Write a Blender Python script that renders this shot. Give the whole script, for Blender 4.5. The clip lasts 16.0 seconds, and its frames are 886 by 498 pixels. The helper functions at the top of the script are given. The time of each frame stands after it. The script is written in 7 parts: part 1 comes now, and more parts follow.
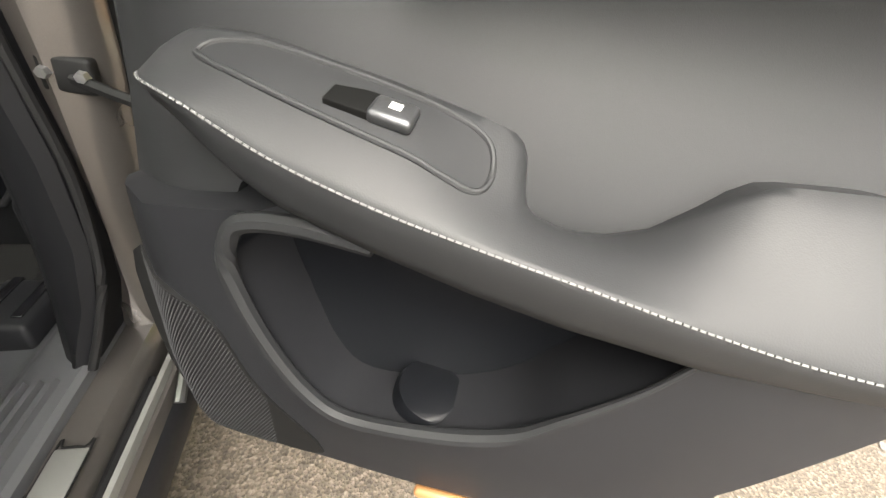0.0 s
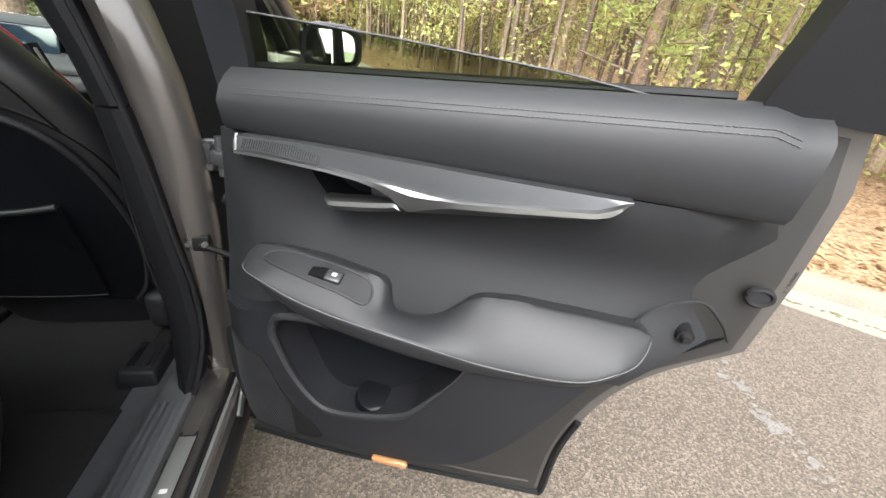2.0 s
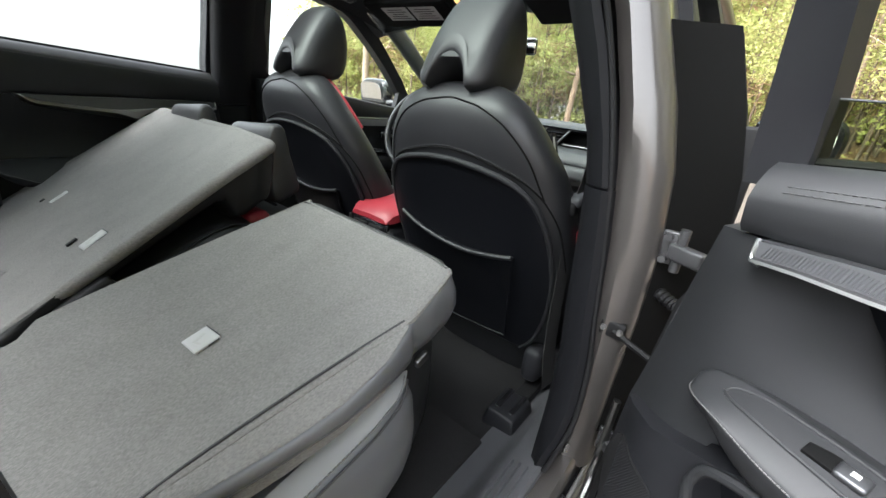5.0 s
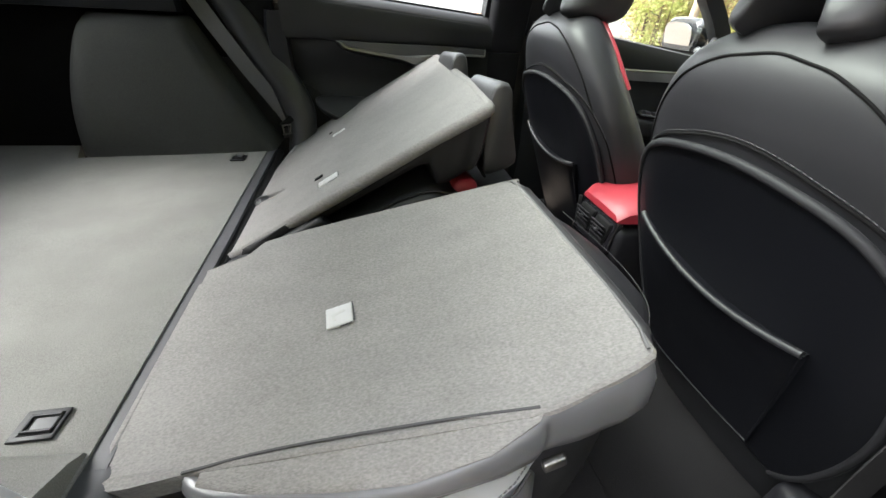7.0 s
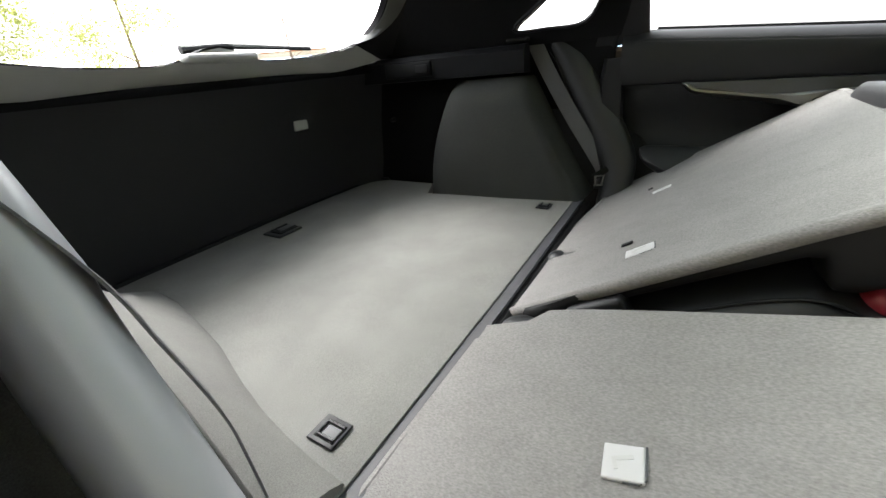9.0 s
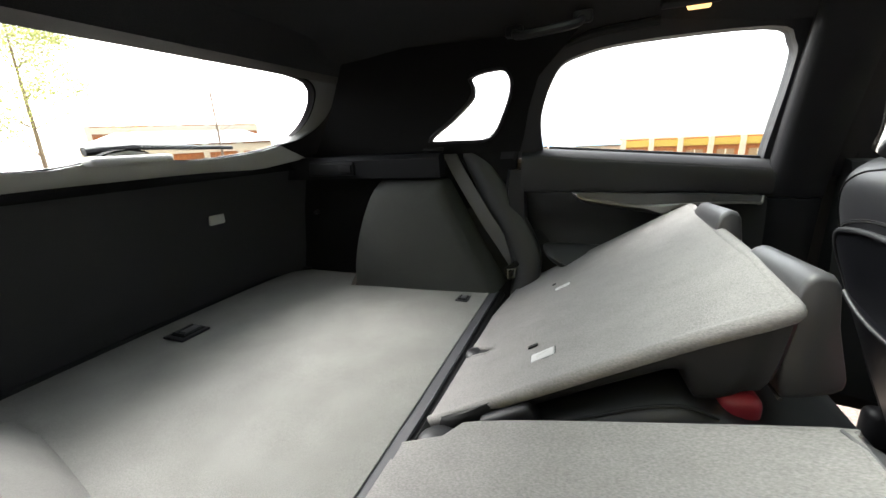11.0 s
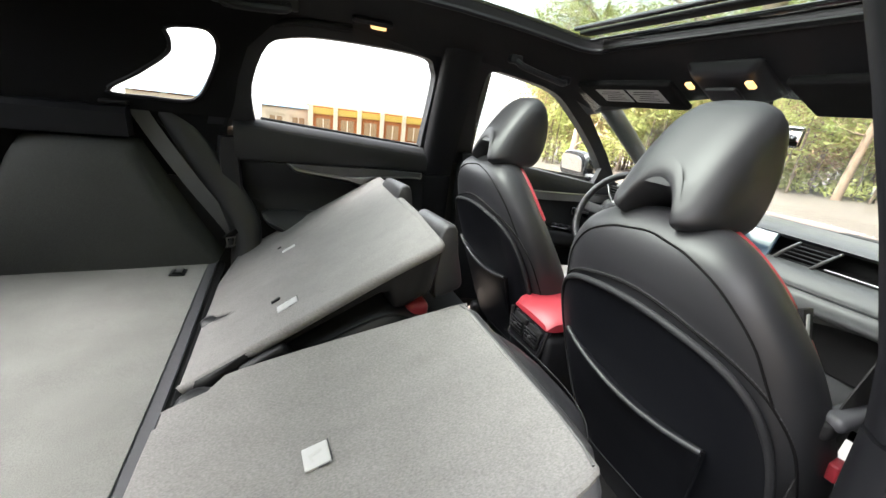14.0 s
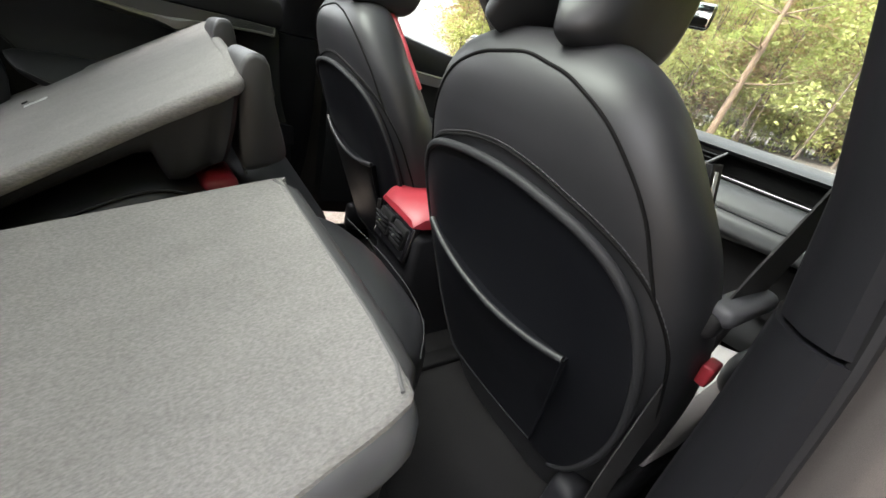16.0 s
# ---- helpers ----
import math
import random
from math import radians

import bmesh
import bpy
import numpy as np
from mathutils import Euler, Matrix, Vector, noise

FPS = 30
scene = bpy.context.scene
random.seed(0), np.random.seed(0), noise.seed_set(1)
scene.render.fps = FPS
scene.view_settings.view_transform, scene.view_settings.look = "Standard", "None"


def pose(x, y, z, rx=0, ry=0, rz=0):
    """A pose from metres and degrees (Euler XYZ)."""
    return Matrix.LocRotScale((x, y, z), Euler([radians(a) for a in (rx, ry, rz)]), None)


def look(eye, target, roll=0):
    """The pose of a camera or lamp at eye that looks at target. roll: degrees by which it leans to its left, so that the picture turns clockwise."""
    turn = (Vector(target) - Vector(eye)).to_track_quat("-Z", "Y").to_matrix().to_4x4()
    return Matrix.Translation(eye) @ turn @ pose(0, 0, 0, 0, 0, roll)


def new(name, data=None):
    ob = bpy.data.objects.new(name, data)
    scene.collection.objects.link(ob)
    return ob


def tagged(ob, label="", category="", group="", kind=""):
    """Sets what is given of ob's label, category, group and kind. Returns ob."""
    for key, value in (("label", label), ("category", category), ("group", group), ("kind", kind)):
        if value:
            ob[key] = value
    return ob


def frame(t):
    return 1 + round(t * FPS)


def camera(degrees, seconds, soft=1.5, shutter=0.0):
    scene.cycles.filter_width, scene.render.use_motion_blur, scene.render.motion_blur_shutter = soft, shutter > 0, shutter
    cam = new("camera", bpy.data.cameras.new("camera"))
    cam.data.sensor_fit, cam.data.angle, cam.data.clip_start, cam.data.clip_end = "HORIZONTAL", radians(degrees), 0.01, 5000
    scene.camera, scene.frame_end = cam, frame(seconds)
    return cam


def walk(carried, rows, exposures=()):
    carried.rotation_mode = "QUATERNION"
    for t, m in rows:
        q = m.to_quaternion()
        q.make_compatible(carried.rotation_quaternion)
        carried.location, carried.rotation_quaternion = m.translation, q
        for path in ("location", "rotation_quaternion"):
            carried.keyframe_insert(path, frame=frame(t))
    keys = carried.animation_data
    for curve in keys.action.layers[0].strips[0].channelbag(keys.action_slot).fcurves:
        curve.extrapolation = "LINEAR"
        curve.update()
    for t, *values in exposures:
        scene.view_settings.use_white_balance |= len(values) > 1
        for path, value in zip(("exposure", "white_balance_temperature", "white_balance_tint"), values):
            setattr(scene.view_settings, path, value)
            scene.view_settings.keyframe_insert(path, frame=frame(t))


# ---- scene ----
cam = camera(97.8, 16.0)
PATH = [
    (0, (1.058, 0.125, 0.931), (1.591, 1.680, -0.209), 14.1),
    (0.2, (1.073, 0.115, 0.924), (1.586, 1.673, -0.221), 12.8),
    (0.5, (1.084, 0.087, 0.936), (1.585, 1.667, -0.183), 12.5),
    (1, (1.0955, -0.0284, 1.044), (1.5324, 1.621, 0.001), 9.9),
    (1.5, (1.1185, -0.1077, 1.146), (1.5338, 1.5699, 0.14), 8.5),
    (2, (1.1287, -0.167, 1.205), (1.5305, 1.5395, 0.244), 8.2),
    (2.5, (1.0954, -0.2231, 1.223), (1.4531, 1.5407, 0.351), 8.2),
    (3, (1.0669, -0.2758, 1.211), (1.297, 1.5, 0.32), 8.3),
    (3.5, (1.0505, -0.2943, 1.207), (1.0771, 1.5008, 0.326), 8.4),
    (4, (1.0094, -0.2377, 1.203), (0.7185, 1.5146, 0.284), 7.6),
    (4.5, (0.9621, -0.1796, 1.194), (0.3258, 1.4943, 0.303), 6.8),
    (4.6, (0.9346, -0.175, 1.182), (0.2632, 1.4868, 0.295), 8.0),
    (4.7, (0.9337, -0.165, 1.174), (0.142, 1.4722, 0.341), 7.5),
    (6.8, (0.7856, 0.083, 1.201), (-0.8339, 0.5798, 0.138), 3.8),
    (7, (0.8008, 0.0813, 1.188), (-0.8464, 0.4472, 0.114), 3.6),
    (7.5, (0.7947, 0.0818, 1.178), (-0.8608, 0.0725, 0.056), 1.2),
    (8, (0.7288, 0.055, 1.147), (-0.9075, -0.3111, 0.056), -1.6),
    (8.5, (0.6734, 0.023, 1.151), (-0.9103, -0.7038, 0.168), -4.6),
    (8.7, (0.666, 0.0274, 1.159), (-0.8927, -0.8137, 0.229), -5.1),
    (9.75, (0.6560, 0.0556, 1.203), (-0.7727, -1.1299, 0.459), -7.5),
    (10.8, (0.646, 0.0838, 1.247), (-1.0514, -0.8577, 0.764), -4.5),
    (11, (0.6452, 0.0697, 1.25), (-1.1449, -0.639, 0.706), -2.8),
    (11.5, (0.6742, 0.0361, 1.259), (-1.2129, -0.1822, 0.633), 0.2),
    (12, (0.7097, -0.014, 1.258), (-1.1656, 0.1141, 0.576), 2.4),
    (12.5, (0.7429, -0.0372, 1.268), (-1.097, 0.3168, 0.568), 4.0),
    (13, (0.7803, -0.0289, 1.278), (-1.0286, 0.4764, 0.592), 5.0),
    (13.5, (0.8063, -0.0166, 1.291), (-0.9679, 0.6202, 0.623), 6.1),
    (14, (0.8265, -0.0058, 1.304), (-0.902, 0.7505, 0.641), 7.2),
    (14.5, (0.8353, 0.0081, 1.298), (-0.8208, 0.8891, 0.603), 8.7),
    (15, (0.8366, 0.0393, 1.273), (-0.732, 1.0103, 0.5), 10.4),
    (15.5, (0.7949, 0.126, 1.198), (-0.6634, 1.1779, 0.322), 12.6),
    (16, (0.734, 0.2251, 1.154), (-0.626, 1.3478, 0.21), 15.1),
]
EXPOSURES = [(0.0, 3.46, 7100, 8), (1.0, 3.46, 6850, 9), (1.5, 3.27, 6650, 9), (2.0, 2.78, 6400, 9), (2.5, 2.62, 5700, 6), (3.0, 2.60, 5550, 6), (3.7, 2.78, 5550, 6), (4.2, 2.88, 5850, 6), (4.5, 2.96, 6150, 7), (4.7, 3.0, 6180, 8), (6.8, 3.58, 6400, 11), (8.5, 3.60, 6450, 12), (11.0, 3.74, 6500, 12), (13.0, 3.71, 6450, 12), (15.0, 3.60, 6500, 13), (16.0, 3.33, 6550, 12)]
walk(cam, [(t, look(eye, target, roll)) for t, eye, target, roll in PATH], EXPOSURES)

# ---- world and sun: bright overcast day ----
world = bpy.data.worlds.new("overcast_sky")
scene.world = world
world.use_nodes = True
wn, wl = world.node_tree.nodes, world.node_tree.links
sky = wn.new("ShaderNodeTexSky")
sky.sky_type = "NISHITA"
sky.sun_disc = False
sky.sun_elevation = radians(50)
sky.sun_rotation = radians(200)
sky.dust_density = 4.0
pale = wn.new("ShaderNodeHueSaturation")
pale.inputs["Saturation"].default_value = 0.18
# the bright haze goes on a little below the horizon
way = wn.new("ShaderNodeTexCoord")
axes = wn.new("ShaderNodeSeparateXYZ")
wl.new(way.outputs["Generated"], axes.inputs["Vector"])
lift = wn.new("ShaderNodeMath")
lift.operation = "MAXIMUM"
lift.inputs[1].default_value = 0.03
wl.new(axes.outputs["Z"], lift.inputs[0])
back = wn.new("ShaderNodeCombineXYZ")
wl.new(axes.outputs["X"], back.inputs["X"])
wl.new(axes.outputs["Y"], back.inputs["Y"])
wl.new(lift.outputs["Value"], back.inputs["Z"])
wl.new(back.outputs["Vector"], sky.inputs["Vector"])
wl.new(sky.outputs["Color"], pale.inputs["Color"])
wl.new(pale.outputs["Color"], wn["Background"].inputs["Color"])
wn["Background"].inputs["Strength"].default_value = 0.15
sun = new("sun", bpy.data.lights.new("sun", "SUN"))
sun.data.energy = 0.9
sun.data.angle = radians(50)
sun.data.color = (1.0, 0.985, 0.96)
sun.matrix_basis = look((-3.0, -7.0, 9.0), (0, 0, 0))


# ---- materials ----


def bsdf_mat(name, color, rough=0.5, metal=0.0, spec=0.5, coat=0.0, var=0.15, var_scale=6.0, bump=0.0, bump_scale=400.0, bump_kind="noise", dist=0.002, speck=0.0, speck_scale=900.0, rough_var=0.08, aniso=None):
    """Principled material with two scales of variation in world-size coordinates."""
    m = bpy.data.materials.new(name)
    m.use_nodes = True
    n, l = m.node_tree.nodes, m.node_tree.links
    b = n["Principled BSDF"]
    b.inputs["Metallic"].default_value = metal
    b.inputs["Specular IOR Level"].default_value = spec
    b.inputs["Coat Weight"].default_value = coat
    b.inputs["Coat Roughness"].default_value = 0.08
    tc = n.new("ShaderNodeTexCoord")
    mp = n.new("ShaderNodeMapping")
    l.new(tc.outputs["Object"], mp.inputs["Vector"])
    if aniso:
        mp.inputs["Scale"].default_value = aniso
    big = n.new("ShaderNodeTexNoise")
    big.inputs["Scale"].default_value = var_scale
    big.inputs["Detail"].default_value = 4
    l.new(mp.outputs["Vector"], big.inputs["Vector"])
    lo = [c * (1 - var) for c in color]
    hi = [min(1, c * (1 + var)) for c in color]
    mix = n.new("ShaderNodeMix")
    mix.data_type = "RGBA"
    mix.inputs["A"].default_value = (*lo, 1)
    mix.inputs["B"].default_value = (*hi, 1)
    l.new(big.outputs["Fac"], mix.inputs["Factor"])
    col = mix.outputs["Result"]
    if speck:
        fine = n.new("ShaderNodeTexNoise")
        fine.inputs["Scale"].default_value = speck_scale
        fine.inputs["Detail"].default_value = 2
        l.new(mp.outputs["Vector"], fine.inputs["Vector"])
        rng = n.new("ShaderNodeMapRange")
        rng.inputs["From Min"].default_value = 0.3
        rng.inputs["From Max"].default_value = 0.7
        rng.inputs["To Min"].default_value = 1 - speck
        rng.inputs["To Max"].default_value = 1 + speck
        l.new(fine.outputs["Fac"], rng.inputs["Value"])
        mul = n.new("ShaderNodeVectorMath")
        mul.operation = "SCALE"
        l.new(col, mul.inputs[0])
        l.new(rng.outputs["Result"], mul.inputs["Scale"])
        col = mul.outputs["Vector"]
    l.new(col, b.inputs["Base Color"])
    rr = n.new("ShaderNodeMapRange")
    rr.inputs["To Min"].default_value = max(0.02, rough - rough_var)
    rr.inputs["To Max"].default_value = min(1, rough + rough_var)
    l.new(big.outputs["Fac"], rr.inputs["Value"])
    l.new(rr.outputs["Result"], b.inputs["Roughness"])
    if bump:
        if bump_kind == "voronoi":
            t = n.new("ShaderNodeTexVoronoi")
            t.inputs["Scale"].default_value = bump_scale
            out = t.outputs["Distance"]
        else:
            t = n.new("ShaderNodeTexNoise")
            t.inputs["Scale"].default_value = bump_scale
            t.inputs["Detail"].default_value = 3
            out = t.outputs["Fac"]
        l.new(mp.outputs["Vector"], t.inputs["Vector"])
        bp = n.new("ShaderNodeBump")
        bp.inputs["Strength"].default_value = bump
        bp.inputs["Distance"].default_value = dist
        l.new(out, bp.inputs["Height"])
        l.new(bp.outputs["Normal"], b.inputs["Normal"])
    return m


def glass_mat(name, tint, gloss=1.0):
    m = bpy.data.materials.new(name)
    m.use_nodes = True
    n, l = m.node_tree.nodes, m.node_tree.links
    n.remove(n["Principled BSDF"])
    tr = n.new("ShaderNodeBsdfTransparent")
    tr.inputs["Color"].default_value = (*tint, 1)
    gl = n.new("ShaderNodeBsdfGlossy")
    gl.inputs["Roughness"].default_value = 0.02
    gl.inputs["Color"].default_value = (gloss, gloss, gloss, 1)
    lw = n.new("ShaderNodeLayerWeight")
    lw.inputs["Blend"].default_value = 0.5
    pw = n.new("ShaderNodeMath")
    pw.operation = "POWER"
    pw.inputs[1].default_value = 4.0
    l.new(lw.outputs["Facing"], pw.inputs[0])
    fr = n.new("ShaderNodeMath")
    fr.operation = "MULTIPLY_ADD"
    fr.inputs[1].default_value = 0.5
    fr.inputs[2].default_value = 0.025
    l.new(pw.outputs["Value"], fr.inputs[0])
    mx = n.new("ShaderNodeMixShader")
    l.new(fr.outputs["Value"], mx.inputs["Fac"])
    l.new(tr.outputs["BSDF"], mx.inputs[1])
    l.new(gl.outputs["BSDF"], mx.inputs[2])
    l.new(mx.outputs["Shader"], n["Material Output"].inputs["Surface"])
    return m


def emit_mat(name, color, strength):
    m = bpy.data.materials.new(name)
    m.use_nodes = True
    b = m.node_tree.nodes["Principled BSDF"]
    b.inputs["Base Color"].default_value = (*color, 1)
    b.inputs["Emission Color"].default_value = (*color, 1)
    b.inputs["Emission Strength"].default_value = strength
    return m


LEATHER = bsdf_mat("black_leather", (0.0105, 0.0110, 0.0121), 0.44, spec=0.42, var=0.2, bump=0.12, bump_scale=1100, bump_kind="voronoi", dist=0.0003)
SOFT = bsdf_mat("soft_touch_black", (0.0118, 0.0123, 0.0134), 0.60, spec=0.22, var=0.18, bump=0.12, bump_scale=1300, bump_kind="voronoi", dist=0.0003)
BODYLEATHER = bsdf_mat("dull_black_leather", (0.0085, 0.0086, 0.009), 0.55, spec=0.18, var=0.15, bump=0.15, bump_scale=900, bump_kind="voronoi", dist=0.0003)
ARMLEATHER = bsdf_mat("matt_black_door_leather", (0.0134, 0.0139, 0.0151), 0.54, spec=0.32, var=0.15, bump=0.15, bump_scale=900, bump_kind="voronoi", dist=0.0003)
PLASTIC = bsdf_mat("grained_black_plastic", (0.0082, 0.0085, 0.0101), 0.52, spec=0.26, var=0.15, bump=0.3, bump_scale=1300, dist=0.0005)
LININGPLASTIC = bsdf_mat("grained_lining_plastic", (0.017, 0.0175, 0.020), 0.55, spec=0.3, var=0.12, bump=0.3, bump_scale=1300, dist=0.0005)
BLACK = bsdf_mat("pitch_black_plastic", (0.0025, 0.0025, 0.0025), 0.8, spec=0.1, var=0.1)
GREYDARK = bsdf_mat("dark_grey_plastic", (0.035, 0.036, 0.04), 0.6, var=0.15)
DARK = bsdf_mat("dark_recess_plastic", (0.0045, 0.0045, 0.0048), 0.65, spec=0.2, var=0.2)
GLOSSBLACK = bsdf_mat("gloss_black", (0.006, 0.006, 0.007), 0.12, coat=0.6, var=0.1)
# black leather copy, lightened to stand in for light from the open door
LITLEATHER = bsdf_mat("lit_black_leather", (0.030, 0.030, 0.031), 0.46, spec=0.40, var=0.15, bump=0.12, bump_scale=1100, bump_kind="voronoi", dist=0.0003)
# also stands in for sheen on the cushion's black outer side
SKIRTLEATHER = bsdf_mat("dark_grey_skirt_leather", (0.080, 0.082, 0.087), 0.40, spec=0.6, var=0.12, bump=0.12, bump_scale=1100, bump_kind="voronoi", dist=0.0003)
# bolster leather lightened to paint in the skylight on the door side
SKYLITLEATHER = bsdf_mat("skylit_bolster_leather", (0.38, 0.385, 0.40), 0.40, spec=0.65, var=0.12, bump=0.12, bump_scale=1100, bump_kind="voronoi", dist=0.0003)
# black leather paled to paint the sheen on band and corner pad
SHEENLEATHER = bsdf_mat("sheen_lightened_leather", (0.20, 0.20, 0.198), 0.42, spec=0.5, var=0.12, bump=0.12, bump_scale=1100, bump_kind="voronoi", dist=0.0003)
PILLARTRIM = bsdf_mat("pillar_plastic", (0.0046, 0.0048, 0.0058), 0.55, spec=0.16, var=0.15, bump=0.3, bump_scale=1300, dist=0.0005)
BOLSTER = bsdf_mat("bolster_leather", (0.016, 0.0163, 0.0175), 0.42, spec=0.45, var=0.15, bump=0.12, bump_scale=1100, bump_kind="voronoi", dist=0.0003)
SHELL = bsdf_mat("black_moulded_shell", (0.0032, 0.0036, 0.0047), 0.42, spec=0.18, var=0.15, bump=0.2, bump_scale=1300, dist=0.0004)
SILL = bsdf_mat("grey_sill_plastic", (0.056, 0.057, 0.061), 0.32, spec=0.8, var=0.15, bump=0.3, bump_scale=1300, dist=0.0005)
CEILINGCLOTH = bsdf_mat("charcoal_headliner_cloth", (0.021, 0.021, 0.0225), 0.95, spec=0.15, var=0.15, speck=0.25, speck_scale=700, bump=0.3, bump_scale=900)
# lining cloth darkened to paint the unlit rear; the headliner stays lighter
SHADECLOTH = bsdf_mat("shade_darkened_cloth", (0.0045, 0.0045, 0.0048), 0.95, spec=0.12, var=0.15, speck=0.25, speck_scale=700, bump=0.3, bump_scale=900)
CARPET = bsdf_mat("grey_seat_carpet", (0.166, 0.161, 0.155), 0.95, spec=0.15, var=0.16, var_scale=24, speck=0.17, speck_scale=480, bump=0.5, bump_scale=620, dist=0.002, aniso=(1.0, 0.40, 1.0))
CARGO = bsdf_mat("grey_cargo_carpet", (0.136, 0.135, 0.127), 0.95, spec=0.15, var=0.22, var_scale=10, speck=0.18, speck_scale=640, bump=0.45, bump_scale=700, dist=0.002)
# cargo felt again, darkened to paint the shade on the left arch
SHADEDFELT = bsdf_mat("shaded_side_felt", (0.043, 0.044, 0.042), 0.95, spec=0.15, var=0.16, var_scale=8, speck=0.3, speck_scale=640, bump=0.7, bump_scale=700, dist=0.002)
FLOORCARPET = bsdf_mat("black_floor_carpet", (0.0155, 0.0152, 0.0155), 0.95, spec=0.15, var=0.3, var_scale=9, speck=0.5, speck_scale=600, bump=0.9, bump_scale=700, dist=0.003)
RED = bsdf_mat("red_leather", (0.25, 0.020, 0.030), 0.45, var=0.12, bump=0.12, bump_scale=1100, bump_kind="voronoi", dist=0.0003)
GREYLEATHER = bsdf_mat("pale_grey_leather", (0.36, 0.345, 0.33), 0.5, var=0.08, bump=0.12, bump_scale=1100, bump_kind="voronoi", dist=0.0003)
PAINT = bsdf_mat("graphite_metallic_paint", (0.074, 0.068, 0.064), 0.30, metal=0.5, coat=0.8, var=0.08, speck=0.2, speck_scale=3000)
DARKPAINT = bsdf_mat("dark_inner_paint", (0.016, 0.0155, 0.015), 0.45, metal=0.2, coat=0.15, var=0.1)
ALU = bsdf_mat("satin_aluminium", (0.088, 0.090, 0.095), 0.5, metal=0.9, var=0.06, speck=0.12, speck_scale=500, aniso=(1, 1, 12))
PLATE = bsdf_mat("brushed_plate_steel", (0.22, 0.22, 0.21), 0.5, metal=0.7, var=0.06, speck=0.1, speck_scale=700, aniso=(1, 14, 1))
CHROME = bsdf_mat("satin_chrome", (0.19, 0.19, 0.186), 0.36, metal=1.0, var=0.05)
STEEL = bsdf_mat("zinc_steel", (0.35, 0.35, 0.35), 0.35, metal=0.9, var=0.2)
DARKSTEEL = bsdf_mat("dark_painted_steel", (0.05, 0.05, 0.052), 0.4, metal=0.4, var=0.2)
RUBBER = bsdf_mat("black_rubber", (0.0055, 0.0055, 0.006), 0.6, spec=0.2, var=0.15)
THREAD = bsdf_mat("grey_thread", (0.085, 0.085, 0.085), 0.8, var=0.1)
DARKTHREAD = bsdf_mat("dark_thread", (0.036, 0.036, 0.038), 0.8, var=0.1)
WEBBING = bsdf_mat("grey_belt_webbing", (0.085, 0.085, 0.088), 0.7, var=0.1, speck=0.3, speck_scale=900, bump=0.5, bump_scale=900)
BLACKWEB = bsdf_mat("black_belt_webbing", (0.012, 0.012, 0.012), 0.75, var=0.1, bump=0.5, bump_scale=900)
ORANGE = bsdf_mat("orange_reflector", (0.24, 0.115, 0.045), 0.4, coat=0.2, var=0.1)
WHITEPL = bsdf_mat("white_plastic_tag", (0.36, 0.36, 0.36), 0.45, var=0.06)
LINEPAINT = bsdf_mat("worn_line_paint", (0.115, 0.108, 0.10), 0.85, var=0.35, var_scale=12, speck=0.3, speck_scale=150)
MARK = bsdf_mat("pale_mark", (0.55, 0.55, 0.54), 0.5, var=0.04)
SCREEN = bsdf_mat("glossy_display_glass", (0.02, 0.035, 0.05), 0.08, coat=1.0, var=0.05)
DASHTOP = bsdf_mat("dash_soft_grey", (0.036, 0.039, 0.039), 0.5, var=0.12, bump=0.3, bump_scale=900, bump_kind="voronoi", dist=0.0006)
# hatch trim darkened for the shaded flanks; the lit shelf keeps the pale copy
SHADEDTRIM = bsdf_mat("shaded_hatch_trim", (0.075, 0.076, 0.072), 0.6, var=0.08, bump=0.3, bump_scale=1200, dist=0.0005)
GREYTRIM = bsdf_mat("grey_hatch_trim", (0.34, 0.345, 0.33), 0.6, var=0.08, bump=0.3, bump_scale=1200, dist=0.0005)
GLASS = glass_mat("clear_window_glass", (0.93, 0.96, 0.94))
TINTED = glass_mat("light_grey_rear_glass", (0.86, 0.88, 0.87))
TINT = glass_mat("green_tinted_glass", (0.58, 0.62, 0.52))
ROOFGLASS = glass_mat("roof_glass", (0.55, 0.60, 0.56))
MIRROR = bsdf_mat("mirror", (0.9, 0.9, 0.9), 0.02, metal=1.0, var=0.0, rough_var=0.0)
LAMPGLOW = emit_mat("warm_lamp_lens", (1.0, 0.56, 0.20), 0.16)
GUTTER = bsdf_mat("pale_gutter_concrete", (0.165, 0.152, 0.126), 0.9, var=0.25, var_scale=5, speck=0.25, speck_scale=120)
MOSS = bsdf_mat("olive_moss", (0.085, 0.075, 0.035), 0.95, var=0.35, var_scale=20)
CONCRETE = bsdf_mat("kerb_concrete", (0.150, 0.134, 0.102), 0.9, var=0.38, var_scale=3, speck=0.25, speck_scale=120, bump=0.5, bump_scale=90, dist=0.01)
LITTER = bsdf_mat("leaf_litter", (0.22, 0.135, 0.072), 0.95, var=0.45, var_scale=1.3, speck=0.7, speck_scale=26, bump=1.0, bump_scale=24, dist=0.05)
BARK = bsdf_mat("bark", (0.175, 0.120, 0.080), 0.95, var=0.35, var_scale=2, speck=0.4, speck_scale=30, bump=1.0, bump_scale=30, dist=0.02)
WOODBARK = bsdf_mat("thicket_bark", (0.125, 0.094, 0.068), 0.95, var=0.35, var_scale=2, speck=0.4, speck_scale=30)
PALEBARK = bsdf_mat("pale_bark", (0.25, 0.19, 0.135), 0.95, var=0.3, var_scale=2, speck=0.3, speck_scale=30)
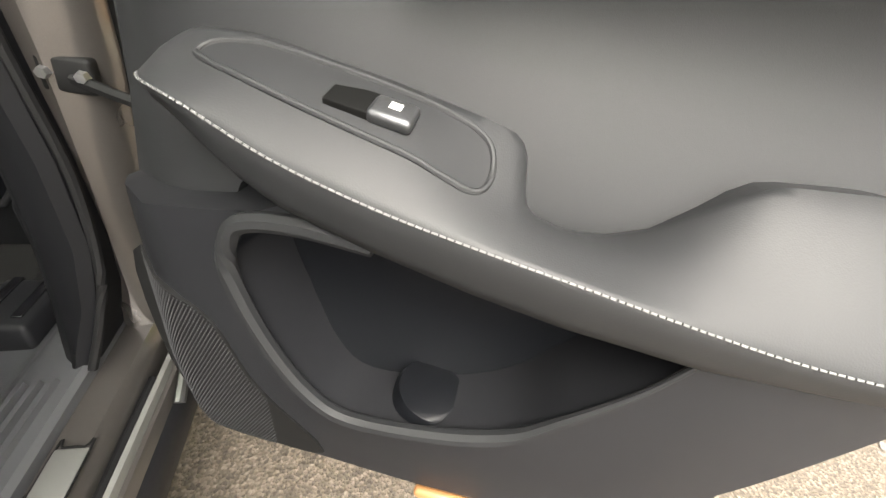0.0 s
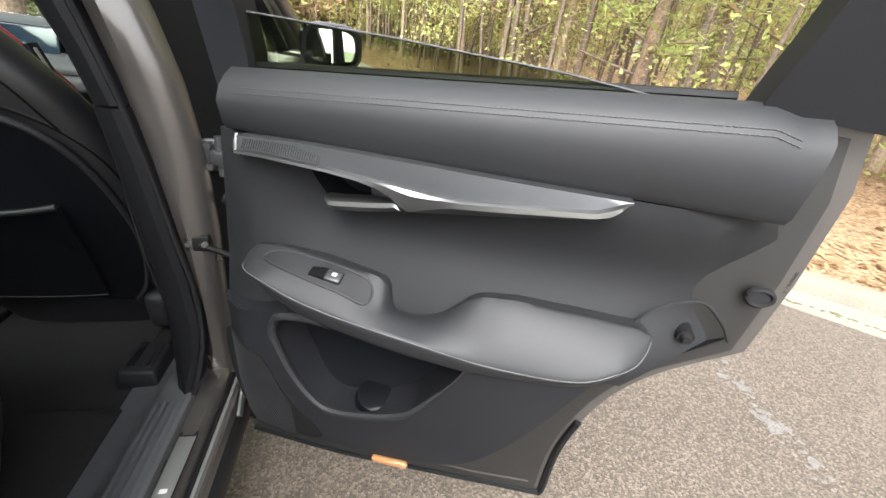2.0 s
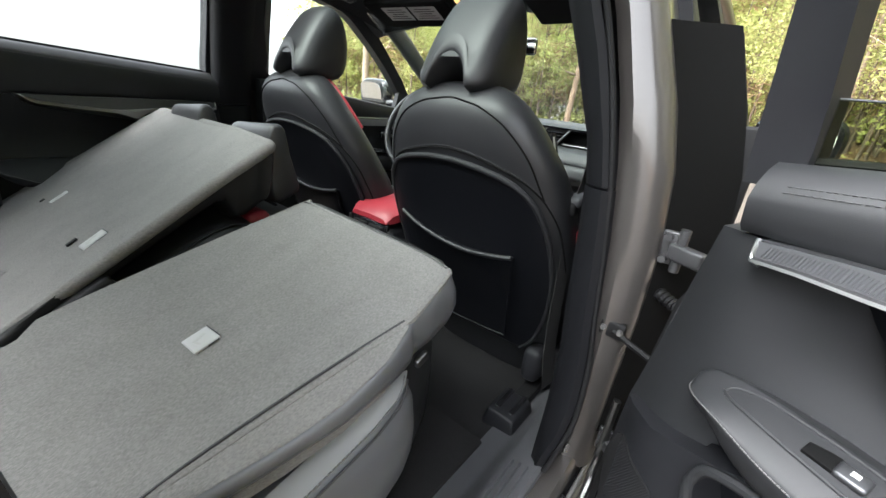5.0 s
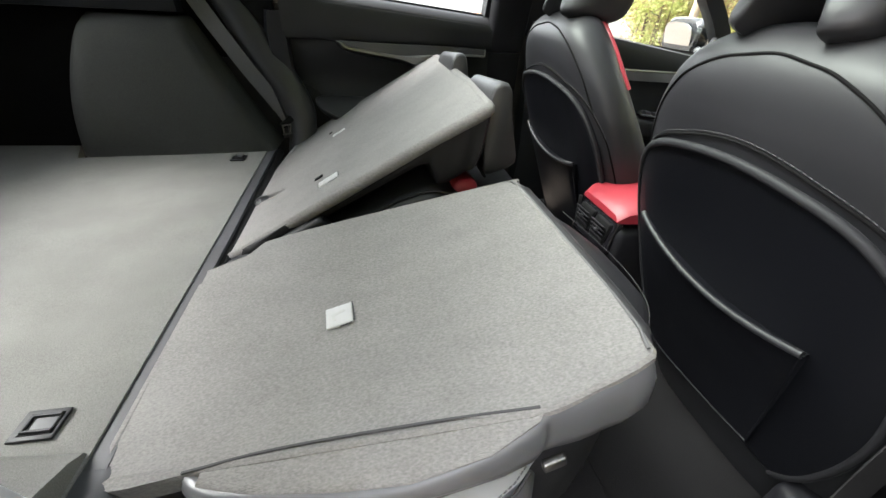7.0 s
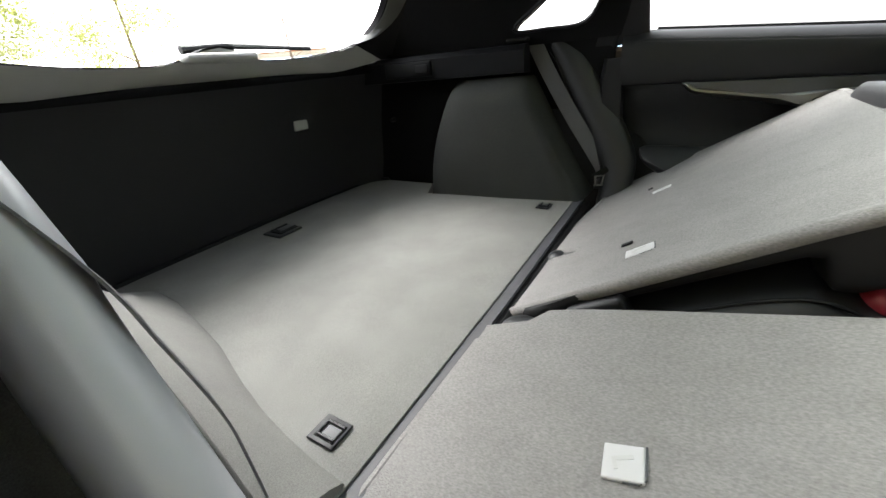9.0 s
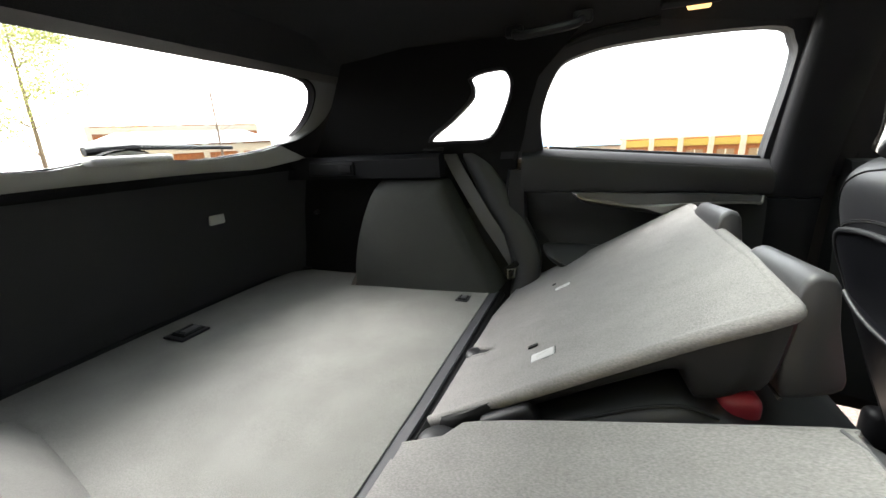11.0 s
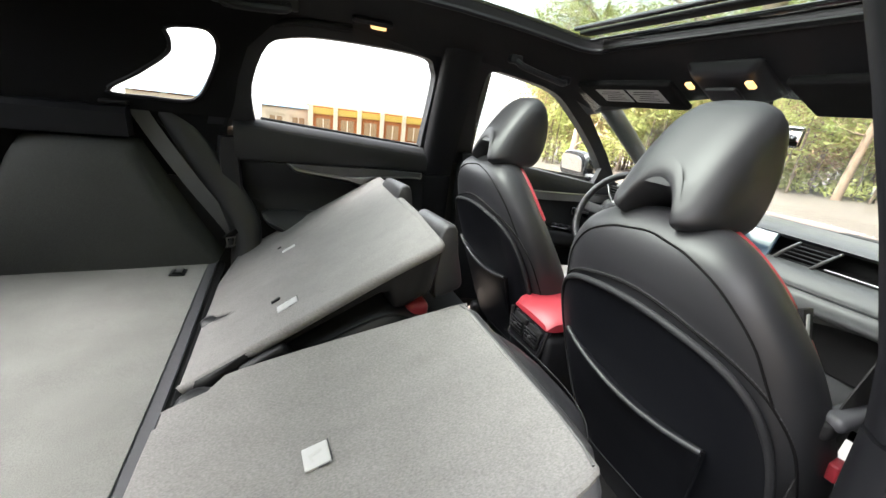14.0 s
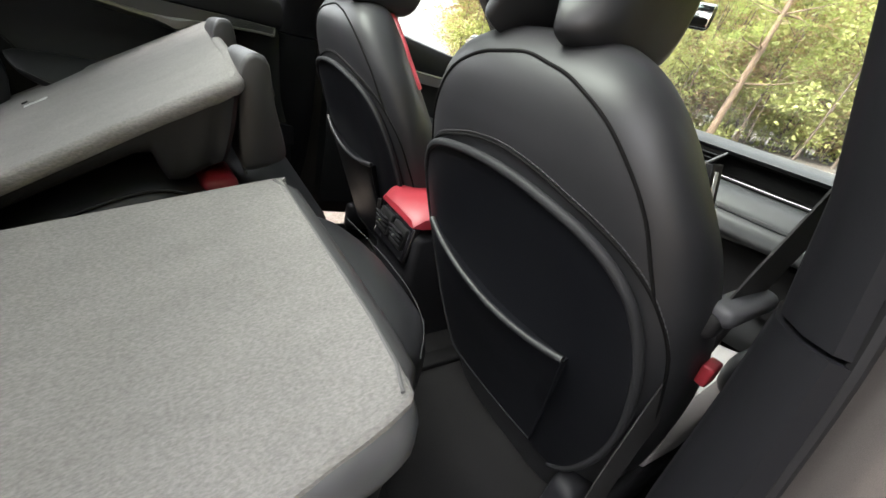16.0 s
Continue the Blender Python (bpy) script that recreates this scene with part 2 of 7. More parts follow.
BRICK = bsdf_mat("orange_brick_wall", (0.26, 0.085, 0.022), 0.9, var=0.2, var_scale=0.6, speck=0.3, speck_scale=6)
YELLOW = bsdf_mat("yellow_painted_fascia", (0.40, 0.27, 0.045), 0.7, var=0.12, var_scale=0.7)
CREAM = bsdf_mat("cream_render", (0.50, 0.42, 0.30), 0.9, var=0.12, var_scale=0.7)
BLUEROOF = bsdf_mat("blue_metal_roof", (0.05, 0.15, 0.27), 0.4, var=0.1, var_scale=0.5)
DARKGLASS = bsdf_mat("dark_shop_glass", (0.26, 0.17, 0.09), 0.1, var=0.2)


def leaf_mat(name, a, b):
    """Leaf colour that varies from leaf to leaf, with some light passing through."""
    m = bpy.data.materials.new(name)
    m.use_nodes = True
    n, l = m.node_tree.nodes, m.node_tree.links
    g = n.new("ShaderNodeNewGeometry")
    mix = n.new("ShaderNodeMix")
    mix.data_type = "RGBA"
    mix.inputs["A"].default_value = (*a, 1)
    mix.inputs["B"].default_value = (*b, 1)
    l.new(g.outputs["Random Per Island"], mix.inputs["Factor"])
    p = n["Principled BSDF"]
    p.inputs["Roughness"].default_value = 0.7
    l.new(mix.outputs["Result"], p.inputs["Base Color"])
    tl = n.new("ShaderNodeBsdfTranslucent")
    l.new(mix.outputs["Result"], tl.inputs["Color"])
    ms = n.new("ShaderNodeMixShader")
    ms.inputs["Fac"].default_value = 0.4
    l.new(p.outputs["BSDF"], ms.inputs[1])
    l.new(tl.outputs["BSDF"], ms.inputs[2])
    l.new(ms.outputs["Shader"], n["Material Output"].inputs["Surface"])
    return m


LEAF = leaf_mat("spring_leaves", (0.26, 0.30, 0.085), (0.46, 0.46, 0.17))
PINE = leaf_mat("pine_needles", (0.20, 0.30, 0.06), (0.40, 0.47, 0.12))
DRYLEAF = leaf_mat("dry_leaves", (0.21, 0.125, 0.062), (0.38, 0.26, 0.145))


def asphalt_mat():
    """Worn asphalt: pale stones in a dark binder, with stains."""
    m = bsdf_mat("worn_asphalt", (0.082, 0.071, 0.061), 0.9, var=0.22, var_scale=0.9, bump=0.9, bump_scale=150, bump_kind="voronoi", dist=0.004)
    n, l = m.node_tree.nodes, m.node_tree.links
    b = n["Principled BSDF"]
    src = b.inputs["Base Color"].links[0].from_socket
    tc = [x for x in n if x.type == "TEX_COORD"][0]
    v = n.new("ShaderNodeTexVoronoi")
    v.inputs["Scale"].default_value = 150
    l.new(tc.outputs["Object"], v.inputs["Vector"])
    sep = n.new("ShaderNodeSeparateColor")
    l.new(v.outputs["Color"], sep.inputs["Color"])
    ramp = n.new("ShaderNodeValToRGB")
    e = ramp.color_ramp.elements
    e[0].position, e[0].color = 0.0, (0.55, 0.50, 0.45, 1)
    e[1].position, e[1].color = 1.0, (1.7, 1.62, 1.5, 1)
    mid = ramp.color_ramp.elements.new(0.6)
    mid.color = (1.0, 0.92, 0.82, 1)
    l.new(sep.outputs["Red"], ramp.inputs["Fac"])
    mul = n.new("ShaderNodeVectorMath")
    mul.operation = "MULTIPLY"
    l.new(src, mul.inputs[0])
    l.new(ramp.outputs["Color"], mul.inputs[1])
    l.new(mul.outputs["Vector"], b.inputs["Base Color"])
    return m


ASPHALT = asphalt_mat()

# ---- mesh helpers ----
from mathutils import geometry


def finish(ob, mesh, mat, angle=40):
    mesh.materials.append(mat)
    for p in mesh.polygons:
        p.use_smooth = True
    mesh.set_sharp_from_angle(angle=radians(angle))
    return ob


BASE = {}
# the folded seats and side trims are laid out along the left door, which converges on the car's axis by five degrees
ALONG_DOOR = Matrix.Translation((-0.737, 0.264, 0)) @ Matrix.Rotation(radians(5), 4, "Z") @ Matrix.Translation((0.737, -0.264, 0))
LAY = [Matrix.Identity(4)]


def thing(name, label, category, at=(0, 0, 0), group="", kind=""):
    ob = new(name)
    ob.empty_display_size = 0.05
    BASE[ob] = Matrix.Translation(LAY[-1] @ Vector(at))
    ob.matrix_basis = BASE[ob]
    return tagged(ob, label, category, group, kind)


def part(name, bm, material, parent=None, label="", angle=40, m=None):
    """Links a bmesh as one mesh object under a thing or part; m places it in the world."""
    m = LAY[-1] @ (m if m is not None else Matrix.Identity(4))
    if m != Matrix.Identity(4):
        bm.transform(m)
        if m.determinant() < 0:
            bmesh.ops.reverse_faces(bm, faces=bm.faces)
    mesh = bpy.data.meshes.new(name)
    bm.to_mesh(mesh)
    bm.free()
    ob = new(name, mesh)
    finish(ob, mesh, material, angle)
    if parent is not None:
        ob.parent = parent
        ob.matrix_parent_inverse = BASE[parent].inverted()
    BASE[ob] = Matrix.Identity(4)
    if label:
        ob["label"] = label
    return ob


def solo(name, bm, material, label, category="", kind="", group="", angle=40, m=None):
    """A thing or piece of the setting that is one mesh."""
    return tagged(part(name, bm, material, None, "", angle, m), label, category, group, kind)


def spline(pts, n=6, closed=False):
    """Catmull-Rom curve through points of any dimension."""
    P = [np.array(p, float) for p in pts]
    k = len(P)
    out = []
    for i in range(k if closed else k - 1):
        p0 = P[(i - 1) % k] if closed or i > 0 else 2 * P[0] - P[1]
        p1, p2 = P[i], P[(i + 1) % k]
        p3 = P[(i + 2) % k] if closed or i + 2 < k else 2 * P[-1] - P[-2]
        for j in range(n):
            t = j / n
            out.append(0.5 * (2 * p1 + (p2 - p0) * t + (2 * p0 - 5 * p1 + 4 * p2 - p3) * t * t + (3 * p1 - p0 - 3 * p2 + p3) * t ** 3))
    if not closed:
        out.append(P[-1])
    return [tuple(p) for p in out]


def inside(p, poly):
    x, y = p
    c = False
    for (x1, y1), (x2, y2) in zip(poly, poly[1:] + poly[:1]):
        if (y1 > y) != (y2 > y) and x < (x2 - x1) * (y - y1) / (y2 - y1) + x1:
            c = not c
    return c


def sheet(outline, fn, back, holes=(), step=0.0):
    """A plate with the outline and holes given in two coordinates; fn lays them into the world, back gives the far side."""
    verts, edges = [], []
    for loop in (outline, *holes):
        s = len(verts)
        verts += [Vector(p[:2]) for p in loop]
        edges += [(s + i, s + (i + 1) % len(loop)) for i in range(len(loop))]
    if step:
        xs, ys = [p[0] for p in outline], [p[1] for p in outline]
        for a in np.arange(min(xs) + step / 2, max(xs), step):
            for b in np.arange(min(ys) + step / 2, max(ys), step):
                p = (a + 0.13 * step * math.sin(37 * b / step), b)
                if inside(p, outline) and not any(inside(p, h) for h in holes):
                    near = min((Vector(p) - v).length for v in verts[: sum(len(q) for q in (outline, *holes))])
                    if near > 0.35 * step:
                        verts.append(Vector(p))
    vs, _, fs, *_ = geometry.delaunay_2d_cdt(verts, edges, [], 0, 1e-6)
    keep = []
    for f in fs:
        c = sum((vs[i] for i in f), Vector((0, 0))) / len(f)
        if inside(tuple(c), [tuple(p[:2]) for p in outline]) and not any(inside(tuple(c), [tuple(q[:2]) for q in h]) for h in holes):
            keep.append(f)
    bm = bmesh.new()
    front = [bm.verts.new(fn(v.x, v.y)) for v in vs]
    rear = [bm.verts.new(back(v.x, v.y)) for v in vs]
    count = {}
    for f in keep:
        for a, b in zip(f, list(f[1:]) + [f[0]]):
            count[(a, b)] = count.get((a, b), 0) + 1
    for f in keep:
        bm.faces.new([front[i] for i in f])
        bm.faces.new([rear[i] for i in reversed(f)])
    for (a, b) in count:
        if (b, a) not in count:
            bm.faces.new([front[b], front[a], rear[a], rear[b]])
    for v in [v for v in bm.verts if not v.link_faces]:
        bm.verts.remove(v)
    bmesh.ops.recalc_face_normals(bm, faces=bm.faces)
    return bm


def loft(rings, caps=True, closed=True):
    bm = bmesh.new()
    R = [[bm.verts.new(p) for p in r] for r in rings]
    k = len(R[0])
    for a, b in zip(R, R[1:]):
        for i in range(k if closed else k - 1):
            j = (i + 1) % k
            bm.faces.new([a[i], a[j], b[j], b[i]])
    if caps and closed:
        bm.faces.new(list(reversed(R[0])))
        bm.faces.new(R[-1])
    bmesh.ops.recalc_face_normals(bm, faces=bm.faces)
    return bm


def rbox(c, s, r=0.01, seg=3, m=None, taper=(1, 1)):
    """Box with rounded edges; taper narrows the top."""
    bm = bmesh.new()
    bmesh.ops.create_cube(bm, size=1.0)
    for v in bm.verts:
        k = taper if v.co.z > 0 else (1, 1)
        v.co = Vector((v.co.x * s[0] * k[0], v.co.y * s[1] * k[1], v.co.z * s[2]))
    if r:
        bmesh.ops.bevel(bm, geom=list(bm.edges), offset=min(r, 0.49 * min(s)), segments=seg, profile=0.5, affect="EDGES")
    if m is not None:
        bm.transform(m)
    bm.transform(Matrix.Translation(c))
    return bm


def tube(pts, r, n=8, closed=False, caps=True, flat=None):
    """A round bar along points; flat=(width, height) gives a strap instead, flat towards its side vector."""
    P = [Vector(p) for p in pts]
    rings = []
    up = Vector((0.13, 0.21, 0.97)).normalized()
    for i, p in enumerate(P):
        a = P[i - 1] if (i > 0 or closed) else p
        b = P[(i + 1) % len(P)] if (i + 1 < len(P) or closed) else p
        d = (b - a).normalized()
        s = d.cross(up)
        if s.length < 1e-4:
            s = d.cross(Vector((1, 0, 0)))
        s.normalize()
        q = s.cross(d)
        rr = r[i] if isinstance(r, (list, tuple)) else r
        rings.append([p + (s * math.cos(t) + q * math.sin(t)) * rr for t in (2 * math.pi * j / n for j in range(n))])
    if closed:
        rings.append(rings[0])
        return loft(rings, caps=False)
    return loft(rings, caps=caps)


def strap(pts, width, thick, side):
    """A flat band along points; side(i) is its width direction."""
    P = [Vector(p) for p in pts]
    rings = []
    for i, p in enumerate(P):
        d = (P[min(i + 1, len(P) - 1)] - P[max(i - 1, 0)]).normalized()
        s = Vector(side)
        s = (s - d * s.dot(d)).normalized()
        q = s.cross(d) * thick / 2
        h = s * width / 2
        rings.append([p - h - q, p + h - q, p + h + q, p - h + q])
    return loft(rings)


def cyl(a, b, r0, r1=None, n=16):
    return tube([a, b], [r0, r1 if r1 is not None else r0], n)


def join(*bms):
    out = bms[0]
    for b in bms[1:]:
        me = bpy.data.meshes.new("tmp")
        b.to_mesh(me)
        b.free()
        out.from_mesh(me)
        bpy.data.meshes.remove(me)
    return out


def stitches(pts, length=0.005, gap=0.003, r=0.0008, sink=0.3):
    """Short thread pieces laid along a seam."""
    P = [Vector(p) for p in pts]
    total, cum = 0, [0]
    for a, b in zip(P, P[1:]):
        total += (b - a).length
        cum.append(total)

    def at(s):
        for i in range(len(P) - 1):
            if s <= cum[i + 1] or i == len(P) - 2:
                k = (s - cum[i]) / max(1e-9, cum[i + 1] - cum[i])
                return P[i].lerp(P[i + 1], k)
    verts, faces = [], []
    s = 0
    while s + length < total:
        a, b = at(s), at(s + length)
        d = (b - a).normalized()
        q = d.cross(Vector((0.1, 0.2, 1))).normalized()
        w = q.cross(d)
        k = len(verts)
        for e in (a, b):
            verts += [e + q * r, e + w * r, e - q * r, e - w * r]
        for i in range(4):
            j = (i + 1) % 4
            faces.append((k + i, k + j, k + 4 + j, k + 4 + i))
        faces += [(k, k + 1, k + 2, k + 3), (k + 7, k + 6, k + 5, k + 4)]
        s += length + gap
    bm = bmesh.new()
    V = [bm.verts.new(v) for v in verts]
    for f in faces:
        bm.faces.new([V[i] for i in f])
    return bm


def lerp_table(tab, t):
    """Piecewise-linear lookup with smooth steps between table rows."""
    if t <= tab[0][0]:
        return tab[0][1]
    for (a, va), (b, vb) in zip(tab, tab[1:]):
        if t <= b:
            k = (t - a) / (b - a)
            return va + (vb - va) * k
    return tab[-1][1]

# ---- rear doors ----
# Door space: u runs from the hinge to the latch, w out of the panel towards the cabin, z up.
RIGHT_DOOR = Matrix(((0.91863, -0.39514, 0, 0.2998), (-0.39514, -0.91863, 0, 0.7153), (0, 0, 1, 0), (0, 0, 0, 1)))
LEFT_DOOR = ALONG_DOOR @ Matrix(((0, 1, 0, -0.737), (-1, 0, 0, 1.249), (0, 0, 1, 0), (0, 0, 0, 1)))


def seam_z(u):
    return 1.047 + (u - 0.7) * 0.022


def rear_door(m, label, open_glass):
    d = thing("car_door", label, "car door", m @ Vector((0.66, -0.10, 0.28)), "rear doors")

    def put(name, bm, mat, parent=None, lab="", angle=40):
        return part(name, bm, mat, parent or d, lab, angle, m)

    def belt_z(u):
        return (1.130 if open_glass else 1.150) + (u - 0.70) * 0.085

    # painted shell with the wheel-arch cut
    shell = spline([(0.59, 0.262), (0.82, 0.276), (1.06, 0.317), (1.305, 0.362)], 4) + spline([(1.306, 0.372), (1.306, 0.519), (1.336, 0.656), (1.392, 0.755), (1.494, 0.846)], 5) + [(1.50, 0.97), (1.497, 1.10), (1.478, 1.175), (0.70, 1.118), (0.62, 0.90), (0.585, 0.50)]

    bm = sheet(shell, lambda u, z: (u, -0.062, z), lambda u, z: (u, -0.155 + 0.05 * max(0, (0.45 - z) / 0.2), z), step=0.09)
    body = put("door_shell", bm, PAINT, None, "graphite metallic painted door shell")
    # black inner cover and hinge-side face inside the painted rim
    cover = [(u + (0.014 if u < 0.75 else -0.020 if u > 1.3 else 0.0), z + (0.012 if z < 0.4 else -0.014 if z > 1.08 else 0.0)) for u, z in shell]
    put("inner_cover", sheet(cover, lambda u, z: (u, -0.0575, z), lambda u, z: (u, -0.061, z), step=0.12), DARKPAINT, None, "dark painted inner face")
    rows = [(0.586, 0.30), (0.585, 0.50), (0.602, 0.70), (0.620, 0.90), (0.660, 1.01), (0.70, 1.118)]
    put("hinge_face", loft([[(u - 0.005, -0.152, z), (u - 0.005, -0.062, z), (u + 0.012, -0.058, z), (u + 0.012, -0.152, z)] for u, z in rows]), DARK, None, "black hinge-side face")
    # rubber seal that runs round the shell's inner edge
    pts = [(u * 0.985 + 0.015, -0.058, z * 0.985 + 0.012) for u, z in shell[:22]]
    put("seal", tube(pts, 0.007, 6), RUBBER)
    # window frame with its opening
    frame_out = [(0.655, 1.10), (0.668, 1.36), (0.70, 1.50), (0.78, 1.535), (1.10, 1.53), (1.27, 1.50), (1.37, 1.44), (1.455, 1.30), (1.49, 1.17)]
    hole = spline([(0.708, 1.10), (0.71, 1.145), (0.712, 1.38), (0.728, 1.45), (0.79, 1.487), (1.10, 1.485), (1.24, 1.466), (1.305, 1.43), (1.35, 1.31), (1.342, 1.19), (1.34, 1.10)], 4)

    def lean(z):
        return -0.03 + 0.36 * max(0, z - 1.16)
    ring = frame_out + [(1.342, 1.178)] + list(reversed(hole[3:-3])) + [(0.709, 1.10)]
    bm = sheet(ring, lambda u, z: (u, lean(z), z), lambda u, z: (u, lean(z) - 0.045, z), step=0.06)
    put("window_frame", bm, PLASTIC, None, "satin black window frame")
    # glass
    if open_glass:
        g = [(0.69, 1.10), (0.69, 1.200), (0.92, 1.194), (1.13, 1.184), (1.255, 1.172), (1.30, 1.14)]
        bm = sheet(g, lambda u, z: (u, lean(z) - 0.02, z), lambda u, z: (u, lean(z) - 0.024, z))
        pane = put("window_pane", bm, TINT, None, "half-lowered green tinted pane")
        edge = [(u, lean(z) - 0.022, z) for u, z in g[1:5]]
        put("pane_edge", tube(edge, 0.0014, 6), GREYDARK, pane, "pale ground glass edge")
    else:
        bm = sheet(hole, lambda u, z: (u, lean(z) - 0.02, z), lambda u, z: (u, lean(z) - 0.024, z))
        pane = put("window_pane", bm, TINTED)
    pane.visible_shadow = False
    # upper leather pad
    us = np.linspace(0.684, 1.412, 26)
    rings = []
    for i, u in enumerate(us):
        zt, zb = belt_z(u), seam_z(u)
        if u > 1.36:
            zt -= 0.010 * min(1, (u - 1.36) / 0.02)
        k = min(1.0, 0.3 + (1.435 - u) * 18)
        rings.append([(u, -0.058, zt - 0.012), (u, -0.045, zt), (u, -0.028, zt + 0.001), (u, -0.012, zt - 0.008), (u, 0.002, zt - 0.022), (u, 0.008 * k, zt - 0.035), (u, 0.010 * k, (zt + zb) / 2), (u, 0.004 * k, zb + 0.012), (u, -0.004, zb + 0.002), (u, -0.04, zb)])
    pad = put("upper_pad", loft(rings), ARMLEATHER, None, "black leather belt pad")
    for off in (0.022, 0.0285):
        line = [(u, 0.0028 + (0.004 if off > 0.025 else 0.0), belt_z(u) - off - (0.010 if u > 1.37 else 0)) for u in us[1:-1]]
        put("stitching", stitches(line, 0.0042, 0.0022, 0.0007), DARKTHREAD, pad)
    put("belt_seal", tube([(u, -0.052, belt_z(u) + 0.003) for u in us if u < 1.345], 0.006, 6), RUBBER)
    # middle panel
    mid = [(0.603, 0.705), (0.617, 0.80), (0.640, 0.95), (0.658, 1.044), (1.0, seam_z(1.0)), (1.30, seam_z(1.3)), (1.425, seam_z(1.42)), (1.462, 1.01), (1.478, 0.95), (1.472, 0.875), (1.40, 0.832), (1.33, 0.765), (1.25, 0.765), (1.105, 0.768), (1.10, 0.80), (0.80, 0.80), (0.752, 0.775), (0.735, 0.725)]
    cup = spline([(0.810, 1.024), (0.816, 1.008), (0.829, 0.990), (0.845, 0.976), (0.87, 0.970), (0.92, 0.980), (0.962, 0.990), (0.958, 1.004), (0.944, 1.010), (0.923, 1.017), (0.903, 1.020), (0.852, 1.022)], 3, True)

    def mid_w(u, z):
        dip = math.exp(-((z - 0.935) / 0.078) ** 2) * 0.036 * min(1, max(0, (u - 0.72) / 0.12))
        out = -0.022 * max(0, (u - 1.28) / 0.16) - 0.03 * max(0, (u - 1.36) / 0.1) - 0.042 * max(0, (0.715 - u) / 0.09) ** 1.6
        return 0.0 - dip + out + 0.02 * max(0, (0.85 - z) / 0.15) * max(0, min(1, (1.3 - u) / 0.2))
    bm = sheet(mid, lambda u, z: (u, mid_w(u, z), z), lambda u, z: (u, -0.06, z), holes=(cup,), step=0.022)
    put("middle_panel", bm, SOFT, None, "black soft-touch door panel")
    # aluminium blade with its folded chrome lower edge
    blade_top = [(0.713, 1.047), (0.80, 1.053), (0.95, 1.0565), (1.10, 1.0585), (1.245, 1.0625)]
    blade_low = [(0.717, 1.029), (0.76, 1.031), (0.81, 1.030), (0.854, 1.030), (0.904, 1.027), (0.952, 1.024), (0.999, 1.021), (1.043, 1.022), (1.123, 1.033), (1.207, 1.045), (1.236, 1.060)]

    def blade_w(u, z):
        top, low = lerp_table(blade_top, u), lerp_table(blade_low, u)
        t = min(1, max(0, (z - low) / max(0.004, top - low)))
        return 0.016 + 0.003 * (1 - t)
    outline = spline(blade_top, 4) + list(reversed(spline(blade_low, 4)))
    bm = sheet(outline, lambda u, z: (u, blade_w(u, z), z), lambda u, z: (u, -0.02, z), step=0.014)
    blade = put("trim_blade", bm, ALU, None, "brushed aluminium trim blade")
    fold = [(0.717, 1.026), (0.76, 1.0275), (0.81, 1.0265), (0.854, 1.0262), (0.903, 1.023), (0.930, 1.018), (0.950, 1.010), (0.962, 1.001), (0.976, 0.994), (1.003, 1.004), (1.028, 1.012), (1.087, 1.020), (1.205, 1.038), (1.222, 1.044), (1.238, 1.059), (1.246, 1.0625)]
    keel = [(0.717, 1.022), (0.76, 1.0235), (0.81, 1.0225), (0.854, 1.0215), (0.903, 1.0185), (0.926, 1.014), (0.944, 1.008), (0.955, 1.001), (0.973, 0.987), (1.093, 1.008), (1.213, 1.030), (1.230, 1.040), (1.248, 1.061)]
    rings = []
    for u in sorted(set([round(0.717 + 0.0066 * i, 4) for i in range(81)] + [0.950, 0.962, 0.973, 1.222, 1.238])):
        zf, zm, zl = lerp_table(blade_low, u) + 0.001, lerp_table(fold, u), lerp_table(keel, u)
        zm = min(zf - 0.0008, max(zl + 0.0008, zm))
        e = min(1, (1.252 - u) / 0.02)
        rings.append([(u, -0.02, zf), (u, 0.021 * e + 0.004, zf), (u, 0.021 * e + 0.0075, zf * 0.8 + zm * 0.2), (u, 0.021 * e + 0.0085, zm), (u, 0.013 * e, zl + 0.0006), (u, -0.02, zl)])
    put("chrome_edge", loft(rings), CHROME, blade, "satin chrome edge", angle=25)
    put("chrome_end", tube(spline([(0.712, 0.012, 1.049), (0.713, 0.018, 1.038), (0.716, 0.022, 1.027), (0.726, 0.024, 1.0245)], 4), 0.003, 8), CHROME, blade)
    # fine ridges at the blade's hinge end
    bm = None
    for i in range(34):
        u = 0.722 + i * 0.0036
        zt, zb = lerp_table(blade_top, u) - 0.003, lerp_table(blade_low, u) + 0.003
        fade = 1 - 0.5 * max(0, (i - 18) / 16)
        b = tube([(u, blade_w(u, zb) + 0.0004, zb), (u + 0.002, blade_w(u, (zt + zb) / 2) + 0.0004, (zt + zb) / 2), (u + 0.004, blade_w(u, zt) + 0.0004, zt * fade + zb * (1 - fade))], 0.0011, 5)
        bm = b if bm is None else join(bm, b)
    put("ridge_field", bm, ALU, blade, "fine ridged texture")
    # inner handle: sunken cup with a satin lever across its foot
    rings = []
    mc = (0.885, 1.000)
    for k, dw in ((1.0, 0.004), (0.97, -0.010), (0.92, -0.028), (0.78, -0.040), (0.3, -0.042)):
        rings.append([(mc[0] + (u - mc[0]) * k, max(mid_w(u, z), -0.012) + dw if k > 0.95 else dw - 0.012, mc[1] + (z - mc[1]) * k) for u, z in cup])
    rings.append([(mc[0], -0.054, mc[1])] * len(cup))
    # cup darker than the panel round it, the hollow's shade put in colour
    handle = put("door_handle", loft(rings, caps=False), SHELL, None, "dark sunken handle cup")
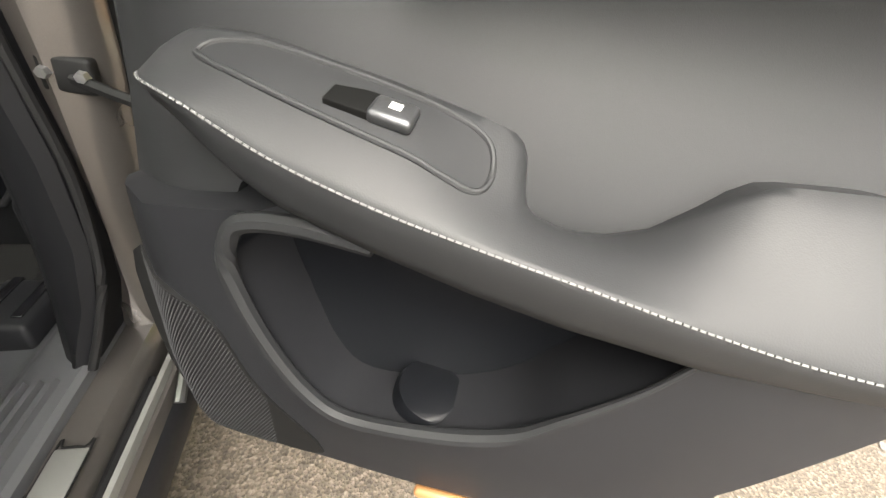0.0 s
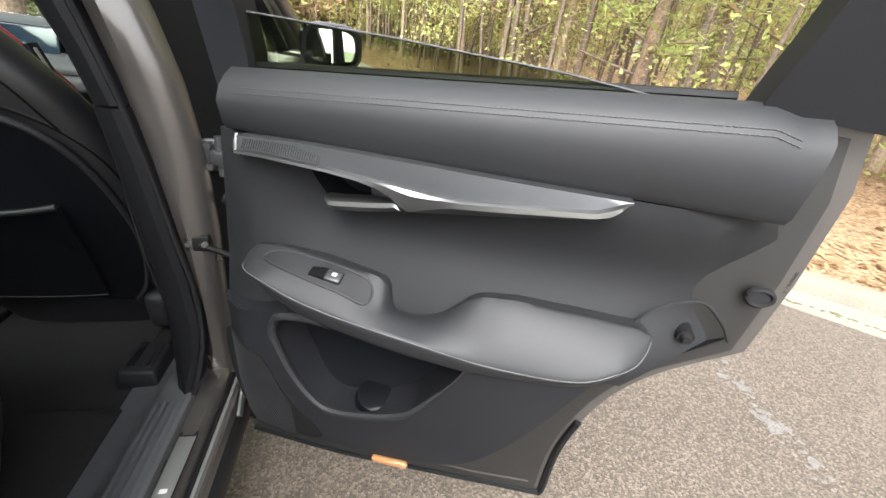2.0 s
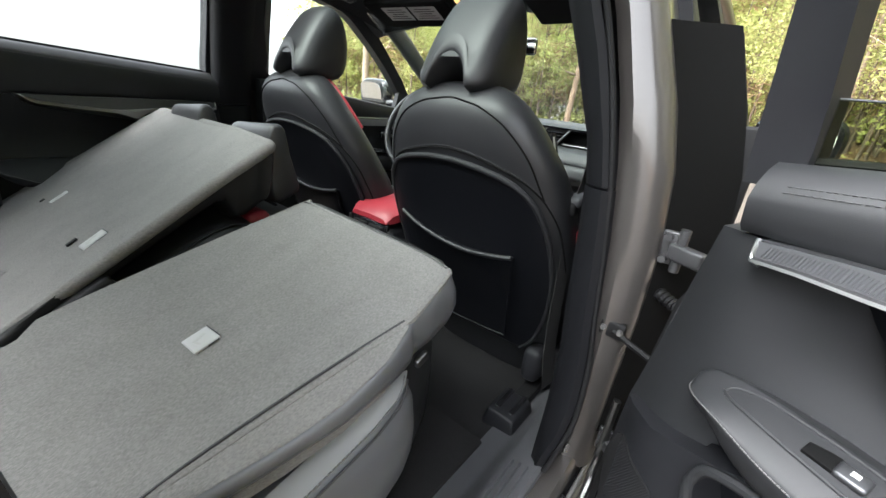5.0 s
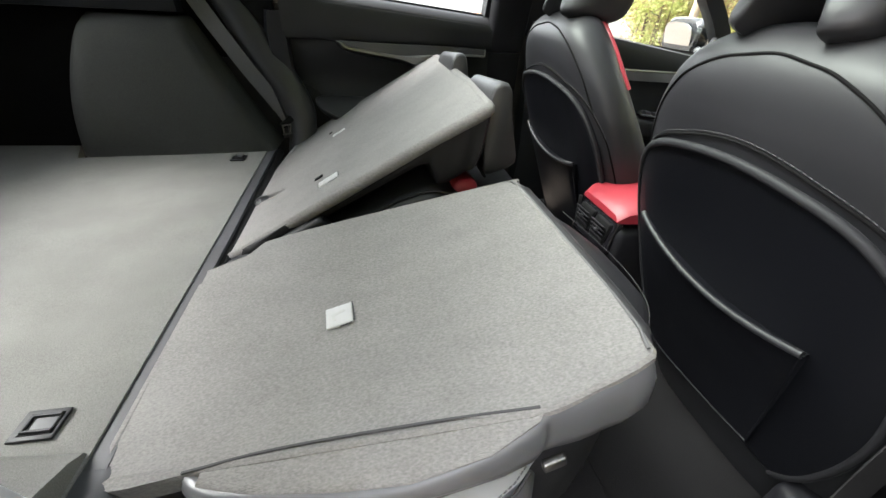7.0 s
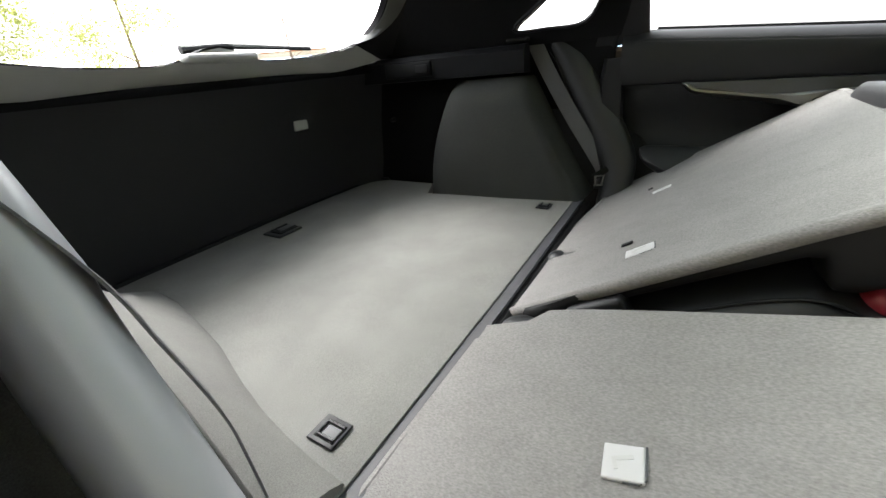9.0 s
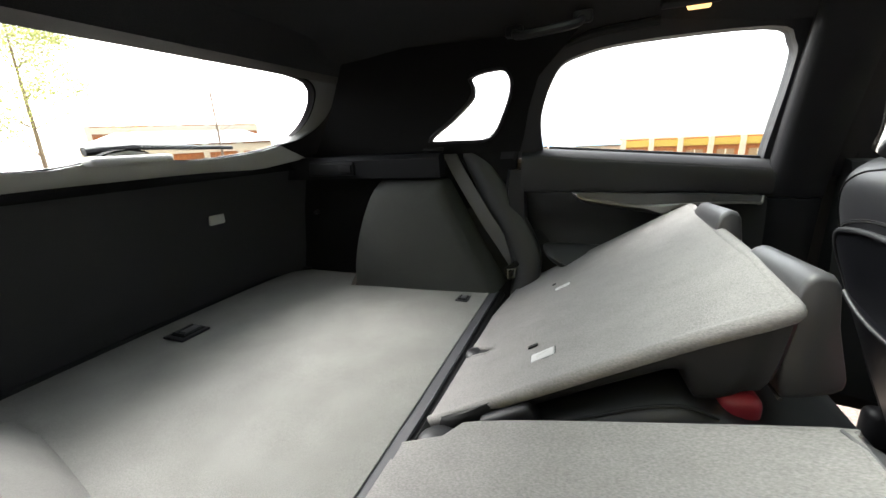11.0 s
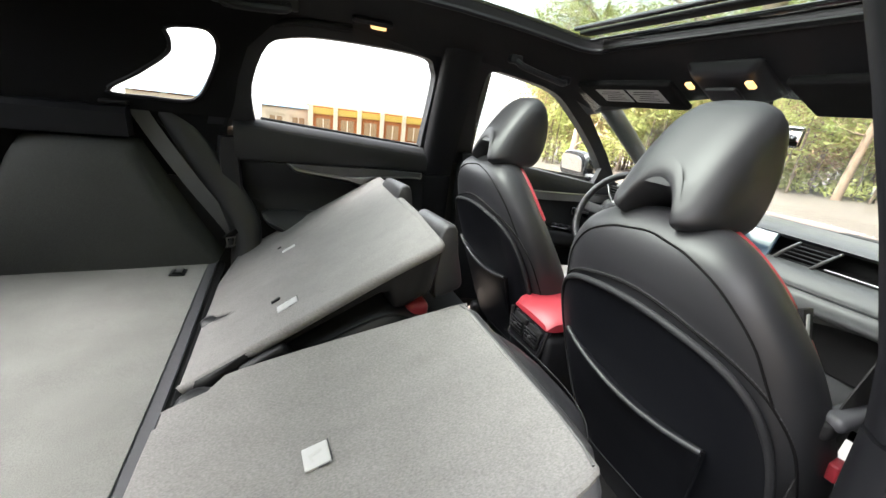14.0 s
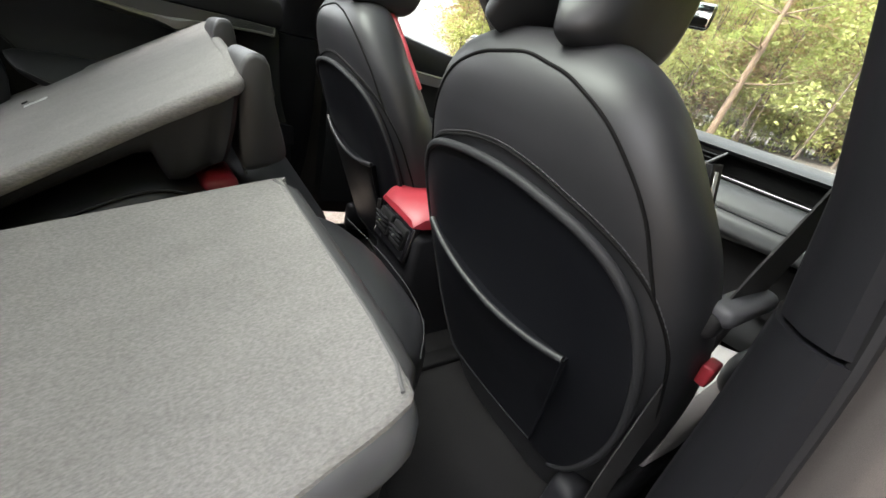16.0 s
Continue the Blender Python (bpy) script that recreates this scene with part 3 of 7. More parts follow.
    lever_line = spline([(0.843, 0.986, 0.971), (0.860, 0.989, 0.966), (0.90, 0.996, 0.9715), (0.94, 1.003, 0.980), (0.953, 1.0055, 0.9835), (0.962, 0.998, 0.985), (0.969, 0.990, 0.9865)], 4)
    rings = []
    for i, (u, zt, zb) in enumerate(lever_line):
        k = min(1, 0.35 + i / 5)
        zt = zt * 0.8 + zb * 0.2
        rings.append([(u, -0.012, zt - 0.002), (u, 0.010 * k + 0.004, zt + 0.0005), (u, 0.016 * k + 0.004, zt - 0.0025), (u, 0.019 * k + 0.003, zt * 0.55 + zb * 0.45), (u, 0.014 * k + 0.002, zb + 0.002), (u, 0.008 * k, zb), (u, -0.012, zb)])
    put("lever", loft(rings), CHROME, handle, "satin chrome pull lever")
    put("finger_rest", rbox((0.927, -0.018, 1.006), (0.036, 0.034, 0.024), 0.005), ALU, handle)
    # armrest: (u, w, z) of its seam, with the inner edge and underside against u
    seam = [(0.708, 0.008, 0.846), (0.7095, 0.022, 0.847), (0.713, 0.034, 0.849), (0.720, 0.045, 0.851), (0.733, 0.056, 0.8525), (0.750, 0.063, 0.8525), (0.768, 0.067, 0.850), (0.817, 0.071, 0.836), (0.878, 0.072, 0.825), (0.938, 0.072, 0.819), (0.996, 0.072, 0.815), (1.054, 0.071, 0.810), (1.109, 0.071, 0.8075), (1.160, 0.071, 0.810), (1.208, 0.071, 0.815), (1.243, 0.070, 0.822), (1.268, 0.066, 0.831), (1.295, 0.056, 0.844), (1.315, 0.043, 0.852), (1.328, 0.025, 0.863), (1.334, 0.010, 0.875)]
    inner = [(0.708, 0.853), (0.7105, 0.860), (0.715, 0.866), (0.722, 0.871), (0.734, 0.875), (0.755, 0.878), (0.779, 0.879), (0.845, 0.874), (0.911, 0.867), (0.937, 0.863), (0.944, 0.858), (0.949, 0.850), (0.957, 0.820), (0.964, 0.810), (0.983, 0.807), (1.012, 0.813), (1.037, 0.826), (1.062, 0.849), (1.078, 0.866), (1.090, 0.873), (1.142, 0.882), (1.245, 0.886), (1.318, 0.886), (1.334, 0.878)]
    under = [(0.708, 0.840), (0.72, 0.836), (0.737, 0.834), (0.752, 0.828), (0.781, 0.803), (0.807, 0.791), (0.87, 0.778), (0.939, 0.768), (1.002, 0.763), (1.084, 0.763), (1.173, 0.776), (1.221, 0.789), (1.264, 0.804), (1.301, 0.826), (1.325, 0.845), (1.334, 0.868)]
    seam_z2, seam_w = [(q[0], q[2]) for q in seam], [(q[0], q[1]) for q in seam]

    def arm_top(u, w, up=0.0):
        """A point on the sloping top of the armrest at w out from the panel."""
        zi, zs, ws = lerp_table(inner, u), lerp_table(seam_z2, u), lerp_table(seam_w, u)
        t = min(1, max(0, (w - 0.004) / max(0.004, ws - 0.004)))
        hump = 0.001 * math.sin(math.pi * t)
        wide = sum(lerp_table(inner, u + d) for d in (-0.06, -0.04, -0.02, 0.0, 0.02, 0.04, 0.06)) / 7
        zi += (wide - zi) * min(1, t / 0.55)
        return (u, w, zs + (zi - zs) * max(0, 1 - t ** 1.25) ** 0.85 + hump + up)
    us2 = sorted(set([q[0] for q in seam] + [0.7088, 0.711, 0.7165, 0.725, 0.941, 0.944, 0.9465, 0.949, 0.9515, 0.954, 0.957, 0.9605, 0.964, 0.970, 0.978] + [round(0.75 + 0.012 * i, 4) for i in range(47)]))
    rings = []
    for u in us2:
        zi, zs, ws, zu = lerp_table(inner, u), lerp_table(seam_z2, u), lerp_table(seam_w, u), lerp_table(under, u)
        r = [(u, -0.03, zu - 0.008), (u, -0.03, zi - 0.006), (u, 0.000, zi - 0.004)]
        r += [arm_top(u, 0.004 + (ws - 0.004) * t) for t in (0.0, 0.08, 0.2, 0.36, 0.52, 0.68, 0.8, 0.9, 0.96)]
        r += [(u, ws, zs), (u, ws + 0.001, zs - 0.004), (u, ws - 0.001, zs * 0.75 + zu * 0.25), (u, ws * 0.93, zs * 0.42 + zu * 0.58), (u, ws * 0.78, zs * 0.12 + zu * 0.88), (u, ws * 0.5, zu - 0.004)]
        rings.append(r)
    arm = put("armrest", loft(rings), ARMLEATHER, None, "padded black leather armrest", angle=70)
    line = spline([(u, w + 0.0010, z - 0.0005) for u, w, z in seam], 4)
    put("stitching", stitches(line, 0.0036, 0.0009, 0.0009), THREAD, arm, "pale grey rope-like seam stitching")
    # window switch in its long oval bezel on the sloping armrest top
    bez = spline([(0.748, 0.030), (0.756, 0.019), (0.785, 0.013), (0.85, 0.011), (0.90, 0.012), (0.922, 0.016), (0.930, 0.027), (0.929, 0.040), (0.919, 0.047), (0.89, 0.047), (0.84, 0.046), (0.79, 0.043), (0.762, 0.038)], 4, True)
    bm = sheet(bez, lambda u, w: arm_top(u, w, 0.0006), lambda u, w: arm_top(u, w, -0.012), step=0.009)
    plate = put("switch_plate", bm, SOFT, arm, "satin black switch plate")
    put("plate_rim", tube([arm_top(u, w, 0.0004) for u, w in bez], 0.0021, 8, closed=True), ARMLEATHER, plate)
    slope = pose(0, 0, 0, -16, 3, 0)
    put("switch_well", rbox(arm_top(0.843, 0.029, -0.0010), (0.027, 0.021, 0.006), 0.001, m=slope), BLACK, plate)
    tip = put("window_switch", rbox(arm_top(0.868, 0.030, 0.0012), (0.027, 0.021, 0.009), 0.0035, m=slope), ALU, arm, "silver window switch")
    put("switch_mark", rbox(arm_top(0.869, 0.030, 0.0060), (0.007, 0.006, 0.0006), 0.0, m=slope), MARK, tip)
    # lower panel with the open map pocket
    low_out = spline([(0.616, 0.728), (0.607, 0.66), (0.606, 0.59), (0.612, 0.525), (0.632, 0.472), (0.672, 0.443), (0.74, 0.437), (0.824, 0.450), (0.97, 0.466), (1.10, 0.510), (1.195, 0.610), (1.262, 0.725), (1.296, 0.79)], 5)
    cut = spline([(0.87, 0.779), (0.82, 0.777), (0.783, 0.769), (0.765, 0.754), (0.759, 0.715), (0.784, 0.647), (0.823, 0.591), (0.867, 0.570), (0.949, 0.590), (1.007, 0.621), (1.038, 0.661), (1.073, 0.716), (1.090, 0.754), (1.096, 0.772)], 4)

    def low_w(u, z):
        return 0.040 - 0.010 * max(0, (0.55 - z) / 0.1) - 0.028 * max(0, (u - 1.12) / 0.16) ** 1.5 - 0.066 * max(0, (0.70 - u) / 0.09) ** 1.6
    outline = low_out + [(1.20, 0.775)] + list(reversed(cut)) + [(0.872, 0.792), (0.81, 0.790), (0.779, 0.774), (0.737, 0.763), (0.69, 0.751), (0.64, 0.738)]
    bm = sheet(outline, lambda u, z: (u, low_w(u, z), z), lambda u, z: (u, -0.06, z), step=0.03)
    lower = put("lower_panel", bm, PLASTIC, None, "black moulded lower panel")
    rim = [(u, low_w(u, z) + 0.004, z) for u, z in cut]
    rr = [0.0075 if q[0] < 1.0 else 0.0075 - 0.005 * min(1, (q[0] - 1.0) / 0.08) for q in rim]
    put("pocket_rim", tube(rim, rr, 8), SOFT, lower, "raised pocket rim")
    # pocket back and wall coloured darker than the panel to paint their shade
    bm = sheet([(q[0] * 1.03 - 0.03, q[1] - 0.02) for q in cut] + [(1.10, 0.80), (0.79, 0.80)], lambda u, z: (u, -0.040 + 0.02 * max(0, (0.64 - z) / 0.07), z), lambda u, z: (u, -0.058, z), step=0.03)
    put("pocket_back", bm, SHELL, lower)
    walls = [[(u, low_w(u, z) - 0.003, z) for u, z in cut], [(u, 0.0, z - 0.004) for u, z in cut], [(u, -0.045, z - 0.012) for u, z in cut]]
    put("pocket_wall", loft(walls, caps=False, closed=False), SHELL, lower)
    rest = tube([(0.936, -0.002, 0.560), (0.936, -0.002, 0.584), (0.937, -0.002, 0.592), (0.937, -0.002, 0.5945)], [0.040, 0.039, 0.036, 0.029], 24)
    put("bottle_holder", rest, SHELL, lower, "round dark bottle rest in the pocket")
    # speaker grille: fine mesh field in the lower front corner
    gr = spline([(0.632, 0.668), (0.69, 0.668), (0.732, 0.645), (0.765, 0.575), (0.838, 0.468), (0.74, 0.450), (0.66, 0.462), (0.634, 0.53)], 4, True)
    bm = sheet(gr, lambda u, z: (u, low_w(u, z) + 0.0025, z), lambda u, z: (u, 0.01, z), step=0.03)
    grille = put("speaker_grille", bm, DARK, lower, "finely perforated speaker grille")
    bm = None
    verts, faces = [], []
    for i in range(60):
        for j in range(64):
            u, z = 0.622 + i * 0.0037 + (j % 2) * 0.00185, 0.440 + j * 0.0037
            if inside((u, z), [p[:2] for p in gr]) and u < 0.78:
                k, w, a = len(verts), low_w(u, z) + 0.0025, 0.0011
                verts += [(u - a, w, z), (u, w, z - a), (u + a, w, z), (u, w, z + a), (u, w + 0.0012, z)]
                faces += [(k, k + 1, k + 4), (k + 1, k + 2, k + 4), (k + 2, k + 3, k + 4), (k + 3, k, k + 4)]
    bm = bmesh.new()
    V = [bm.verts.new(v) for v in verts]
    for f in faces:
        bm.faces.new([V[i] for i in f])
    put("grille_studs", bm, PLASTIC, grille)
    # plugs, bumper, latch, reflector
    cap = put("screw_cover", tube([(1.459, -0.052, 0.949), (1.459, -0.043, 0.949)], 0.014, 20), PLASTIC, None, "oval rubber cover")
    put("cover_ring", tube([(1.459 + 0.016 * math.cos(a), -0.044, 0.949 + 0.012 * math.sin(a)) for a in np.linspace(0, 2 * math.pi, 20, endpoint=False)], 0.004, 6, closed=True), RUBBER, cap)
    put("bump_stop", join(cyl((1.392, -0.05, 0.868), (1.392, -0.028, 0.868), 0.014, 0.012), cyl((1.392, -0.028, 0.868), (1.392, -0.02, 0.868), 0.009, 0.006)), RUBBER, None, "round rubber bump stop")
    latch = put("latch", rbox((1.494, -0.078, 0.972), (0.012, 0.032, 0.042), 0.004), DARK, None, "black door latch")
    put("latch_slot", rbox((1.499, -0.076, 0.972), (0.006, 0.012, 0.02), 0.002), STEEL, latch)
    put("reflector", rbox((0.985, 0.035, 0.4605), (0.074, 0.012, 0.013), 0.005, m=pose(0, 0, 0, 0, -8, 0)), ORANGE, None, "orange reflector")
    ridge = spline([(1.30, -0.02, 0.845), (1.33, -0.02, 0.905), (1.385, -0.03, 0.93), (1.43, -0.04, 0.90), (1.455, -0.045, 0.868)], 5)
    put("panel_ridge", tube(ridge, 0.0028, 6), SOFT)
    # ribbed metal strip low on the shell
    put("shell_rib", tube([(0.95, -0.060, 0.345), (1.15, -0.060, 0.368), (1.27, -0.060, 0.395)], 0.004, 6), PAINT)
    return d


right_door = rear_door(RIGHT_DOOR, "open rear car door, black leather panel with aluminium blade and armrest", True)
left_door = rear_door(LEFT_DOOR, "closed rear car door with black panel and aluminium blade", False)

# ---- the car's shell ----
MID = 0.0  # the car's centre line


def other(x):
    return 2 * MID - x


FLIP = Matrix(((-1, 0, 0, 2 * MID), (0, 1, 0, 0), (0, 0, 1, 0), (0, 0, 0, 1)))


def roof_z(x, y):
    a = min(1.0, abs(x - MID) / 0.66)
    z = 1.635 - 0.135 * a ** 5.5
    if y > 0.5:
        z -= 0.10 * (y - 0.5) ** 1.5
    if y > 1.08:
        z -= 0.45 * (y - 1.08)
    if y < -0.1:
        z -= 0.14 * (-0.1 - y) ** 1.2
    return z


SUNROOF = spline([(-0.44, -0.15), (-0.47, 0.35), (-0.475, 0.85), (-0.46, 1.05), (-0.36, 1.085), (0.0, 1.09), (0.36, 1.085), (0.46, 1.05), (0.475, 0.85), (0.47, 0.35), (0.44, -0.15)], 3, True)
liner_out = [(MID - 0.60, -0.76), (MID - 0.64, -0.3), (MID - 0.66, 0.4), (MID - 0.655, 1.0), (MID - 0.62, 1.27), (MID, 1.30), (MID + 0.62, 1.27), (MID + 0.655, 1.0), (MID + 0.66, 0.4), (MID + 0.64, -0.3), (MID + 0.60, -0.76)]
bm = sheet(liner_out, lambda x, y: (x, y, roof_z(x, y)), lambda x, y: (x, y, roof_z(x, y) + 0.035), [SUNROOF], step=0.09)
solo("ceiling", bm, CEILINGCLOTH, "black cloth headliner round the roof window", "ceiling", "structure")
bm = sheet([(MID + (x - MID) * 1.12, y * 1.02) for x, y in liner_out], lambda x, y: (x, y, roof_z(x, y) + 0.037), lambda x, y: (x, y, roof_z(x, y) + 0.045), [SUNROOF], step=0.12)
solo("roof", bm, PAINT, "graphite metallic roof panel", "roof", "structure")
sr = thing("sunroof", "panoramic roof glass with a black front frame", "sunroof", (MID, 0.4, 1.6))
bm = sheet([(MID + (x - MID) * 1.03, y * 1.02) for x, y in SUNROOF], lambda x, y: (x, y, roof_z(x, y) + 0.034), lambda x, y: (x, y, roof_z(x, y) + 0.038), step=0.2)
pane = part("roof_glass", bm, ROOFGLASS, sr)
pane.visible_shadow = False
for i, (y, dz, w) in enumerate(((1.045, 0.022, 0.06), (0.985, 0.032, 0.045), (0.945, 0.036, 0.02))):
    part("front_rail", rbox((MID, y, roof_z(MID, y) + dz - 0.012), (0.88, w, 0.012), 0.004), GLOSSBLACK if i != 1 else PLASTIC, sr, "gloss black sunroof rail")
ring = [(x, y, roof_z(x, y) + 0.002) for x, y in SUNROOF]
part("edge_seal", tube(ring, 0.009, 6, closed=True), PLASTIC, sr)

# footwell floor
bm = sheet([(-0.66, -0.25), (0.70, -0.25), (0.70, 2.0), (-0.66, 2.0)], lambda x, y: (x, y, 0.375 + 0.10 * math.exp(-((x - MID) / 0.12) ** 2)), lambda x, y: (x, y, 0.33), step=0.08)
solo("floor", bm, FLOORCARPET, "black carpet in the footwells", "floor", "structure")
mat = thing("floor_mat", "black carpet mat in the rear footwell", "floor mat", (0.40, 0.35, 0.38))
part("mat", rbox((0.39, 0.30, 0.386), (0.44, 0.42, 0.012), 0.005), FLOORCARPET, mat)

# cargo floor in two boards, with a dark step in front
cf = thing("cargo_floor", "grey carpeted cargo floor board", "floor", (MID, -0.7, 0.73), kind="structure")
out = [(-0.575, -0.247), (0.0, -0.245), (0.575, -0.247), (0.555, -0.45), (0.515, -0.775), (0.635, -0.83), (0.64, -1.06), (0.58, -1.14), (0.0, -1.165), (-0.58, -1.14), (-0.64, -1.06), (-0.635, -0.83), (-0.515, -0.775), (-0.555, -0.45)]
bm = sheet(out, lambda x, y: (x, y, 0.732 + 0.0015 * math.sin(9 * x) * math.cos(7 * y)), lambda x, y: (x, y, 0.70), step=0.1)
part("floor_board", bm, CARGO, cf)
part("front_lip", strap([(-0.62, -0.236, 0.722), (0.0, -0.234, 0.722), (0.60, -0.236, 0.722)], 0.026, 0.014, (0, 1, 0)), GREYDARK, cf, "dark grey plastic front lip")
part("hinge_cover", tube([(-0.62, -0.216, 0.708), (0.0, -0.214, 0.708), (0.60, -0.216, 0.708)], 0.014, 8), RUBBER, cf)
part("rear_edge", tube(spline([(0.64, -1.06, 0.735), (0.58, -1.138, 0.735), (0.0, -1.162, 0.735), (-0.58, -1.138, 0.735), (-0.64, -1.06, 0.735)], 6), 0.008, 6), RUBBER, cf)


def cargo_hook(at, rz, size=1.0):
    h = thing("tie_down_hook", "folding black tie-down hook sunk in the cargo floor", "hook", at, "cargo hooks")
    M = Matrix.Translation(at) @ pose(0, 0, 0, 0, 0, rz) @ Matrix.Scale(size, 4)
    part("surround", rbox((0, 0, 0.001), (0.043, 0.048, 0.004), 0.002), PLASTIC, h, m=M)
    part("well", rbox((0, 0.002, 0.0024), (0.030, 0.036, 0.003), 0.001), BLACK, h, m=M)
    part("loop", tube([(-0.011, 0.018, 0.0042), (-0.011, -0.012, 0.0042), (0.011, -0.012, 0.0042), (0.011, 0.018, 0.0042)], 0.0026, 6), PLASTIC, h, m=M)
    part("flap", rbox((0.001, 0.006, 0.0042), (0.016, 0.024, 0.002), 0.001), GREYDARK, h, "grey sprung flap", m=M)


cargo_hook((0.443, -0.320, 0.734), 0)
cargo_hook((-0.495, -0.318, 0.734), 90, 1.0)
cargo_hook((-0.043, -1.030, 0.734), 90, 1.9)


# ---- cargo sides and pillars, built for the left and mirrored to the right ----
def cargo_side(m, names, left):
    """Inner side trim behind the rear door: wheel-arch felt, ledge, quarter window, belt and side bolster."""
    side = thing("wall_" + names, "black cargo side trim with grey felt wheel arch", "wall", m @ Vector((-0.75, -0.6, 0.73)), kind="structure")

    def put(name, bm, mat, parent=None, lab="", angle=40):
        return part(name, bm, mat, parent or side, lab, angle, m)
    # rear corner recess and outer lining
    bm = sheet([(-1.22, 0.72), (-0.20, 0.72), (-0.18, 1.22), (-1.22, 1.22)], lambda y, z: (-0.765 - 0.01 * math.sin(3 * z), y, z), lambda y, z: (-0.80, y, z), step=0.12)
    put("corner_lining", bm, SHADECLOTH)
    # wheel arch felt
    rings = []
    for k in np.linspace(0, 1, 13):
        z = 0.728 + 0.385 * k
        y0 = -0.80 + 0.105 * k ** 1.8
        y1 = -0.23 - 0.21 * k ** 0.9
        x = -0.612 - 0.045 * k ** 2.2 - 0.055 * max(0.0, (k - 0.86) / 0.14) ** 2
        r = 0.075
        ring = [(-0.775, y0 - 0.01, z)]
        ring += [(x - r + r * math.sin(a), y0 + r - r * math.cos(a), z) for a in np.linspace(0, math.pi / 2, 6)]
        ring += [(x + 0.003, (y0 + y1) / 2, z)]
        ring += [(x - 0.04 + 0.04 * math.cos(a), y1 - 0.04 + 0.04 * math.sin(a), z) for a in np.linspace(0, math.pi / 2, 5)]
        ring += [(-0.775, y1 + 0.02, z)]
        rings.append(ring)
    # left arch wears the shade-darkened felt, right arch the plain cargo felt
    put("wheel_arch_felt", loft(rings), SHADEDFELT if left else CARGO, None, "grey felt wheel arch cover", 60)
    if not left:
        # felt shoulder that runs from the floor up to the arch, cut off flat by the seat
        foot = [(-1.1, 0.335), (-0.90, 0.348), (-0.69, 0.386), (-0.50, 0.445), (-0.40, 0.469), (-0.30, 0.482), (-0.20, 0.49)]
        rings = []
        for y in (-1.0, -0.90, -0.80, -0.66, -0.53, -0.44, -0.36, -0.30, -0.262, -0.25):
            f, k = lerp_table(foot, y), lerp_table([(-1.0, 0.3), (-0.80, 0.8), (-0.6, 1.0), (-0.40, 0.8), (-0.30, 0.36), (-0.25, 0.26)], y)
            sec = [(0.70, 0.715), (f, 0.722), (f + 0.004, 0.738), (f + 0.022, 0.742 + 0.030 * k), (f + 0.055, 0.745 + 0.075 * k), (f + 0.10, 0.748 + 0.13 * k), (f + 0.15, 0.75 + 0.20 * k), (0.70, 0.76 + 0.22 * k)]
            rings.append([tuple(m.inverted() @ Vector((x, y, z))) for x, z in sec])
        put("felt_shoulder", loft(rings), CARGO, None, "grey felt shoulder beside the cargo floor")
        cap = rbox((0.565, -0.236, 0.684), (0.155, 0.075, 0.092), 0.026, 5)
        cap.transform(m.inverted())
        if m.determinant() < 0:
            bmesh.ops.reverse_faces(cap, faces=cap.faces)
        put("end_cap", cap, GREYDARK, None, "rounded dark grey plastic end cap")
    # panel beside the seat, down to the floor
    bm = sheet([(-0.45, 0.34), (0.12, 0.34), (0.12, 0.44), (-0.02, 0.60), (-0.12, 0.80), (-0.16, 1.0), (-0.45, 1.0)], lambda y, z: (-0.758 - 0.02 * (z - 0.7), y, z), lambda y, z: (-0.80, y, z), step=0.1)
    put("seat_side_panel", bm, PLASTIC)
    # ledge with pull recess
    bm = loft([[(-0.69 - 0.0 * k, y, 1.125), (-0.685, y, 1.19), (-0.70, y, 1.205), (-0.79, y, 1.212), (-0.79, y, 1.12)] for k, y in enumerate(np.linspace(-1.12, -0.44, 6))])
    put("ledge", bm, PILLARTRIM)
    box = put("storage_flap", rbox((-0.684, -0.86, 1.162), (0.012, 0.19, 0.05), 0.006), PILLARTRIM, None, "small storage flap")
    put("flap_slot", rbox((-0.677, -0.80, 1.162), (0.008, 0.05, 0.028), 0.003), DARK, box)
    put("lining_clip", cyl((-0.768, -1.0, 0.985), (-0.745, -1.0, 0.985), 0.010, 0.008), PLASTIC)
    # upper trim with the quarter window
    q = spline([(-0.486, 1.246), (-0.40, 1.308), (-0.325, 1.368), (-0.312, 1.405), (-0.318, 1.436), (-0.26, 1.449), (-0.21, 1.446), (-0.190, 1.405), (-0.215, 1.325), (-0.268, 1.247), (-0.38, 1.240)], 4, True)

    def ux(y, z):
        return -0.765 + 0.36 * (z - 1.16) + 0.025 * max(0, (-0.45 - y) / 0.5) * max(0, 1 - abs(z - 1.42) / 0.25)
    bm = sheet([(-0.97, 1.20), (-0.17, 1.20), (-0.155, 1.25), (-0.14, 1.33), (-0.11, 1.42), (-0.04, 1.49), (0.0, 1.53), (-0.73, 1.53), (-0.77, 1.46), (-0.85, 1.34)], lambda y, z: (ux(y, z), y, z), lambda y, z: (ux(y, z) - 0.05, y, z), [q], step=0.06)
    put("pillar_trim", bm, SHADECLOTH, None, "cloth covered rear pillar, darkened for shade")
    edge = [(ux(y, z) + 0.001, y, z) for y, z in q]
    put("window_seal", tube(edge, 0.006, 6, closed=True), PLASTIC)
    bm = sheet(q, lambda y, z: (ux(y, z) - 0.03, y, z), lambda y, z: (ux(y, z) - 0.034, y, z))
    g = put("quarter_pane", bm, TINTED)
    g.visible_shadow = False
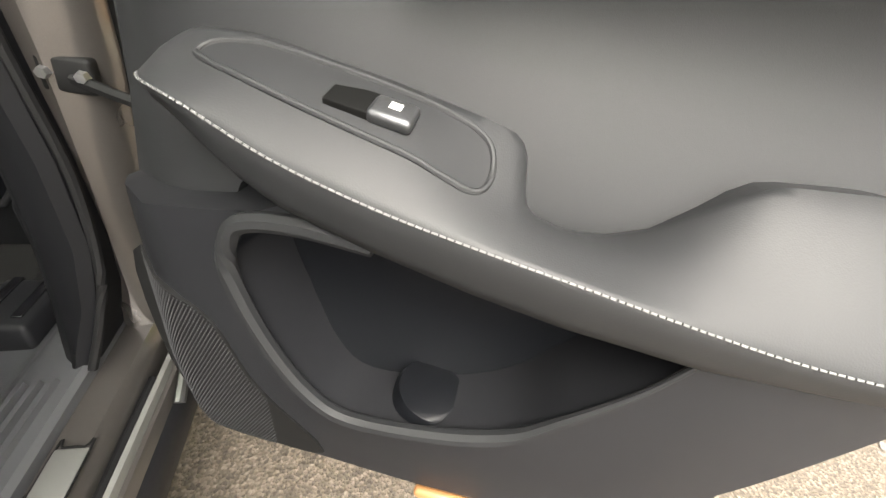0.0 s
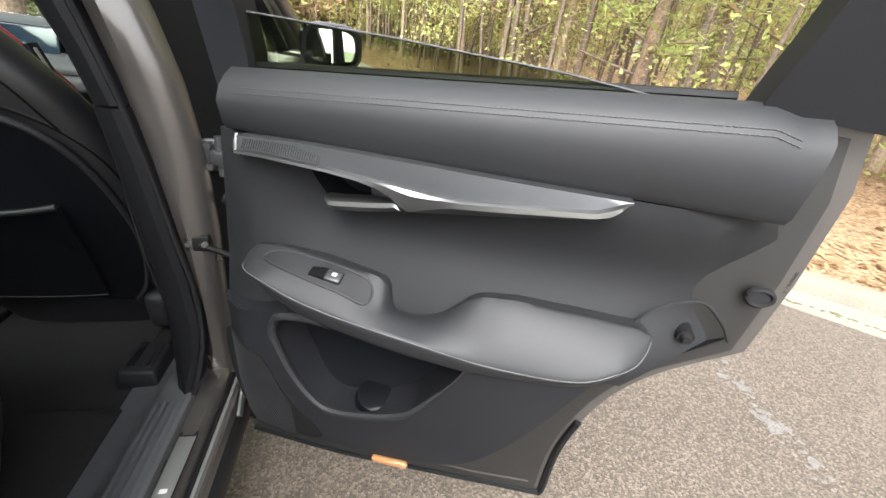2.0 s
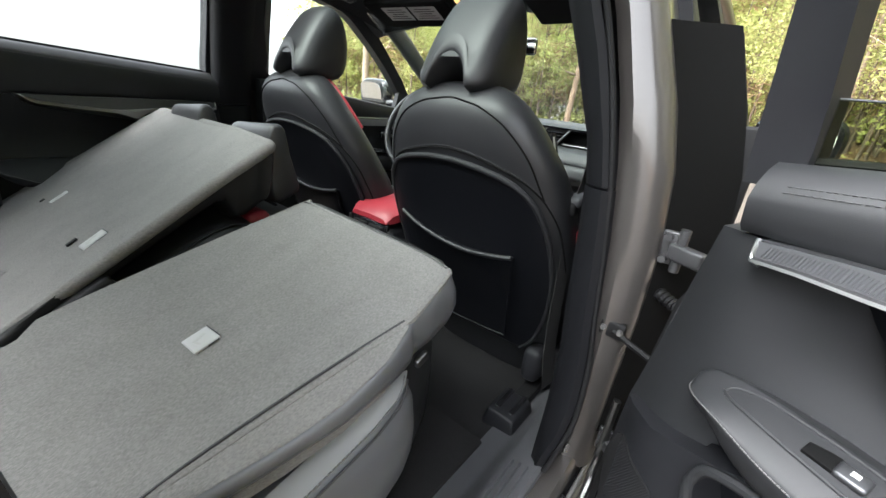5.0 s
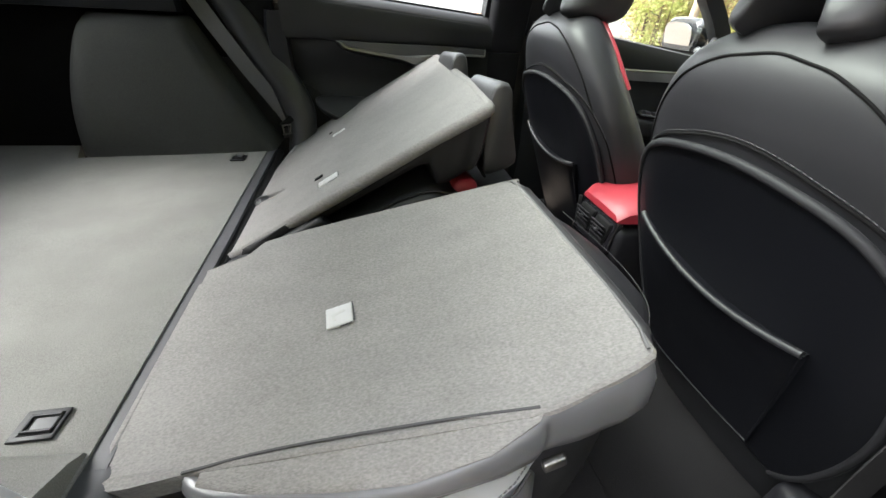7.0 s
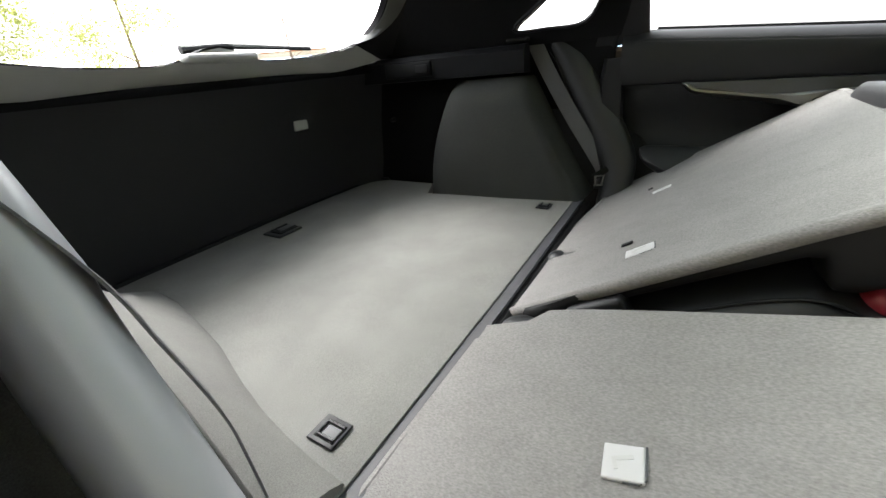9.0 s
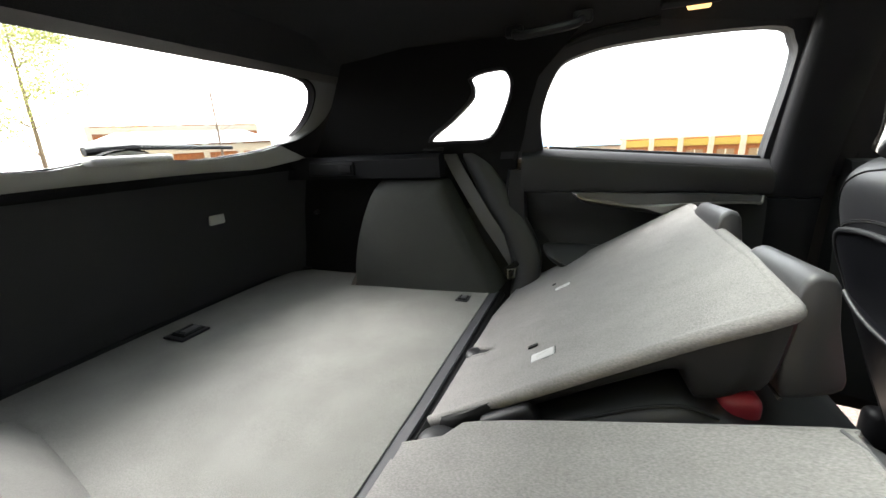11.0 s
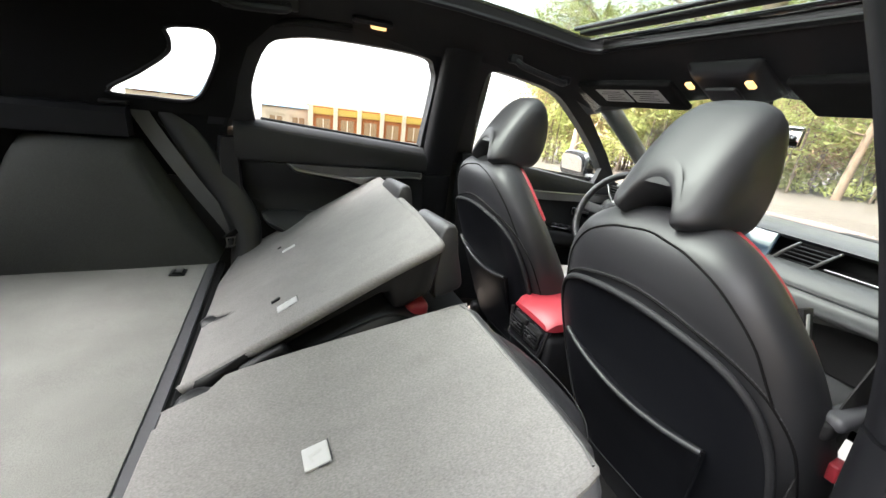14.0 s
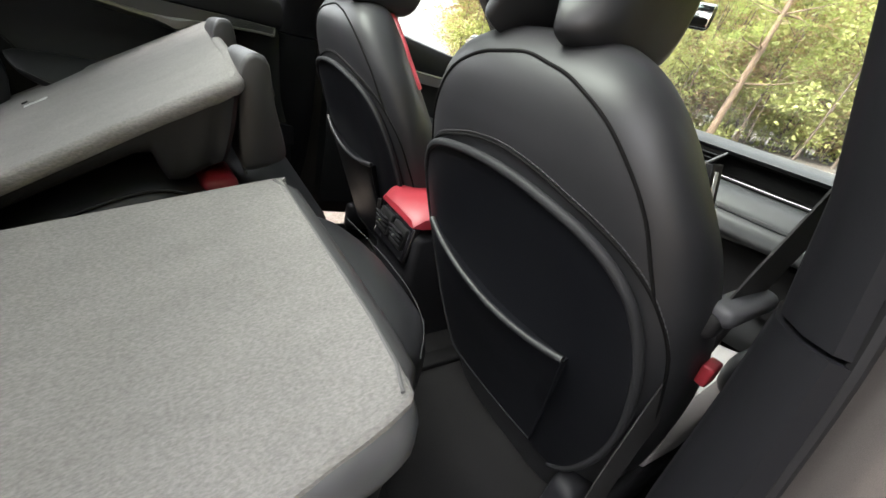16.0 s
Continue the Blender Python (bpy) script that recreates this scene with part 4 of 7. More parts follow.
    # outside skin
    bm = sheet([(-1.25, 0.35), (-0.62, 0.35), (-0.55, 0.9), (-0.55, 1.20), (-1.25, 1.20)], lambda y, z: (-0.83 - 0.06 * math.sin(math.pi * (z - 0.2) / 1.1), y, z), lambda y, z: (-0.85 - 0.06 * math.sin(math.pi * (z - 0.2) / 1.1), y, z), step=0.12)
    put("outer_panel", bm, PAINT)
    # black trim over the rear edge of the door opening
    put("edge_trim", loft([[(-0.772, y - 0.045, z), (-0.735, y - 0.030, z), (-0.733, y + 0.022, z), (-0.772, y + 0.03, z)] for y, z in ((-0.165, 0.78), (-0.172, 0.95), (-0.178, 1.08), (-0.17, 1.14))]), PLASTIC)
    # door seal along the rear edge of the opening
    put("opening_seal", tube(spline([(-0.785, -0.21, 0.80), (-0.785, -0.20, 1.10), (-0.755, -0.175, 1.22), (-0.695, -0.115, 1.42), (-0.65, -0.0, 1.505), (-0.63, 0.2, 1.525)], 5), 0.011, 8), RUBBER)
    # padded side bolster of the rear seat
    b = thing("side_bolster", "black leather side bolster between rear seat and door", "seat bolster", m @ Vector((-0.70, -0.16, 0.72)), "side bolsters")
    path = spline([(-0.785, -0.375, 1.215, 0.034), (-0.782, -0.315, 1.15, 0.046), (-0.768, -0.245, 1.03, 0.050), (-0.746, -0.180, 0.92, 0.052), (-0.722, -0.140, 0.82, 0.052), (-0.695, -0.145, 0.72, 0.052), (-0.68, -0.14, 0.62, 0.05)], 4)
    rings = []
    if not left:
        path = [(x + lerp_table([(0.60, 0.05), (0.80, 0.055), (0.95, 0.085), (1.06, 0.105), (1.25, 0.11)], z), y - 0.095, z, r) for x, y, z, r in path]
    for x, y, z, r in path:
        ring = []
        for a in np.linspace(0, 2 * math.pi, 14, endpoint=False):
            ring.append((x + 0.68 * r * math.cos(a), y + 1.0 * r * math.sin(a), z + 0.40 * r * math.sin(a)))
        rings.append(ring)
    # right bolster gets the lightened copy, door light put into its colour
    part("bolster", loft(rings), BOLSTER if left else SKYLITLEATHER, b, m=m)
    part("bolster_seam", stitches([(x + 0.74 * r * math.cos(5.6), y + 1.15 * r * math.sin(5.6), z + 0.45 * r * math.sin(5.6)) for x, y, z, r in path[2:-2]], 0.005, 0.003, 0.0008), DARKTHREAD, b, m=m)
    # belt with tongue
    s = thing("seat_belt", "grey rear seat belt webbing with steel tongue", "seat belt", m @ Vector((-0.72, -0.19, 0.79)), "rear belts")
    pts = spline([tuple(ALONG_DOOR.inverted() @ Vector(q)) for q in ((-0.705, -0.435, 1.226), (-0.690, -0.375, 1.120), (-0.678, -0.285, 0.975), (-0.680, -0.215, 0.868), (-0.690, -0.180, 0.800), (-0.712, -0.19, 0.735))], 5)
    if not left:
        pts = spline([tuple(m.inverted() @ Vector(q)) for q in ((0.650, -0.42, 1.24), (0.590, -0.322, 1.075), (0.572, -0.300, 0.99), (0.558, -0.290, 0.905), (0.556, -0.285, 0.84), (0.560, -0.270, 0.76))], 5)
    part("webbing", strap(pts, 0.046, 0.0022, (-0.10, 0.87, 0.42) if left else (-0.18, 0.86, 0.45)), WEBBING, s, m=m)
    dt = Vector((0, 0, 0)) if left else Vector((0.05, -0.10, 0.0))
    t = part("tongue", rbox(Vector((-0.690, -0.190, 0.806)) + dt, (0.008, 0.052, 0.020), 0.003, m=pose(0, 0, 0, 35, 0, 12)), DARK, s, "belt tongue", m=m)
    c = Vector((-0.682, -0.190, 0.788)) + dt
    part("tongue_plate", tube([c + Vector((0.004, -0.013, 0.010)), c + Vector((0.004, 0.013, 0.014)), c + Vector((0.012, 0.010, -0.014)), c + Vector((0.012, -0.012, -0.018))], 0.0042, 6, closed=True), CHROME, t, "bare steel tongue plate", m=m)
    part("belt_slot", rbox((-0.745, -0.47, 1.218), (0.07, 0.07, 0.012), 0.005), DARK, s, m=m)


cargo_side(ALONG_DOOR, "left", True)
cargo_side(FLIP @ ALONG_DOOR, "right", False)

# ---- tailgate ----
tg = thing("tailgate", "closed tailgate with black lining and wide rear window", "tailgate", (MID, -1.2, 0.74))
rows = []
for z, y, hw in ((0.715, -1.172, 0.645), (0.85, -1.150, 0.655), (1.0, -1.125, 0.66), (1.12, -1.098, 0.655), (1.175, -1.082, 0.645)):
    rows.append([(s * hw, y + 0.07 * abs(s) ** 4, z) for s in np.linspace(-1, 1, 21)])
part("lining", loft(rows, closed=False, caps=False), LININGPLASTIC, tg, "black tailgate lining")
bm = sheet([(-0.80, 0.40), (0.80, 0.40), (0.80, 1.15), (-0.80, 1.15)], lambda x, z: (x, -1.28, z), lambda x, z: (x, -1.31, z), step=0.2)
part("outer_panel", bm, PAINT, tg)


def gate(x, z):
    """Rear window plane leaning forwards to the roof."""
    return (x, -2.05 + 0.80 * z + 0.05 * (abs(x) / 0.60) ** 3, z)


def gate_in(x, z):
    """Inner surround, which stands out into the cargo space."""
    px, py, pz = gate(x, z)
    return (px, py + 0.030, pz)


half = [(0.0, 1.264), (0.045, 1.258), (0.085, 1.240), (0.17, 1.229), (0.30, 1.231), (0.44, 1.244), (0.525, 1.260), (0.580, 1.300), (0.600, 1.355), (0.578, 1.425), (0.50, 1.462), (0.30, 1.474), (0.0, 1.478)]
half = [(0.925 * x, z) for x, z in half]
gl = spline([(x, z) for x, z in half] + [(-x, z) for x, z in reversed(half[1:-1])], 3, True)
out = [(-0.70, 1.165), (0.70, 1.165), (0.71, 1.36), (0.66, 1.50), (0.4, 1.545), (-0.4, 1.545), (-0.66, 1.50), (-0.71, 1.36)]
part("window_surround", sheet(out, gate_in, gate, [gl], step=0.06), SHADECLOTH, tg, "black window surround")
low = [(x, z - 0.004) for x, z in half[:7]]
shelf = [(-x, z) for x, z in reversed(low[1:])] + low + [(0.615, 1.205), (0.45, 1.182), (0.2, 1.172), (-0.2, 1.172), (-0.45, 1.182), (-0.615, 1.205)]
bm = sheet(shelf, lambda x, z: tuple(Vector(gate_in(x, z)) + Vector((0, 0.006 + 0.25 * max(0, 1.25 - z), 0))), gate_in, step=0.05)
part("window_shelf", bm, GREYTRIM, tg, "grey lower window trim")
for sgn in (-1, 1):
    rings = []
    for x, z in spline([(0.49, 1.262), (0.538, 1.300), (0.559, 1.355), (0.538, 1.428), (0.467, 1.466), (0.33, 1.476), (0.18, 1.481), (0.0, 1.483)], 4):
        a, b = Vector(gate(sgn * x, z)), Vector(gate_in(sgn * x, z))
        o = Vector((sgn * 0.05, 0.05, 0.016)) * (1.0 if x > 0.46 else 0.5)
        rings.append([a, b + Vector((0, 0.004, 0)), b + o * 0.6 + Vector((0, 0.008, 0)), b + o])
    part("window_flank", loft(rings, caps=False, closed=False), SHADEDTRIM, tg, "side window trim, darkened to paint its shade")
bm = sheet(gl, lambda x, z: tuple(Vector(gate(x, z)) + Vector((0, -0.002, 0))), lambda x, z: tuple(Vector(gate(x, z)) + Vector((0, -0.006, 0))), step=0.12)
g = part("rear_pane", bm, TINTED, tg)
g.visible_shadow = False
part("wiper", tube([(0.06, -1.075, 1.262), (-0.05, -1.070, 1.270), (-0.36, -1.075, 1.258)], [0.012, 0.008, 0.006], 8), PLASTIC, tg, "rear wiper arm")
part("wiper_motor_cover", rbox((0.0, -1.010, 1.238), (0.19, 0.05, 0.022), 0.010), GREYTRIM, tg)
part("cargo_lamp", rbox((-0.282, -1.118, 1.026), (0.058, 0.014, 0.034), 0.005), WHITEPL, tg, "small white lamp lens")

# ---- roof-side lamps, handles ----
def roof_lamp(at, rz):
    l = thing("reading_lamp", "small warm reading lamp in the roof lining", "lamp", at, "roof lamps")
    M = Matrix.Translation(at) @ pose(0, 0, 0, 0, 28, rz)
    part("housing", rbox((0, 0, 0.006), (0.05, 0.13, 0.016), 0.006), PLASTIC, l, m=M)
    part("lens", rbox((0.004, 0.02, -0.006), (0.034, 0.050, 0.014), 0.005), LAMPGLOW, l, "glowing warm lens", m=M)


roof_lamp((-0.595, 0.268, 1.548), 0)
roof_lamp((0.595, 0.268, 1.548), 180)


def grab_handle(a, b, name="grab_handle"):
    h = thing(name, "black folding grab handle above the door", "grab handle", a, "grab handles")
    a, b = Vector(a), Vector(b)
    d = (b - a)
    drop = Vector((0.026 if a.x < 0 else -0.026, 0, -0.018))
    pts = spline([a, a + d * 0.10 + drop, a + d * 0.5 + drop * 1.15, b - d * 0.10 + drop, b], 5)
    part("grip", tube(pts, 0.012, 8), PLASTIC, h)
    for p in (a, b):
        part("mount", rbox(p, (0.03, 0.05, 0.03), 0.008), PLASTIC, h)


grab_handle((-0.535, 0.78, 1.515), (-0.535, 1.01, 1.475))
grab_handle((-0.565, 0.02, 1.545), (-0.555, -0.16, 1.53))

# ---- pillars between the doors ----
SHIFT = Matrix.Translation((-0.02, 0.135, 0))


def pillar(m, name, label):
    m = m @ SHIFT
    p = thing(name, label, "door pillar", m @ Vector((0.79, 0.52, 0.4)), "door pillars", "structure")

    def put(nm, bm, mat, lab=""):
        return part(nm, bm, mat, p, lab, 40, m)
    # painted outer post: (z, inner x, outer x, rear y)
    tab = [(0.40, 0.800, 0.850, 0.475), (0.50, 0.815, 0.845, 0.470), (0.65, 0.818, 0.850, 0.465), (0.80, 0.816, 0.857, 0.462), (0.95, 0.808, 0.857, 0.458), (1.08, 0.790, 0.843, 0.455), (1.18, 0.768, 0.818, 0.455), (1.30, 0.733, 0.775, 0.452), (1.42, 0.690, 0.735, 0.448), (1.54, 0.642, 0.690, 0.44)]
    rings = []
    for z, xi, xo, y in tab:
        rings.append([(xi - 0.030, y - 0.016, z), (xi - 0.006, y - 0.027, z), (xi * 0.6 + xo * 0.4, y - 0.020, z), (xo - 0.012, y - 0.010, z), (xo - 0.003, y + 0.002, z), (xo, y + 0.02, z), (xo - 0.01, y + 0.20, z), (xi - 0.01, y + 0.20, z)])
    put("post", loft(rings), PAINT, "graphite painted door post")
    # black sheet that paints the shade in the gap behind the hinges
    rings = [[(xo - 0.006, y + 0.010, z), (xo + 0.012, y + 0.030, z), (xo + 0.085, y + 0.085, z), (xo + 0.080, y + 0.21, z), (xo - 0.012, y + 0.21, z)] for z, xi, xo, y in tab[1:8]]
    put("hinge_gap_shade", loft(rings), BLACK, "black sheet for the shade behind the hinges")
    # added black filler for the closed front door's shaded rear edge beyond the hinges
    put("shaded_edge_filler", rbox((0.905, 0.565, 0.78), (0.07, 0.02, 0.76), 0.006), RUBBER, "black filler for the shaded front door edge")
    # inner trim, upper and lower halves meeting in a joint
    up = [(1.042, 0.700, 0.773, 0.412), (1.12, 0.683, 0.756, 0.412), (1.25, 0.636, 0.717, 0.410), (1.38, 0.583, 0.666, 0.408), (1.52, 0.521, 0.604, 0.405)]
    lo = [(0.40, 0.735, 0.785, 0.352), (0.46, 0.732, 0.795, 0.368), (0.52, 0.730, 0.810, 0.385), (0.60, 0.728, 0.817, 0.400), (0.70, 0.724, 0.810, 0.410), (0.80, 0.714, 0.798, 0.412), (0.95, 0.706, 0.785, 0.411), (1.038, 0.699, 0.774, 0.410)]
    for nm, t in (("upper_trim", up), ("lower_trim", lo)):
        rings = []
        for z, xi, xo, y in t:
            xi, xo = xi + 0.012, xo - 0.010
            rings.append([(xi + 0.02, y + 0.14, z), (xi, y + 0.10, z), (xi - 0.004, y + 0.06, z), (xi + 0.004, y + 0.022, z), (xi + 0.022, y + 0.004, z), (xo - 0.012, y, z), (xo, y + 0.008, z), (xo + 0.004, y + 0.03, z), (xo + 0.004, y + 0.14, z)])
        put(nm, loft(rings), PILLARTRIM, "grained black pillar trim")
    seal = spline([(0.798, 0.362, 0.440), (0.812, 0.382, 0.50), (0.822, 0.402, 0.57), (0.818, 0.420, 0.68), (0.802, 0.424, 0.80), (0.785, 0.424, 0.95), (0.765, 0.421, 1.08), (0.731, 0.420, 1.22), (0.683, 0.418, 1.36), (0.622, 0.415, 1.50)], 5)
    put("door_seal", tube([(x - 0.010, y, z) for x, y, z in seal], 0.0055, 8), RUBBER, "black rubber door seal")
    seal2 = spline([(0.872, 0.36, 0.36), (0.868, 0.43, 0.40), (0.866, 0.463, 0.50), (0.868, 0.463, 0.62)], 5)
    put("outer_seal", tube(seal2, 0.008, 8), CHROME, "bright seal strip")
    put("front_seal", tube([(x, y + 0.19, z) for x, y, z in seal[8:]], 0.010, 6), RUBBER)
    return p


pil = pillar(Matrix.Identity(4), "pillar_right", "graphite painted door post with black inner trim")
pillar(FLIP @ Matrix.Translation((0.062, 0.0, 0)), "pillar_left", "black trimmed door post")
LAY.append(SHIFT)
# hinges and check strap on the open side
for z in (0.955, 0.50):
    h = thing("door_hinge", "painted steel door hinge with bolts", "hinge", (0.865, 0.475, z), "door hinges")
    part("leaf", rbox((0.868, 0.478, z), (0.035, 0.012, 0.06), 0.004), DARKSTEEL, h)
    part("arm", rbox((0.898, 0.452, z), (0.06, 0.022, 0.028), 0.005, m=pose(0, 0, 0, 0, 0, -28)), DARKSTEEL, h)
    part("pin", cyl((0.885, 0.462, z - 0.035), (0.885, 0.462, z + 0.04), 0.008), DARKSTEEL, h)
    for dz in (-0.02, 0.02):
        part("bolt", cyl((0.862, 0.475, z + dz), (0.862, 0.462, z + dz), 0.009, 0.007, 6), DARKSTEEL, h, "hexagon bolt")
c = thing("check_strap", "black steel door check strap", "door check", (0.82, 0.45, 0.78))
part("bracket", rbox((0.824, 0.445, 0.782), (0.045, 0.016, 0.034), 0.004), DARK, c)
part("bar", tube([(0.828, 0.440, 0.780), (0.868, 0.425, 0.774), (0.925, 0.40, 0.770)], 0.006, 6), DARK, c)
for dx in (-0.015, 0.015):
    part("bolt", cyl((0.824 + dx, 0.438, 0.784), (0.824 + dx, 0.429, 0.784), 0.006, 0.005, 6), STEEL, c)
w = thing("wiring_boot", "corrugated black rubber wiring boot", "cable boot", (0.90, 0.47, 0.86))
pts = spline([(0.872, 0.485, 0.865), (0.905, 0.468, 0.858), (0.935, 0.442, 0.862)], 8)
part("boot", tube(pts, [0.013 if i % 2 else 0.010 for i in range(len(pts))], 10), RUBBER, w)

LAY.append(Matrix.Translation((0.0, 0.132, 0)))
# ---- sill under the open door ----
sill = thing("door_sill", "black ribbed door sill with bright scuff plate", "door sill", (0.78, 0.1, 0.35), kind="structure")
ys = np.linspace(-0.22, 0.74, 20)


def run(prof, y0=-0.22, y1=0.74, n=14):
    return loft([[(x - 0.05 * max(0, (0.02 - y) / 0.25) ** 2, y, z + 0.10 * max(0, (-0.02 - y) / 0.2) ** 2) for x, z in prof] for y in np.linspace(y0, y1, n)])


part("inner_step", run([(0.60, 0.33), (0.60, 0.382), (0.650, 0.386), (0.664, 0.394), (0.682, 0.418), (0.694, 0.426), (0.742, 0.438), (0.756, 0.441), (0.763, 0.436), (0.765, 0.424), (0.765, 0.33)]), SILL, sill, "ribbed black plastic step")
for x, z in ((0.702, 0.4285), (0.719, 0.4325), (0.736, 0.4365)):
    part("rib", run([(x - 0.0055, z - 0.002), (x - 0.0035, z + 0.0075), (x + 0.0025, z + 0.0090), (x + 0.0055, z)], -0.2, 0.350), SILL, sill)
plate = part("scuff_plate", rbox((0.789, 0.150, 0.4275), (0.034, 0.236, 0.006), 0.0028, 3), PLATE, sill, "satin metal scuff plate")
for i, y in enumerate((0.062, 0.080, 0.098, 0.112, 0.126, 0.142, 0.158)):
    part("plate_bar", rbox((0.789, y, 0.4309), (0.013, 0.0030 if i % 3 else 0.0075, 0.001), 0.0), MARK, plate, "pale raised bar")
part("plate_border", tube(spline([(0.7725, 0.03, 0.4285), (0.7725, 0.26, 0.4285), (0.779, 0.269, 0.4285), (0.799, 0.269, 0.4285), (0.8055, 0.26, 0.4285), (0.8055, 0.03, 0.4285)], 4), 0.0014, 6), DARK, plate)
part("painted_ledge", run([(0.765, 0.33), (0.765, 0.422), (0.800, 0.4245), (0.807, 0.418), (0.811, 0.402), (0.812, 0.33)]), PAINT, sill, "graphite painted sill")
part("sill_seal", tube([(0.816, y, 0.386) for y in ys if y < 0.42], 0.006, 8), RUBBER, sill)
part("bright_strip", run([(0.821, 0.33), (0.821, 0.388), (0.8225, 0.391), (0.8285, 0.390), (0.8305, 0.385), (0.831, 0.33)], -0.2, 0.6), PLATE, sill, "bright sill strip")
part("outer_lip", run([(0.831, 0.33), (0.831, 0.376), (0.836, 0.374), (0.839, 0.366), (0.840, 0.33)], -0.2, 0.9), PAINT, sill)
part("rocker", run([(0.838, 0.35), (0.845, 0.34), (0.848, 0.30), (0.842, 0.25), (0.82, 0.20), (0.76, 0.19), (0.76, 0.33)], -0.22, 1.7), PLASTIC, sill, "black plastic rocker cover")

LAY.append(ALONG_DOOR)
# ---- rear seat, folded ----
def s40_z(x, y):
    return 0.909 + 0.257 * (y - 0.305) - 0.055 * (x - 0.141)


s40 = thing("folded_seat", "folded narrow rear seat back covered in grey carpet", "folded seat", (0.35, 0, 0.72), "folded rear seats")
plate_out = [(0.128, -0.286), (0.118, -0.215)] + spline([(0.090, -0.186), (0.092, -0.12), (0.104, 0.0), (0.137, 0.272), (0.148, 0.286)], 3) + spline([(0.30, 0.282), (0.46, 0.277), (0.545, 0.270), (0.560, 0.258), (0.568, 0.20), (0.571, 0.12), (0.545, 0.02), (0.512, -0.14), (0.500, -0.24), (0.488, -0.318), (0.468, -0.338)], 3) + [(0.30, -0.312), (0.16, -0.290)]
bm = sheet(plate_out, lambda x, y: (x, y, s40_z(x, y) + 0.0015 * math.sin(14 * x + 5 * y)), lambda x, y: (x, y, s40_z(x, y) - 0.03), step=0.05)
panel = part("carpet_panel", bm, CARPET, s40, "grey carpeted back panel")
part("rolled_edge", tube([(x, y, s40_z(x, y) - 0.0065) for x, y in plate_out if not (x > 0.48 and y < 0.12)][:42], 0.0075, 8), CARPET, s40)
SEAM40 = [(-0.32, 0.49), (-0.24, 0.501), (-0.14, 0.513), (0.02, 0.546), (0.13, 0.573)]


def bolster_drop(x, y):
    return 0.0012 + 1.2 * max(0, x - lerp_table(SEAM40, y)) ** 1.55


bol = [(0.573, 0.135), (0.546, 0.02), (0.513, -0.14), (0.503, -0.22), (0.517, -0.224), (0.542, -0.17), (0.570, -0.085), (0.589, -0.01), (0.594, 0.07), (0.583, 0.125)]
bm = sheet(bol, lambda x, y: (x, y, s40_z(x, y) - bolster_drop(x, y)), lambda x, y: (x, y, s40_z(x, y) - 0.06), step=0.018)
part("carpet_bolster", bm, CARPET, s40, "grey carpeted side bolster", angle=70)
seamline = spline([(x - 0.002, y, s40_z(x, y) + 0.0005) for y, x in SEAM40[1:]], 5)
part("panel_seam", tube(seamline, 0.0022, 6), DARKTHREAD, s40)
# leather skirt round the edge, wide at the outer side
rim40 = spline([(0.134, -0.262), (0.118, -0.19), (0.112, 0.0), (0.138, 0.262), (0.152, 0.281), (0.30, 0.277), (0.46, 0.272), (0.536, 0.266), (0.558, 0.250), (0.570, 0.20), (0.574, 0.140), (0.584, 0.12), (0.592, 0.07), (0.588, -0.01), (0.569, -0.085), (0.541, -0.17), (0.514, -0.226), (0.46, -0.25), (0.30, -0.280), (0.16, -0.275)], 4, True)
rings = []
for off, dz in ((-0.03, -0.05), (-0.004, -0.004), (0.006, -0.006), (0.016, -0.018), (0.024, -0.042), (0.026, -0.075), (0.018, -0.108), (-0.01, -0.135), (-0.06, -0.145)):
    row = []
    for i, (x, y) in enumerate(rim40):
        (ax, ay), (bx, by) = rim40[i - 1], rim40[(i + 1) % len(rim40)]
        ln = math.hypot(bx - ax, by - ay) or 1.0
        nx, ny = -(by - ay) / ln, (bx - ax) / ln
        grow = 0.35 + 0.30 * max(0, min(1, (y - 0.10) / 0.08)) * max(0, min(1, (x - 0.5) / 0.06)) + 0.36 * max(0, min(1, (y - 0.22) / 0.05)) + 0.22 * max(0, min(1, (y - 0.22) / 0.05)) * max(0, min(1, (x - 0.40) / 0.12))
        d = bolster_drop(x, y) if (y < 0.14 and x > 0.5) else 0.0
        tall = lerp_table([(-0.25, 0.24), (-0.05, 0.30), (0.05, 0.40), (0.13, 0.60), (0.26, 0.85)], y) if x > 0.5 else 0.8
        row.append((x + nx * off * (grow if off > 0 else 1), y + ny * off * (grow if off > 0 else 1), s40_z(x, y) + dz * tall - d * max(0, 1 + dz / 0.14)))
    rings.append(row)
part("leather_edge", loft(rings), SKIRTLEATHER, s40, "grey leather edge", angle=75)
# leather roll in front of the carpet, with its welt
rings = []
for x in np.linspace(0.139, 0.556, 15):
    y0 = lerp_table([(0.139, 0.276), (0.16, 0.284), (0.30, 0.281), (0.46, 0.276), (0.545, 0.268), (0.556, 0.258)], x)
    k = 0.55 + 0.45 * min(1, (x - 0.135) / 0.02, (0.562 - x) / 0.03)
    rings.append([(x, y0 + dy * k, s40_z(x, y0) + dz) for dy, dz in ((-0.02, -0.06), (-0.006, -0.004), (0.004, -0.001), (0.014, 0.000), (0.022, -0.004), (0.029, -0.014), (0.033, -0.030), (0.034, -0.055), (0.028, -0.085), (0.0, -0.10))])
part("front_roll", loft(rings), LITLEATHER, s40, "dark leather roll along the front edge", angle=70)
